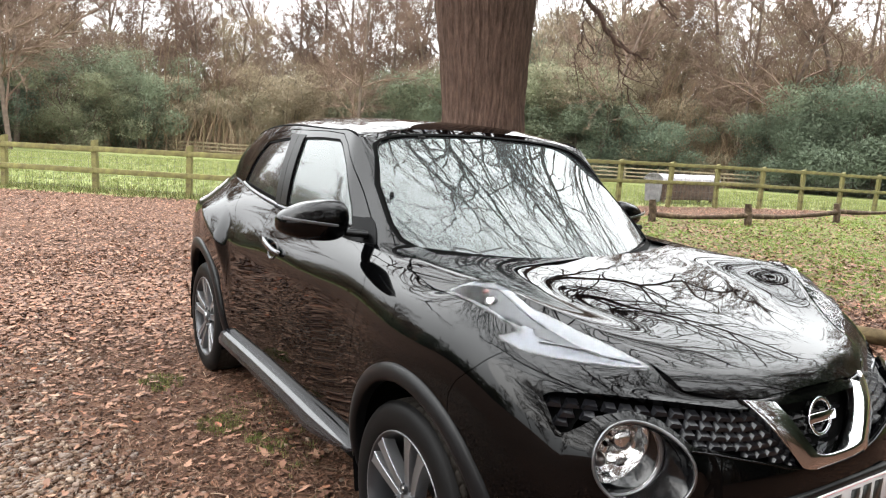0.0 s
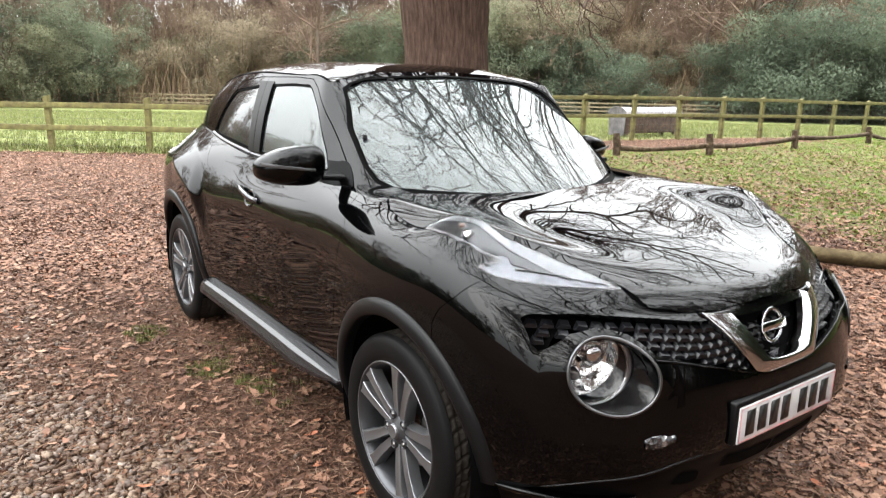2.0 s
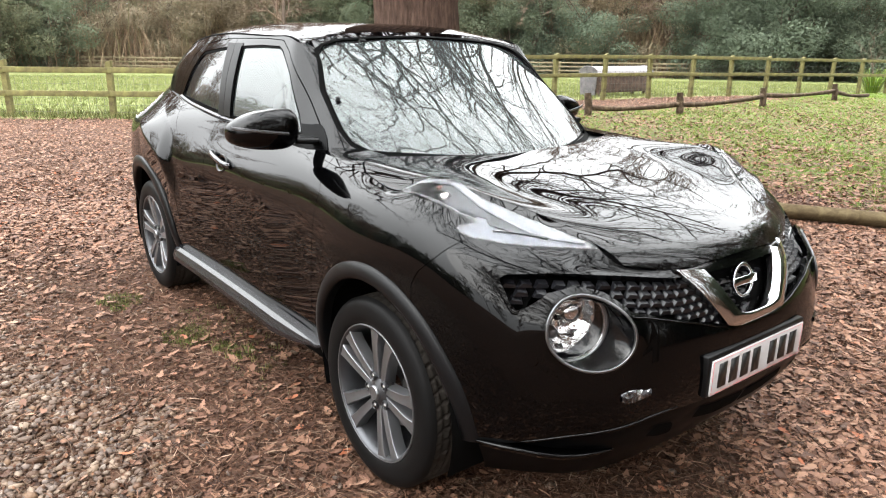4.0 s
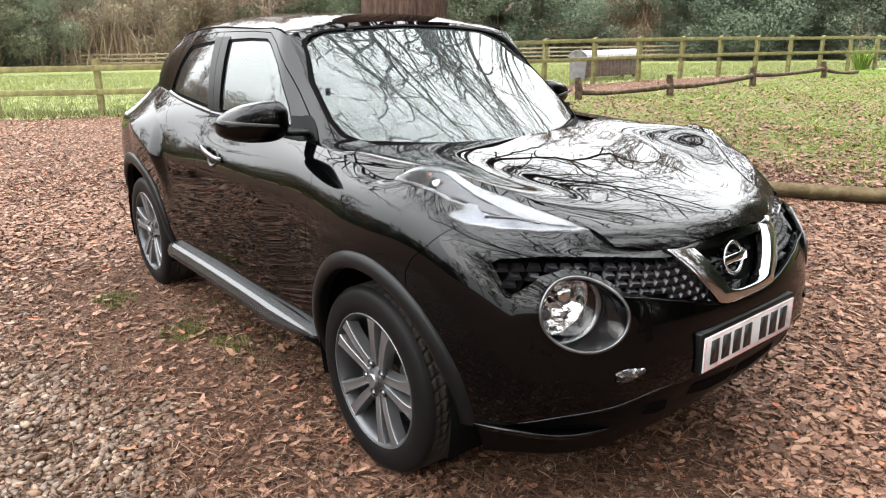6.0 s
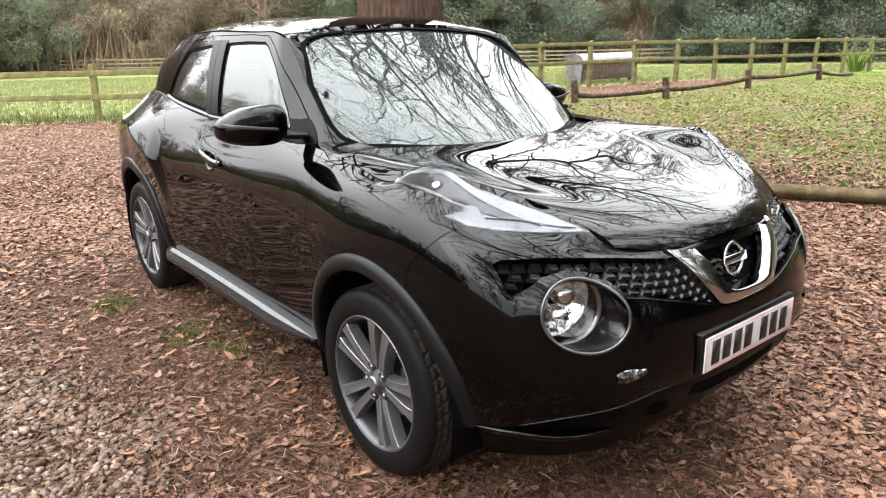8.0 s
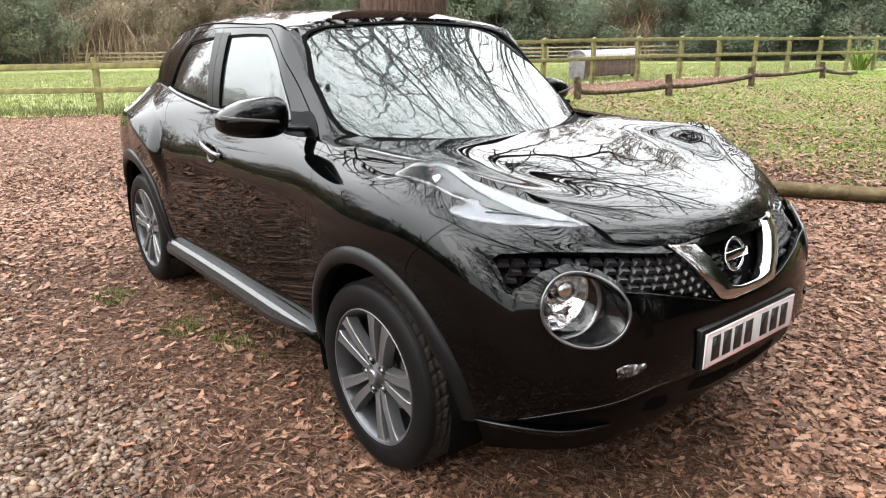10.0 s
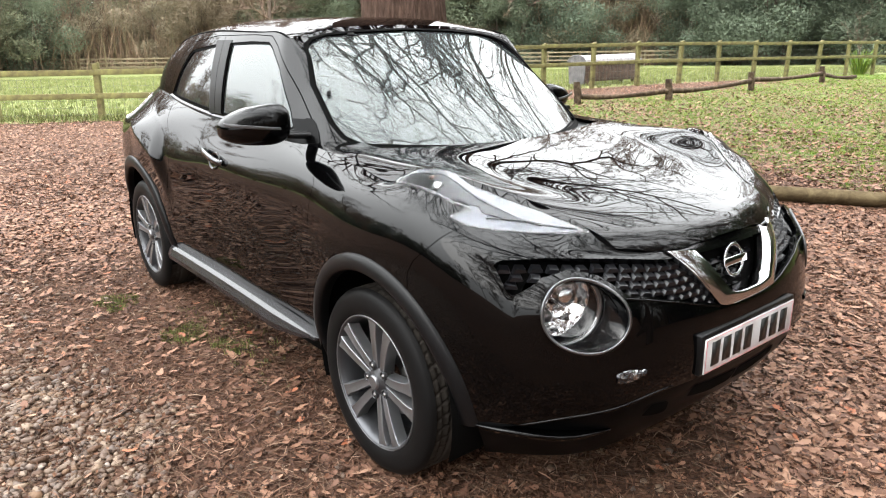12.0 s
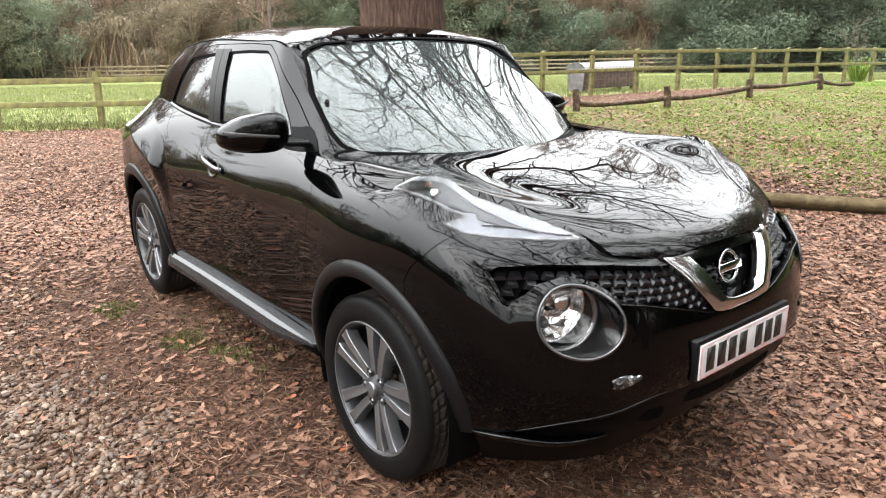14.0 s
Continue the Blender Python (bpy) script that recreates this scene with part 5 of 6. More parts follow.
def leaves(name, n, near, far, power, template, lo, hi, mask, label, curl=.26, mat=None):
    x, y = around(n, near, far, power)
    keep = off_wheels(x, y) & (rng.random(len(x)) < mask(x, y))
    x, y = x[keep], y[keep]
    n = len(x)
    pos = np.stack([x, y, gz(x, y) + rng.uniform(.004, .022, n)], -1)
    size = rng.uniform(lo, hi, n)
    scatter(name, pos, size, rng.uniform(0, 6.28, n), rng.normal(0, curl, n), template, mat or LEAF, label, "leaves", rng.normal(0, curl, n))


def leafy(x, y):
    f = 1 - .93 * gravelly(x, y)
    f *= .50 + .5 * np.clip(.5 + wobble(x, y, 1.1, 5), 0, 1)
    f *= np.where(LAWN(x, y) > .2, .8 + .6 * np.clip(wobble(x, y, .5, 3), 0, 1), 1)
    carpet = np.clip((y + .55 * x - .15) / .5, 0, 1)
    f *= .20 + 1.6 * np.maximum(carpet, np.clip((-3.2 - x) / 1.2, 0, 1))
    f *= np.where(FIELD(x, y) > .3, .01, 1)
    # bare trodden mud before the bumper
    f *= 1 - .8 * np.clip((1.1 - np.hypot((x - .50) / .42, (y + .12) / .62) + .3 * wobble(x, y, 3.1, 2)) / .4, 0, 1)
    return np.clip(f, 0, 1)


leaves("fallen_leaves", 84000, 1.0, 7.5, .85, (leaf_v, leaf_f), .013, .034, leafy, "damp brown oak leaves lying on the ground", .20)
leaves("leaf_litter", 210000, 5.0, 27, 1.15, (simple_v, simple_f), .012, .032, leafy, "brown leaf litter over the drive and bank", .2)
leaves("leaf_crumbs", 150000, .9, 9.0, .8, (simple_v, simple_f), .004, .014, lambda x, y: .25 + .75 * leafy(x, y), "broken bits of brown leaf and bark", .5, CRUMB)
leaves("bark_shreds", 95000, .9, 6.0, .8, (strip_v, strip_f), .010, .036, lambda x, y: (1 - .95 * gravelly(x, y)) * (.5 + .5 * np.clip(.5 + wobble(x, y, 1.7, 7), 0, 1)), "shredded bark, stalks and leaf strips trodden into the drive", .22, STRIP)

# oak leaves blown on to the lawn, in drifts
n = 45000
a, d = np.radians(142.2 + rng.uniform(-44, 4, n)), 6.5 + 17 * rng.random(n) ** .9
x, y = EYE_AT[0] + d * np.cos(a), EYE_AT[1] + d * np.sin(a)
drift = np.clip(.55 + .6 * wobble(x, y, .8, 9) + .25 * wobble(x, y, 2.7, 4), .06, 1) * np.clip(1.25 - (d - 7) / 18, .15, 1)
keep = (LAWN(x, y) > -.2) & (rng.random(n) < drift)
x, y = x[keep], y[keep]
n = len(x)
scatter("lawn_leaves", np.stack([x, y, gz(x, y) + rng.uniform(.02, .05, n)], -1), rng.uniform(.018, .040, n), rng.uniform(0, 6.28, n), rng.normal(0, .3, n), (simple_v, simple_f), LEAF, "tan oak leaves blown over the lawn", "leaves", rng.normal(0, .3, n))

# a thinner cover of leaves all round the clearing
n = 90000
a, d = rng.uniform(0, 6.283, n), 16 * rng.random(n) ** .7
x, y = EYE_AT[0] + d * np.cos(a), EYE_AT[1] + d * np.sin(a)
keep = off_wheels(x, y) & (np.abs((a - math.radians(142.2) + math.pi) % (2 * math.pi) - math.pi) > math.radians(44)) & (LAWN(x, y) < .2)
x, y = x[keep], y[keep]
n = len(x)
scatter("leaf_litter", np.stack([x, y, gz(x, y) + rng.uniform(.004, .02, n)], -1), rng.uniform(.010, .027, n), rng.uniform(0, 6.28, n), rng.normal(0, .26, n), (simple_v, simple_f), LEAF, "brown leaf litter over the drive and clearing", "leaves", rng.normal(0, .26, n))

# gravel
ico_bm = bmesh.new()
bmesh.ops.create_icosphere(ico_bm, subdivisions=1, radius=1)
ico = ([tuple(v.co) for v in ico_bm.verts], [tuple(v.index for v in f.verts) for f in ico_bm.faces])
ico_bm.free()
x, y = around(16000, .8, 12.0, .9)
keep = off_wheels(x, y) & (rng.random(len(x)) < .22)
x, y = np.concatenate([x[keep], rng.uniform(-3.4, 1.0, 44500)]), np.concatenate([y[keep], rng.uniform(-4.2, -1.0, 44500)])
keep = (np.arange(len(x)) < keep.sum()) | (rng.random(len(x)) < gravelly(x, y))
x, y = x[keep], y[keep]
n = len(x)
base = rng.uniform(.0065, .0165, n) * np.where(rng.random(n) < .06, 1.5, 1)
size = np.stack([base * rng.uniform(.9, 1.6, n), base * rng.uniform(.8, 1.1, n), base * rng.uniform(.5, .8, n)], -1)
for k in range(3):
    chipped = (np.asarray(ico[0]) * rng.uniform(.72, 1.2, (len(ico[0]), 1)) + rng.normal(0, .07, (len(ico[0]), 3)), ico[1])
    q = np.arange(n) % 3 == k
    scatter("gravel", np.stack([x, y, size[:, 2] * rng.uniform(.25, .75, n)], -1)[q], size[q], rng.uniform(0, 6.28, q.sum()), rng.normal(0, .35, q.sum()), chipped, PEBBLE, "loose tan, grey and white flint gravel", "gravel", smooth=True)

# twigs and bits of stalk
stick = ([(-1, 0, .006), (-.3, .05, .010), (.4, -.03, .010), (1, .03, .006), (-1, .03, .004), (-.3, .085, .004), (.4, .005, .004), (1, .06, .004), (-1, .015, .026), (-.3, .067, .03), (.4, -.012, .03), (1, .045, .02)],
         [(0, 1, 9, 8), (1, 2, 10, 9), (2, 3, 11, 10), (8, 9, 5, 4), (9, 10, 6, 5), (10, 11, 7, 6)])
x, y = around(14000, .9, 7, .85)
keep = off_wheels(x, y)
x, y = x[keep], y[keep]
n = len(x)
scatter("twigs", np.stack([x, y, rng.uniform(.004, .02, n)], -1), rng.uniform(.02, .10, n) ** 1.0, rng.uniform(0, 6.28, n), rng.normal(0, .1, n), stick, TWIG, "small dead twigs and stalks on the ground", "twigs")

# grass
blade3 = ([(-.08, 0, 0), (.08, 0, 0), (.15, .25, 1), (.3, .2, 0), (.46, .2, 0), (.62, -.05, .8), (-.3, -.15, 0), (-.14, -.15, 0), (-.5, .1, .85)], [(0, 1, 2), (3, 4, 5), (6, 7, 8)])


def turf(name, x, y, lo, hi, mat, label):
    n = len(x)
    scatter(name, np.stack([x, y, gz(x, y)], -1), rng.uniform(lo, hi, n), rng.uniform(0, 6.28, n), rng.normal(0, .25, n), blade3, mat, label, "grass")


x, y = around(190000, 6.0, 32, .9, 40)
k = LAWN(x, y) + .5 * wobble(x, y, 1.1, 2) > np.clip(rng.normal(.15, .35, len(x)), -.5, 2)
k &= rng.random(len(x)) < .35 + .65 * np.clip(.6 + wobble(x, y, .9, 8), 0, 1)
turf("grass", x[k], y[k], .03, .065, GRASS, "short green grass blades on the lawn")
x, y = around(85000, 15, 46, .9, 42)
k = FIELD(x, y) > .1
turf("paddock_grass", x[k], y[k], .06, .16, FIELDGRASS, "lush paddock grass")
x, y = around(18000, 1.5, 9, .8)
x, y = np.concatenate([x, rng.uniform(-2.6, -1.0, 9000)]), np.concatenate([y, rng.uniform(-1.3, -.6, 9000)])
near = lambda cx, cy, r: np.hypot((x - cx) / 1.3, y - cy) + .1 * wobble(x, y, 9, cx) < r
k = (near(-1.61, -.97, .105) | near(-2.33, -1.14, .10) | near(-1.27, -.84, .07) | near(.77, .5, .07) | near(.75, .85, .06) | near(-.9, -1.5, .05)) & (rng.random(len(x)) < .75) | ((np.abs(y + .8) < .14) & (x < -.6) & (x > -2.0) & (rng.random(len(x)) < .07))
turf("weeds", x[k], y[k], .016, .040, MOSS, "sparse tufts of grass in the gravel")
lx = -13.5 + 1.2 * rng.uniform(-4, 2.2, 2600)
ly = 1.42 + (lx + 13.5) / 1.2 * 1.64
lx, ly = lx + rng.normal(-.1, .35, 2600), ly + rng.normal(.1, .35, 2600)
turf("rough_grass", lx, ly, .05, .14, ROUGHGRASS, "rough grass along the fence foot")

# ---- fences ----
def post_mesh(h, w=.055):
    bm = bmesh.new()
    box(bm, (-w, -w, -.3), (w, w, h), .008)
    for v in bm.verts:
        if v.co.z > h - .02:
            v.co.z += .02 * v.co.x / w
    me = bpy.data.meshes.new("post")
    bm.to_mesh(me)
    bm.free()
    me.materials.append(WOOD)
    return me


def fence(name, points, height, rails, label, mat, post_w=.055, wire=False, rail_h=.05):
    """Posts at points, rails nailed between them."""
    f = thing(name, label, "fence")
    pm = post_mesh(height, post_w)
    pm.materials.clear()
    pm.materials.append(mat)
    for k, (x, y) in enumerate(points):
        turn = math.atan2(points[min(k + 1, len(points) - 1)][1] - points[max(k - 1, 0)][1], points[min(k + 1, len(points) - 1)][0] - points[max(k - 1, 0)][0])
        part("post", pm, mat, f, m=Matrix.Translation((x, y, float(gz(x, y)))) @ pose(0, 0, 0, random.uniform(-1.5, 1.5), random.uniform(-1.5, 1.5), math.degrees(turn)))
    for (x0, y0), (x1, y1) in zip(points, points[1:]):
        a, b = Vector((x0, y0, float(gz(x0, y0)))), Vector((x1, y1, float(gz(x1, y1))))
        d = (b - a).normalized()
        side = Vector((d.y, -d.x, 0)) * (post_w + .016)
        for h in rails:
            jitter = random.uniform(-.012, .012)
            bm = bmesh.new()
            box(bm, (-.015, -.017, -rail_h), ((b - a).length + .015, .017, rail_h), .006)
            m = Matrix.Translation(a + Vector((0, 0, h + jitter)) + side) @ d.to_track_quat("X", "Z").to_matrix().to_4x4()
            part("rail", bm, mat, f, m=m)
    if wire:
        segs_v, segs_f = [], []
        for (x0, y0), (x1, y1) in zip(points, points[1:]):
            z0, z1 = float(gz(x0, y0)), float(gz(x1, y1))
            def strand(p, q, r=.0022):
                b0 = len(segs_v)
                up = Vector((0, 0, r)) if abs((q - p).z) < .5 * (q - p).length else Vector((r, r, 0))
                segs_v.extend([p - up, p + up, q + up, q - up])
                segs_f.append((b0, b0 + 1, b0 + 2, b0 + 3))
            for h in np.linspace(.1, height - .3, 6):
                strand(Vector((x0, y0, z0 + h)), Vector((x1, y1, z1 + h)))
            for t in np.linspace(0, 1, 14)[1:-1]:
                p = Vector((x0, y0, z0)).lerp(Vector((x1, y1, z1)), t)
                strand(p + Vector((0, 0, .05)), p + Vector((0, 0, height - .3)))
        me = bpy.data.meshes.new("wire_mesh")
        me.from_pydata([tuple(v) for v in segs_v], [], segs_f)
        part("wire_mesh", me, STEEL, f, "thin grey stock wire")
    return f


left_posts = [(-13.51 + 1.197 * k, 1.423 + 1.637 * k) for k in range(-8, 3)]
fence("paddock_fence", left_posts, 1.09, (.46, .92), "green-tinged wooden post and rail fence beside the drive", WOOD, wire=True, rail_h=.055)
right_posts = [(-11.75 + .248 * k, 14.196 + 1.763 * k) for k in range(-4, 15)]
fence("paddock_fence", right_posts, 1.28, (.70, 1.20), "mossy wooden post and rail fence behind the lawn", WOOD, wire=True, rail_h=.05)
far_dir = np.array([.60, .80])
far_posts = [tuple(np.array([-47.0, 22.0]) + far_dir * 2.4 * k) for k in range(-19, 20)]
fence("far_fence", far_posts, 1.15, (.5, .8, 1.08), "distant grey wooden rail fence across the paddock", FARWOOD, post_w=.06)

# low rustic rail along the lawn, with stumpy posts
rustic = thing("rustic_rail", "low rough-hewn rail on stumpy posts along the lawn", "fence")
stumps = [(-8.76, 10.16), (-7.84, 12.23), (-7.98, 16.09), (-8.09, 20.36)]
for k, (x, y) in enumerate(stumps):
    pts = [(x + .02 * math.sin(i), y + .015 * math.cos(2 * i), -.15 + i * .128) for i in range(6)]
    rad = [1, 1.05, .95, 1, .92, .8]
    sec = [(.085 * math.cos(a) * (1 + .12 * math.sin(3 * a + k)), .085 * math.sin(a)) for a in np.linspace(0, 2 * math.pi, 9)[:-1]]
    part("post", sweep(pts, sec, scale=rad, up=(0, 1, 0)), RAILWOOD, rustic, "weathered stumpy post")
for (x0, y0), (x1, y1), h0, h1 in ((stumps[0], stumps[1], .17, .24), (stumps[1], stumps[2], .22, .28), (stumps[2], stumps[3], .30, .29), (stumps[3], (-8.28, 23.1), .26, .06)):
    pts = [(x0 + (x1 - x0) * t + .02 * math.sin(9 * t), y0 + (y1 - y0) * t, h0 + (h1 - h0) * t - .06 * math.sin(math.pi * t)) for t in np.linspace(-.03, 1.03, 16)]
    part("rail", sweep(pts, [(.034, -.028), (.038, .03), (0, .055), (-.034, .035), (-.034, -.035), (0, -.05)], scale=1 + .15 * np.sin(np.linspace(0, 9, 16))), RAILWOOD, rustic, "rough split rail")
log_pts = [(-2.5 + 4.0 * t, 3.32 + 2.42 * t + .02 * math.sin(7 * t), .075 + .012 * math.sin(5 * t)) for t in np.linspace(0, 1, 30)]
log_sec = [(.070 * math.cos(a) * (1 + .12 * math.sin(2 * a) + .07 * math.sin(3 * a + 1)), .066 * math.sin(a) * (1 + .08 * math.cos(4 * a))) for a in np.linspace(0, 2 * math.pi, 15)[:-1]]
tagged(part("log", sweep(log_pts, log_sec, scale=np.linspace(.92, 1.12, 30) + .09 * np.sin(np.linspace(0, 9, 30)) + .04 * np.sin(np.linspace(0, 31, 30))), OLDWOOD), "long pale debarked log lying among fallen leaves", "log")

# ---- feed trough behind the fence ----
trough = thing("feed_trough", "brown timber feeder with a curved grey metal roof", "trough", pose(-12.95, 14.95, float(gz(-12.95, 14.95)), 0, 0, 88))
bm = bmesh.new()
box(bm, (0, -.30, .12), (2.4, .30, .70), .02)
part("body", bm, DARKWOOD, trough, "dark brown timber body")
arc = [(0, -.37 * math.cos(a), .70 + .20 * math.sin(a)) for a in np.linspace(0, math.pi, 17)]
net = np.array([[(x, y, z) for _, y, z in arc] for x in (-.08, 1.2, 2.5)])
part("roof", Sheet.grid(net, flip=True).edged(.02), GALV, trough, "grey galvanised metal roof")
bm = bmesh.new()
vs = [bm.verts.new((-.06, y, z)) for _, y, z in arc] + [bm.verts.new((-.06, .30, .05)), bm.verts.new((-.06, -.30, .05))]
face = bm.faces.new(vs)
bmesh.ops.solidify(bm, geom=[face], thickness=.02)
part("end_panel", bm, GALV, trough, "grey metal end panel", smooth=False)
for px, py in ((.1, -.25), (.1, .25), (2.3, -.25), (2.3, .25)):
    bm = bmesh.new()
    box(bm, (px - .05, py - .05, -.2), (px + .05, py + .05, .2), .006)
    part("leg", bm, DARKWOOD, trough)


# ---- trees ----
def grow(seed, height, girth, splits, reach, levels, lean=0.0, first=.3, droop=0.0, wiggle=.16, thin=1.0, least=.0035):
    """Branches of one bare tree, as lists of (point, radius)."""
    r = random.Random(seed)
    out = []

    def limb(p, d, length, rad, level):
        n = 7 if level == 0 else 6 if level < 2 else 4 if girth > .3 else 3
        pts = [(p.copy(), rad)]
        spots = []
        for k in range(1, n + 1):
            t = k / n
            bend = wiggle * (1.0 if level else .35)
            d = (d + Vector((r.gauss(0, bend), r.gauss(0, bend), r.gauss(0, bend) + (.05 - droop * .12) * (level > 0)))).normalized()
            p = p + d * (length / n)
            rr = rad * (1 - t * (.50 if level == 0 else .72))
            pts.append((p.copy(), max(rr, least)))
            spots.append((p.copy(), d.copy(), t, rr))
        out.append((level, pts))
        if level >= levels:
            return
        kids = splits[min(level, len(splits) - 1)]
        for i in range(kids):
            lo = first if level == 0 else .18
            t = lo + (1 - lo) * (i + r.random()) / kids
            q, dd, _, rr = min(spots, key=lambda s: abs(s[2] - t))
            side = Vector((r.gauss(0, 1), r.gauss(0, 1), r.gauss(0, .5)))
            side = (side - dd * side.dot(dd)).normalized()
            ang = r.uniform(.55, 1.05) if level else r.uniform(.6, 1.15)
            nd = (dd * math.cos(ang) + side * math.sin(ang))
            nd.z += .12 if level < 2 else 0
            limb(q, nd.normalized(), length * reach[min(level, len(reach) - 1)] * r.uniform(.7, 1.15) * (1.15 - .4 * t), rr * r.uniform(.45, .7) * thin, level + 1)
    limb(Vector((0, 0, -.2)), Vector((lean, 0, 1)).normalized(), height, girth, 0)
    return out


def tubes(branches, sides, lo=0, hi=99):
    """One mesh of tapered tubes; sides by level."""
    v, f = [], []
    for level, pts in branches:
        if not lo <= level <= hi:
            continue
        k = sides[min(level, len(sides) - 1)]
        p = np.array([tuple(q) for q, _ in pts])
        r = np.array([q for _, q in pts])
        t = np.gradient(p, axis=0)
        t /= np.linalg.norm(t, axis=1, keepdims=True) + 1e-9
        ref = np.array([.3, .9, .31]) if abs(t[0, 2]) > .8 else np.array([0, 0, 1.0])
        a = np.cross(t, ref)
        a /= np.linalg.norm(a, axis=1, keepdims=True) + 1e-9
        b = np.cross(t, a)
        ang = np.arange(k) * 2 * math.pi / k
        ringp = p[:, None] + r[:, None, None] * (a[:, None] * np.cos(ang)[None, :, None] + b[:, None] * np.sin(ang)[None, :, None])
        base = len(v)
        v.extend(ringp.reshape(-1, 3).tolist())
        n = len(p)
        for i in range(n - 1):
            for j in range(k):
                jj = (j + 1) % k
                f.append((base + i * k + j, base + i * k + jj, base + (i + 1) * k + jj, base + (i + 1) * k + j))
    return v, f


def mesh_of(name, v, f, mat, smooth=True):
    me = bpy.data.meshes.new(name)
    me.from_pydata(v, [], f)
    me.polygons.foreach_set("use_smooth", [smooth] * len(me.polygons))
    me.materials.append(mat)
    return me


def spray(branches, count):
    """The finest end twigs: slivers standing off the outer branches."""
    g = np.random.default_rng(count)
    ends = [pts for level, pts in branches if level >= 2 or (level == 1 and len(pts) > 3)]
    v = np.zeros((count, 3, 3))
    for k in range(count):
        pts = ends[int(g.integers(len(ends)))]
        i = int(g.integers(1, len(pts)))
        p = np.array(pts[i][0]) + g.normal(0, .12, 3)
        d = np.array(pts[i][0]) - np.array(pts[i - 1][0])
        d = d / (np.linalg.norm(d) + 1e-6) + g.normal(0, .55, 3)
        d *= g.uniform(.35, .95) / np.linalg.norm(d)
        w = np.cross(d, g.normal(0, 1, 3))
        w *= .016 / (np.linalg.norm(w) + 1e-6)
        v[k] = p - w, p + w, p + d
    return v.reshape(-1, 3).tolist(), np.arange(3 * count).reshape(-1, 3).tolist()


def tree(name, label, branches, mat, twig_mat, m, sides=(7, 4, 3, 3, 3), group=""):
    t = thing(name, label, "tree", m, group)
    part("trunk", mesh_of("trunk", *tubes(branches, sides, 0, 0), mat), mat, t, "upright bark-covered trunk")
    part("crown", mesh_of("crown", *tubes(branches, sides, 1, 99), twig_mat), twig_mat, t, "bare winter branches")
    part("twig_spray", mesh_of("twig_spray", *spray(branches, 6500), twig_mat, False), twig_mat, t, "haze of fine end twigs")
    return t


# the great oak close behind the car
def crooked(seed, start, way, length, rad, levels=4, least=.006, gap=.62):
    """Zigzag oak branches: each one kinks away from every side branch it puts out."""
    r = random.Random(seed)
    out = []

    def arm(p, d, length, rad, level):
        step = gap * (.62 if level == 0 else .42 if level == 1 else .30)
        n = max(3, int(length / step))
        pts, side = [(p.copy(), rad)], r.choice((-1, 1))
        for k in range(1, n + 1):
            t = k / n
            ref = Vector((r.gauss(0, .4), r.gauss(0, .4), 1))
            across = d.cross(ref)
            across = across.normalized() if across.length > .05 else Vector((1, 0, 0))
            up = across.cross(d)
            kink = r.uniform(.05, .34) * (.7 if level == 0 else 1.1)
            d = (d + across * side * kink + up * r.gauss(.02, .17)).normalized()
            d.z -= .018 if level and d.z > -.2 else 0
            if p.z < 4.4 and d.z < .12:
                d = Vector((d.x, d.y, .12)).normalized()
            p = p + d * (length / n)
            rr = max(rad * (1 - .78 * t ** .9), least)
            pts.append((p.copy(), rr))
            side = -side if r.random() < .72 else side
            if level < levels and t < .97 and length > .35 and (t > .12 or level == 0) and r.random() < (.92 if level < 3 else .7):
                lean = r.uniform(.6, 1.15)
                nd = (d * math.cos(lean) + (across * -side + up * r.gauss(.1, .55)).normalized() * math.sin(lean)).normalized()
                far = length * (1 - t * .62) * (r.uniform(.34, .60) if r.random() < .5 else r.uniform(.16, .36))
                arm(p.copy(), nd, max(far, .22), max(rr * r.uniform(.45, .68), least), level + 1)
        out.append((level, pts))

    arm(Vector(start), Vector(way).normalized(), length, rad, 0)
    return out


oak = thing("oak_tree", "large oak with furrowed grey-brown trunk and bare spreading limbs", "tree", pose(-5.57, 3.31, 0))
rows = []
def bark_noise(a, z):
    """Broken, wandering furrows."""
    w = 1.9 * math.sin(z * 1.7) + 1.1 * math.sin(z * 4.3 + 2) + .6 * math.sin(z * 9.1 + 3 * a)
    fade = .55 + .45 * math.sin(z * 2.6 + 5 * a + 2 * math.sin(3 * a))
    return .011 * fade * math.sin(29 * a + w) + .009 * (1.2 - fade) * math.sin(43 * a - 1.3 * w + 1) + .006 * math.sin(71 * a + 2 * w) + .018 * math.sin(3 * a + .5 * z)


for z in np.linspace(-.2, 8.4, 130):
    rad = float(np.interp(z, [-.2, .3, 1.0, 1.9, 2.6, 3.2, 3.8, 4.6, 5.4, 6.6, 8.4], [.90, .72, .56, .505, .555, .62, .66, .60, .42, .22, .05]))
    shift = -.04 - .045 * min(max(z - 1.8, 0), 3)
    px, py = .616 * shift, .788 * shift
    rows.append([(px + (rad + bark_noise(a, z) * rad * 1.3) * math.cos(a), py + (rad + bark_noise(a, z) * rad * 1.3) * math.sin(a), z) for a in np.linspace(0, 2 * math.pi, 361)])
part("trunk", Sheet.grid(np.array(rows), flip=True), BARK, oak, "furrowed reddish-brown bark trunk")
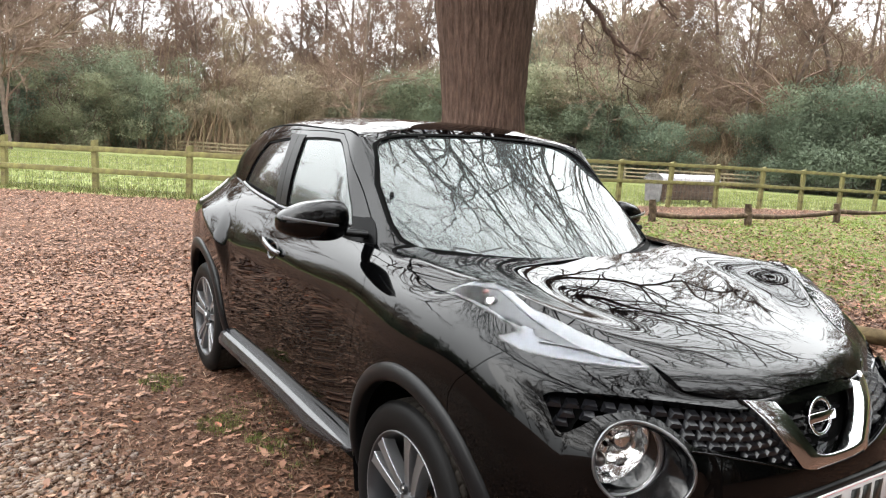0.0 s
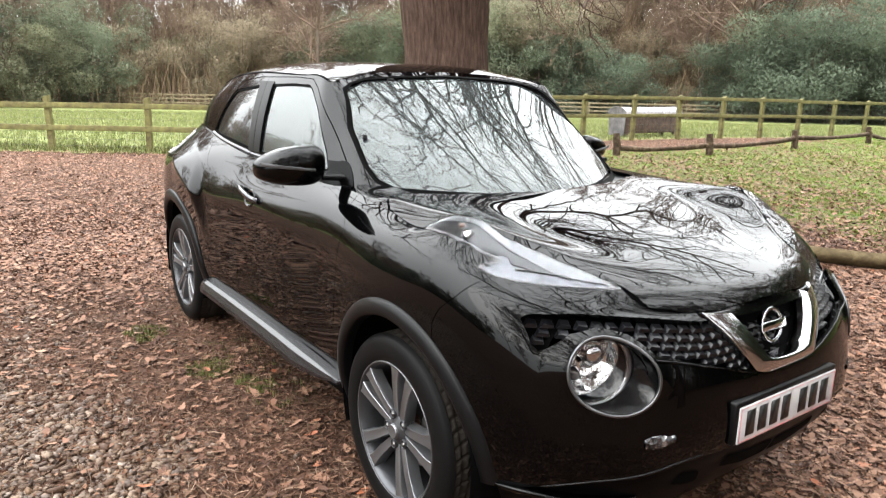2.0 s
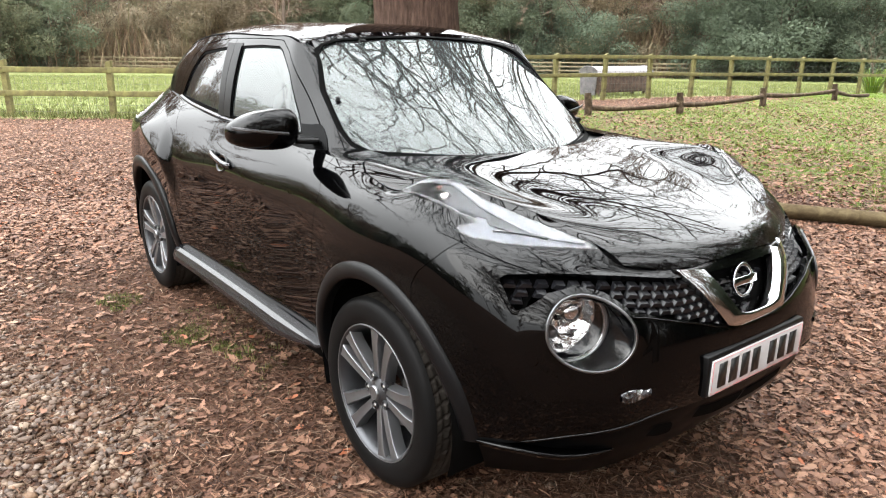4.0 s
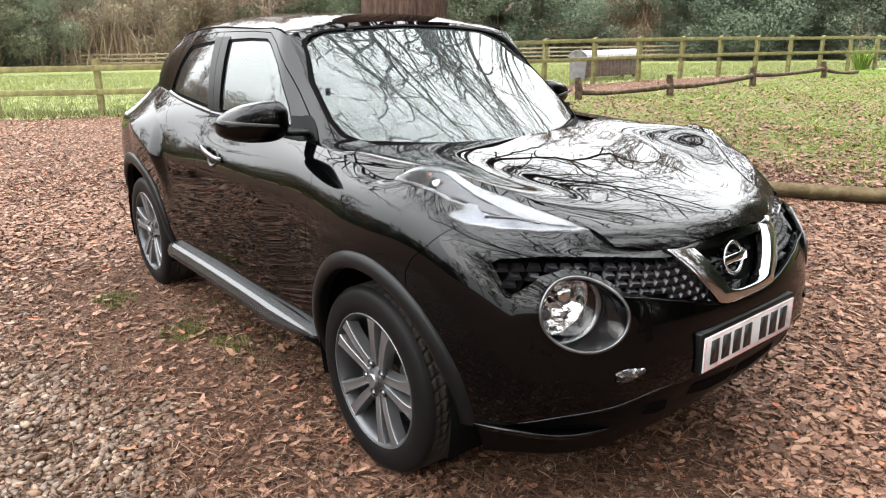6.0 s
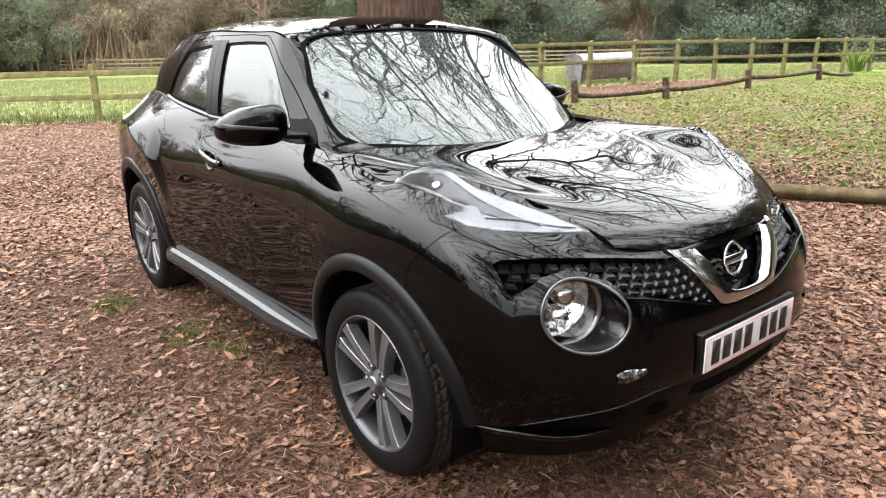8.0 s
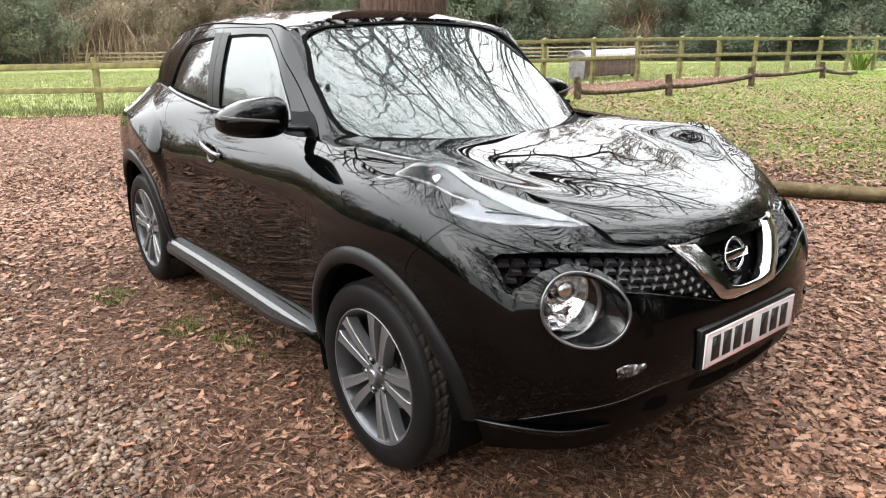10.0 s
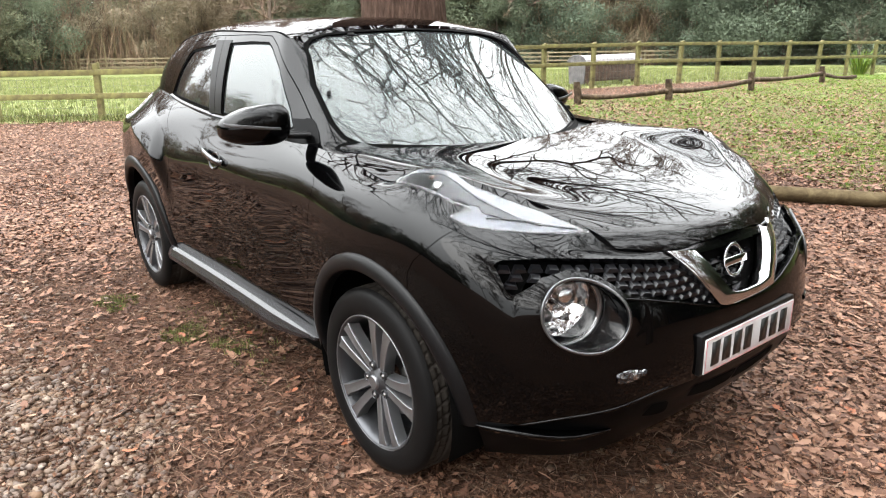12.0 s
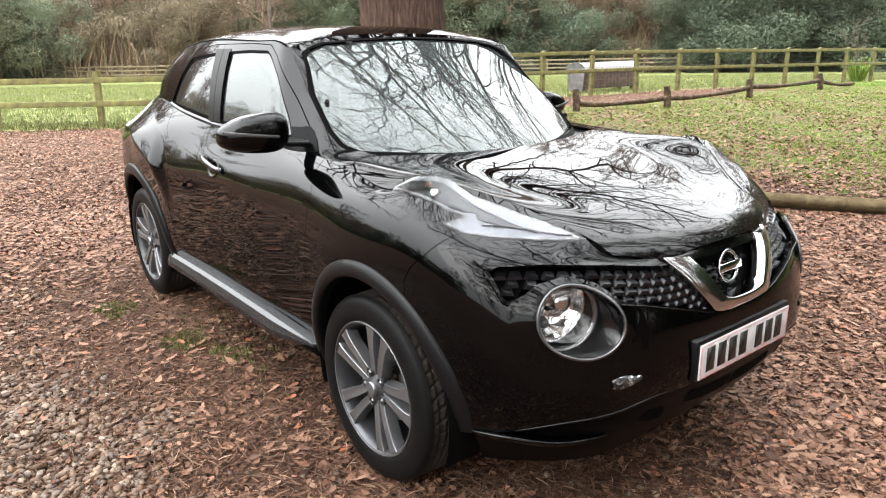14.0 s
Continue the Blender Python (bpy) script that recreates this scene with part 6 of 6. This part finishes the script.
droops = [([(.30, .20, 4.5), (.52, .62, 3.80), (.70, .91, 3.28), (.83, 1.08, 2.98), (.92, 1.19, 2.80), (1.06, 1.36, 2.67), (1.20, 1.54, 2.60)], .045, .010),
          ([(.80, 1.03, 3.06), (.88, 1.16, 2.86), (.95, 1.22, 2.60), (1.00, 1.28, 2.40), (1.03, 1.36, 2.22), (1.07, 1.36, 2.05)], .020, .006),
          ([(.30, .32, 4.6), (.80, 1.00, 3.85), (1.05, 1.36, 3.50), (1.20, 1.53, 3.32), (1.36, 1.74, 3.08)], .035, .008),
          ([(.62, .80, 3.45), (.68, .86, 3.05), (.64, .86, 2.72), (.60, .80, 2.5)], .014, .006)]
for k, (line, thick, fine) in enumerate(droops):
    line = natural(range(len(line)), line, np.linspace(0, len(line) - 1, 26))
    line = line + np.stack([.02 * np.sin(np.arange(26) * 1.3 + k), .02 * np.cos(np.arange(26) * 1.7), .015 * np.sin(np.arange(26) * 2.1)], -1)
    part("low_branch", sweep(line, [(math.cos(a), math.sin(a)) for a in np.arange(0, 6.28, .9)], scale=np.linspace(thick, fine, 26), up=(.6, -.8, .1)), BARK, oak, "drooping leafless lower branch")
    for j in range(7):
        q = 8 + int(17 * j / 6.5)
        hang = crooked(400 + 10 * k + j, (0, 0, 9), (.4 + .5 * math.sin(j * 2.3 + k), .6 + .5 * math.cos(j * 1.7), -.75), .32 + .05 * (j % 4), .008, levels=2, least=.004, gap=.22)
        part("low_branch", mesh_of("low_branch", *tubes(hang, (4, 3, 3)), BARK), BARK, oak, "thin drooping leafless twigs", m=Matrix.Translation(Vector(line[q]) - Vector((0, 0, 9))))
for seed, base, way, length, rad in ((201, (.3, .2, 4.9), (4.6, 2.0, 2.9), 8.6, .066), (202, (.3, .1, 5.6), (4.8, -.9, 3.6), 8.6, .060), (203, (.2, .3, 4.9), (2.6, 4.6, 2.0), 9.0, .065), (204, (.1, .3, 5.6), (.4, 4.6, 2.6), 8.5, .08),
                                     (206, (.2, -.2, 5.0), (1.0, -4.6, 3.0), 8.4, .07), (207, (-.2, .1, 5.1), (-4.2, 2.2, 2.6), 8.0, .13), (208, (-.2, -.1, 5.5), (-3.6, -3.2, 3.0), 7.5, .13),
                                     (210, (.2, -.1, 6.0), (4.6, -3.2, 3.2), 9.4, .06), (211, (.3, .25, 4.6), (4.0, 4.2, 1.5), 9.0, .065), (212, (0, 0, 7.2), (-1.4, .4, 4.6), 6.0, .10),
                                     (213, (.3, -.1, 5.3), (3.9, -4.0, 2.2), 9.6, .06), (214, (.3, .0, 5.0), (5.0, -2.0, 2.0), 9.0, .055),
                                     (215, (.1, -.3, 4.5), (1.6, -4.6, .9), 8.0, .08), (216, (.2, -.2, 4.7), (3.4, -3.4, .8), 7.0, .06), (217, (.2, .3, 4.6), (2.2, 4.6, .9), 8.5, .06), (218, (.3, .3, 5.2), (3.4, 4.4, 2.4), 6.0, .05),
                                     (219, (.2, .3, 5.4), (1.4, 4.4, 1.5), 8.0, .065), (220, (.2, .3, 6.0), (2.4, 3.8, 1.6), 8.0, .06), (221, (0, .3, 5.0), (-.8, 4.6, 1.3), 7.5, .07),
                                     (222, (.2, -.2, 5.2), (3.1, -5.0, 1.5), 9.0, .06), (223, (0, -.3, 4.8), (-.2, -4.8, 1.1), 9.0, .07), (224, (.1, .3, 4.5), (.3, 4.6, .3), 8.5, .06), (225, (.2, .3, 4.6), (1.2, 4.6, .35), 9.0, .055), (226, (0, .3, 4.5), (-.8, 4.6, .3), 8.0, .06),
                                     (227, (.1, -.3, 4.9), (.8, -6.0, 1.2), 10.0, .07), (229, (0, -.3, 5.2), (-.7, -5.4, 1.3), 9.0, .07)):
    part("limb", mesh_of("limb", *tubes(crooked(seed, base, way, length, rad, least=.0048), (9, 7, 5, 4, 3)), BARK), BARK, oak, "crooked bare limb reaching out from the trunk")

# a slender tree beside the drive reaches over the car from the other side
beside = thing("oak_tree", "slender bare oak beside the drive with crooked overhanging limbs", "tree", pose(5.2, .9, 0))
stem = [(0.05 * math.sin(z), .04 * math.cos(z * .7), z) for z in np.linspace(-.2, 9, 24)]
part("trunk", sweep(stem, [(math.cos(a), math.sin(a)) for a in np.arange(0, 6.28, .52)], scale=np.linspace(.19, .03, 24), up=(0, 1, 0)), BARK, beside, "slim furrowed trunk")
for seed, base, way, length, rad in ((301, (0, 0, 5.6), (-4.6, .9, 1.9), 7.6, .055), (302, (0, 0, 6.4), (-4.4, -1.2, 2.2), 7.8, .05), (303, (0, 0, 7.0), (-3.8, 2.6, 2.4), 7.4, .05), (306, (0, 0, 6.1), (-6.8, -4.4, .5), 9.6, .085), (307, (0, 0, 6.6), (-6.0, -5.4, .4), 9.6, .08), (304, (0, 0, 6.0), (3.6, 1.2, 2.4), 5.5, .06), (305, (0, 0, 7.6), (.6, -3.6, 2.6), 5.0, .05)):
    part("limb", mesh_of("limb", *tubes(crooked(seed, base, way, length, rad, least=.0048), (8, 6, 5, 4, 3)), BARK), BARK, beside, "crooked bare limb over the drive")

# other bare trees: three habits, set round the place
habits = [
    grow(21, 15, .15, (18, 9), (.34, .5, .5), 2, first=.16, wiggle=.17, least=.016),
    grow(33, 17, .19, (16, 9), (.42, .52, .5), 2, first=.2, wiggle=.2, least=.016),
    grow(47, 12, .11, (20, 9), (.36, .52, .5), 2, first=.08, wiggle=.19, least=.016),
]
templates = []
for k, h in enumerate(habits):
    templates.append(tree("bare_tree", "tall leafless woodland tree with fine brown twigs", h, GREYBARK, TWIGBARK, pose(-46 - 6 * k, 20 + 12 * k, -1.2), group="woodland trees"))


def polar(deg, dist):
    """A place by bearing from the camera's mean line of sight (left positive) and distance."""
    a = math.radians(142.2 + deg)
    return EYE_AT[0] + dist * math.cos(a), EYE_AT[1] + dist * math.sin(a)


tr = random.Random(3)


def plant(deg, dist, k, lo=.85, hi=1.2):
    x, y = polar(deg, dist)
    s = tr.uniform(lo, hi)
    copy_thing(templates[k % 3], pose(x, y, float(gz(x, y)), 0, 0, tr.uniform(0, 360)) @ Matrix.Diagonal((s, s, s, 1)))


for k in range(66):
    plant(-47 + 94 * (k + tr.random()) / 66, tr.uniform(57, 86), k)
for k in range(7):
    plant(37 + 9 * (k + tr.random()) / 7, tr.uniform(44, 58), k)
for k in range(12):
    plant(54 + 80 * (k + tr.random()) / 12, tr.uniform(44, 60), k, .6, .9)
for k in range(5):
    plant(136 + 48 * (k + tr.random()) / 5, tr.uniform(38, 52), k)
for k in range(17):
    plant(184 + 126 * (k + tr.random()) / 17, tr.uniform(12, 24), k, .95, 1.3)

for deg, dist, k in ((190, 7.5, 1), (170, 8.5, 2), (206, 9.0, 0)):
    plant(deg, dist, k, 1.05, 1.2)

# undergrowth: thickets of thin brown stems, and dark evergreen bushes
def thicket(name, count, bearing, dist, height, mat, label):
    a = np.radians(142.2 + rng.uniform(*bearing, count))
    d = rng.uniform(*dist, count)
    x, y = EYE_AT[0] + d * np.cos(a), EYE_AT[1] + d * np.sin(a)
    h = rng.uniform(*height, count) * (.75 + .35 * wobble(x, y, .16, 6))
    n = 2
    lean = rng.normal(0, .34, (count, 2))
    w = rng.uniform(.010, .034, count)
    side = rng.uniform(0, 6.28, count)
    v = np.zeros((count, 2 * n + 1, 3))
    for k in range(n):
        t = k / n
        cx = x + lean[:, 0] * h * t ** 1.5 + rng.normal(0, .05, count) * h * t
        cy = y + lean[:, 1] * h * t ** 1.5 + rng.normal(0, .05, count) * h * t
        for j, s in ((0, -1), (1, 1)):
            v[:, 2 * k + j] = np.stack([cx + s * w * (1 - t * .6) * np.cos(side), cy + s * w * (1 - t * .6) * np.sin(side), gz(x, y) + h * t], -1)
    v[:, -1] = np.stack([x + lean[:, 0] * h + rng.normal(0, .06, count) * h, y + lean[:, 1] * h, gz(x, y) + h], -1)
    tri = np.array([(0, 1, 3), (0, 3, 2), (2, 3, 4)])
    f = (tri[None] + (np.arange(count) * (2 * n + 1))[:, None, None]).reshape(-1, 3)
    me = mesh_of(name, v.reshape(-1, 3).tolist(), f.tolist(), mat, False)
    return tagged(new(name, me), label, "undergrowth", kind="stuff")


thicket("undergrowth", 30000, (-48, 75), (58, 84), (2.5, 9), BRUSH, "dense brown leafless undergrowth at the wood's edge")
thicket("saplings", 22000, (-48, 75), (60, 95), (6, 16), BRUSH, "tall thin leafless saplings filling the wood")
thicket("saplings", 26000, (-48, -3), (60, 92), (9, 19), BRUSH, "tall thin leafless saplings filling the wood")
thicket("undergrowth", 9000, (185, 310), (14, 34), (2, 9), BRUSH, "dense brown leafless undergrowth round the clearing")
thicket("hedgerow", 12000, (70, 135), (52, 70), (3, 9), BRUSH, "low leafless hedgerow beyond the open fields")


def bush_mesh(seed, n, w, h, leaf, slim=.5):
    g = np.random.default_rng(seed)
    lobes = np.stack([g.normal(0, .42, 26) * w, g.normal(0, .42, 26) * w, g.uniform(.08, .85, 26) * h], -1)
    own = g.integers(0, 26, n)
    d = g.normal(0, 1, (n, 3))
    d /= np.linalg.norm(d, axis=1, keepdims=True)
    p = lobes[own] + d * (g.uniform(.55, 1.0, n) ** .5 * g.uniform(.24, .38, n) * w)[:, None] * np.array([1, 1, .8])
    p[:, 2] = np.maximum(p[:, 2], .05 * h * g.random(n))
    a = g.normal(0, 1, (n, 3))
    a /= np.linalg.norm(a, axis=1, keepdims=True)
    b = np.cross(a, g.normal(0, 1, (n, 3)))
    b /= np.linalg.norm(b, axis=1, keepdims=True)
    s = (leaf * g.uniform(.6, 1.4, n))[:, None]
    out = d + np.array([0, 0, .35]) + g.normal(0, .18, (n, 3))
    b *= np.sign((np.cross(b, a) * out).sum(1))[:, None]
    v = np.stack([p - a * s - b * s * slim, p + b * s * slim * 2, p + a * s - b * s * slim], 1)
    f = np.arange(3 * n).reshape(n, 3)
    out /= np.linalg.norm(out, axis=1, keepdims=True)
    return v.reshape(-1, 3).tolist(), f.tolist(), np.repeat(out, 3, axis=0)


def leafy_mesh(name, mat, *size):
    """A bush's leaves, shaded softly along the outside of their clumps."""
    v, f, out = bush_mesh(*size)
    me = mesh_of(name, v, f, mat)
    me.normals_split_custom_set_from_vertices(out.tolist())
    return me


bushes = []
for k in range(3):
    b = thing("holly_bush", "dark green evergreen holly bush at the wood's edge", "bush", pose(*polar(-20 + 15 * k, 57), -1.0), "evergreen bushes")
    part("foliage", leafy_mesh("foliage", HOLLY, 60 + k, 26000, 3.4, 6.5, .058, .34), HOLLY, b, "dense small glossy leaves")
    part("stem", mesh_of("stem", *tubes(grow(80 + k, 4.5, .12, (8, 4), (.5, .5), 2, first=.1), (6, 4, 3)), GREYBARK), GREYBARK, b, "thin branching stems")
    bushes.append(b)
scrubs = []
for k in range(2):
    b = thing("scrub_bush", "leafless brown scrub with dense fine twigs at the wood's edge", "bush", pose(*polar(-12 + 30 * k, 61), -1.0), "brown scrub")
    part("foliage", leafy_mesh("foliage", SCRUB, 160 + k, 22000, 3.3, 7.5, .085, .16), SCRUB, b, "dense brown twigs and dead leaves")
    part("stem", mesh_of("stem", *tubes(grow(180 + k, 7.0, .10, (12, 6), (.5, .5), 2, first=.1, least=.012), (6, 4, 3)), GREYBARK), GREYBARK, b, "pale thin branching stems")
    scrubs.append(b)
for deg, dist, s in ((33, 56, .9), (29, 58, .8), (24, 60, .75), (21, 57, .95), (17, 58, .85), (14, 61, .8), (9, 58, .9), (5.5, 59, 1.1), (2.5, 57, 1.25), (-.5, 60, 1.2), (-4.5, 56, 1.3), (-8, 58, 1.0), (-11, 57, .8),
                     (-15, 60, .75), (-19, 58, .7), (-22.5, 57, .95), (-25.5, 56, 1.05), (-29, 58, 1.0), (-32.5, 56, 1.05), (-36, 58, 1), (38, 58, .9), (43, 57, .8), (-41, 57, 1), (-1.5, 54, 1.3), (1, 55.5, 1.15), (-6.5, 55, 1.2), (26, 57, .9), (19, 59, 1.0), (7.5, 60, 1.0), (-13.5, 58, .9), (-24, 55, 1.1), (-31, 55, 1.15), (12, 60, .8), (31, 60, 1)):
    green = deg > 27.5 or 6 < deg < 15 or -1 < deg < 6 or -12 < deg < -7 or deg < -18
    s *= 1.35 if green else 1.25
    x, y = polar(deg, dist + (1 if green else 5))
    copy_thing((bushes[int(abs(deg * 7)) % 3] if green else scrubs[int(abs(deg * 5)) % 2]), pose(x, y, float(gz(x, y)) - .2, 0, 0, deg * 37) @ Matrix.Diagonal((s, s, s * tr.uniform(.75, 1.05), 1)))

for k in range(66):
    deg = -47 + 120 * (k // 2 + tr.random()) / 33
    x, y = polar(deg, tr.uniform(59, 68) if k % 2 else tr.uniform(72, 84))
    w, h = (tr.uniform(.9, 1.3), tr.uniform(.7, 1.2)) if k % 2 else (tr.uniform(1.3, 1.7), tr.uniform(1.5, 2.1))
    copy_thing(scrubs[k % 2], pose(x, y, float(gz(x, y)) - .3, 0, 0, tr.uniform(0, 360)) @ Matrix.Diagonal((w, w, h, 1)))
for k in range(8):
    x, y = polar(2 - 14 * (k + tr.random()) / 8, tr.uniform(67, 76))
    copy_thing(scrubs[k % 2] if k % 3 else bushes[k % 3], pose(x, y, float(gz(x, y)) - .3, 0, 0, tr.uniform(0, 360)) @ Matrix.Diagonal((1.4, 1.4, tr.uniform(1.8, 2.5), 1)))
for k in range(20):
    deg = 54 + 84 * (k + tr.random()) / 20
    x, y = polar(deg, tr.uniform(34, 42))
    w = tr.uniform(.9, 1.3) * (.5 if deg < 72 else 1)
    copy_thing(bushes[k % 3], pose(x, y, float(gz(x, y)) - .2, 0, 0, tr.uniform(0, 360)) @ Matrix.Diagonal((w, w, w * 1.1, 1)))

# the wood closes in beside the lawn
for k in range(12):
    x, y = polar(-44 - 46 * (k + tr.random()) / 12, tr.uniform(24, 32))
    w = tr.uniform(1.0, 1.35)
    copy_thing(bushes[k % 3] if k % 2 else scrubs[k // 2 % 2], pose(x, y, float(gz(x, y)) - .2, 0, 0, tr.uniform(0, 360)) @ Matrix.Diagonal((w, w, w * 1.35, 1)))

# tall brown growth behind the lawn fence
for k in range(9):
    x, y = polar(-1 - 29 * (k + tr.random()) / 9, tr.uniform(66, 78))
    copy_thing(scrubs[k % 2], pose(x, y, float(gz(x, y)) - .3, 0, 0, tr.uniform(0, 360)) @ Matrix.Diagonal((1.4, 1.4, tr.uniform(1.9, 2.5), 1)))

# tall evergreens close across the drive, unseen, added to darken the bonnet lip's reflection
for k in range(7):
    x, y = polar(-66 - 32 * (k + tr.random()) / 7, tr.uniform(13, 17))
    w = tr.uniform(1.2, 1.5)
    copy_thing(bushes[k % 3], pose(x, y, -.2, 0, 0, tr.uniform(0, 360)) @ Matrix.Diagonal((w, w, tr.uniform(1.15, 1.55), 1)))

# a clump of strap leaves and dry stems by the fence end
clump = thing("strap_leaf_plant", "green strap-leaved clump with dry pale stems", "plant", pose(-10.2, 28.2, float(gz(-10.2, 28.2))) @ Matrix.Diagonal((1.35, 1.35, 1.3, 1)))
g = np.random.default_rng(5)
cv, cf = [], []
for k in range(160):
    a, l, o = g.uniform(0, 6.28), g.uniform(.5, .95), g.uniform(.2, .75)
    w = g.uniform(.012, .022)
    b0 = len(cv)
    for t in (0, .4, .75, 1):
        r, z = .15 + o * l * t ** 1.5, l * (t - .45 * o * t ** 3)
        ww = w * (1 - t * .95)
        for s in (-1, 1):
            cv.append((r * math.cos(a) - s * ww * math.sin(a), r * math.sin(a) + s * ww * math.cos(a), z))
    cf += [(b0, b0 + 1, b0 + 3, b0 + 2), (b0 + 2, b0 + 3, b0 + 5, b0 + 4), (b0 + 4, b0 + 5, b0 + 7, b0 + 6)]
part("foliage", mesh_of("foliage", cv, cf, GRASS), GRASS, clump, "arching green strap leaves")
part("stem", mesh_of("stem", *tubes(grow(90, 1.7, .012, (10, 3), (.5, .5), 2, first=.1), (4, 3, 3)), TWIGBARK), DRYSTEM, clump, "dry pale stems")
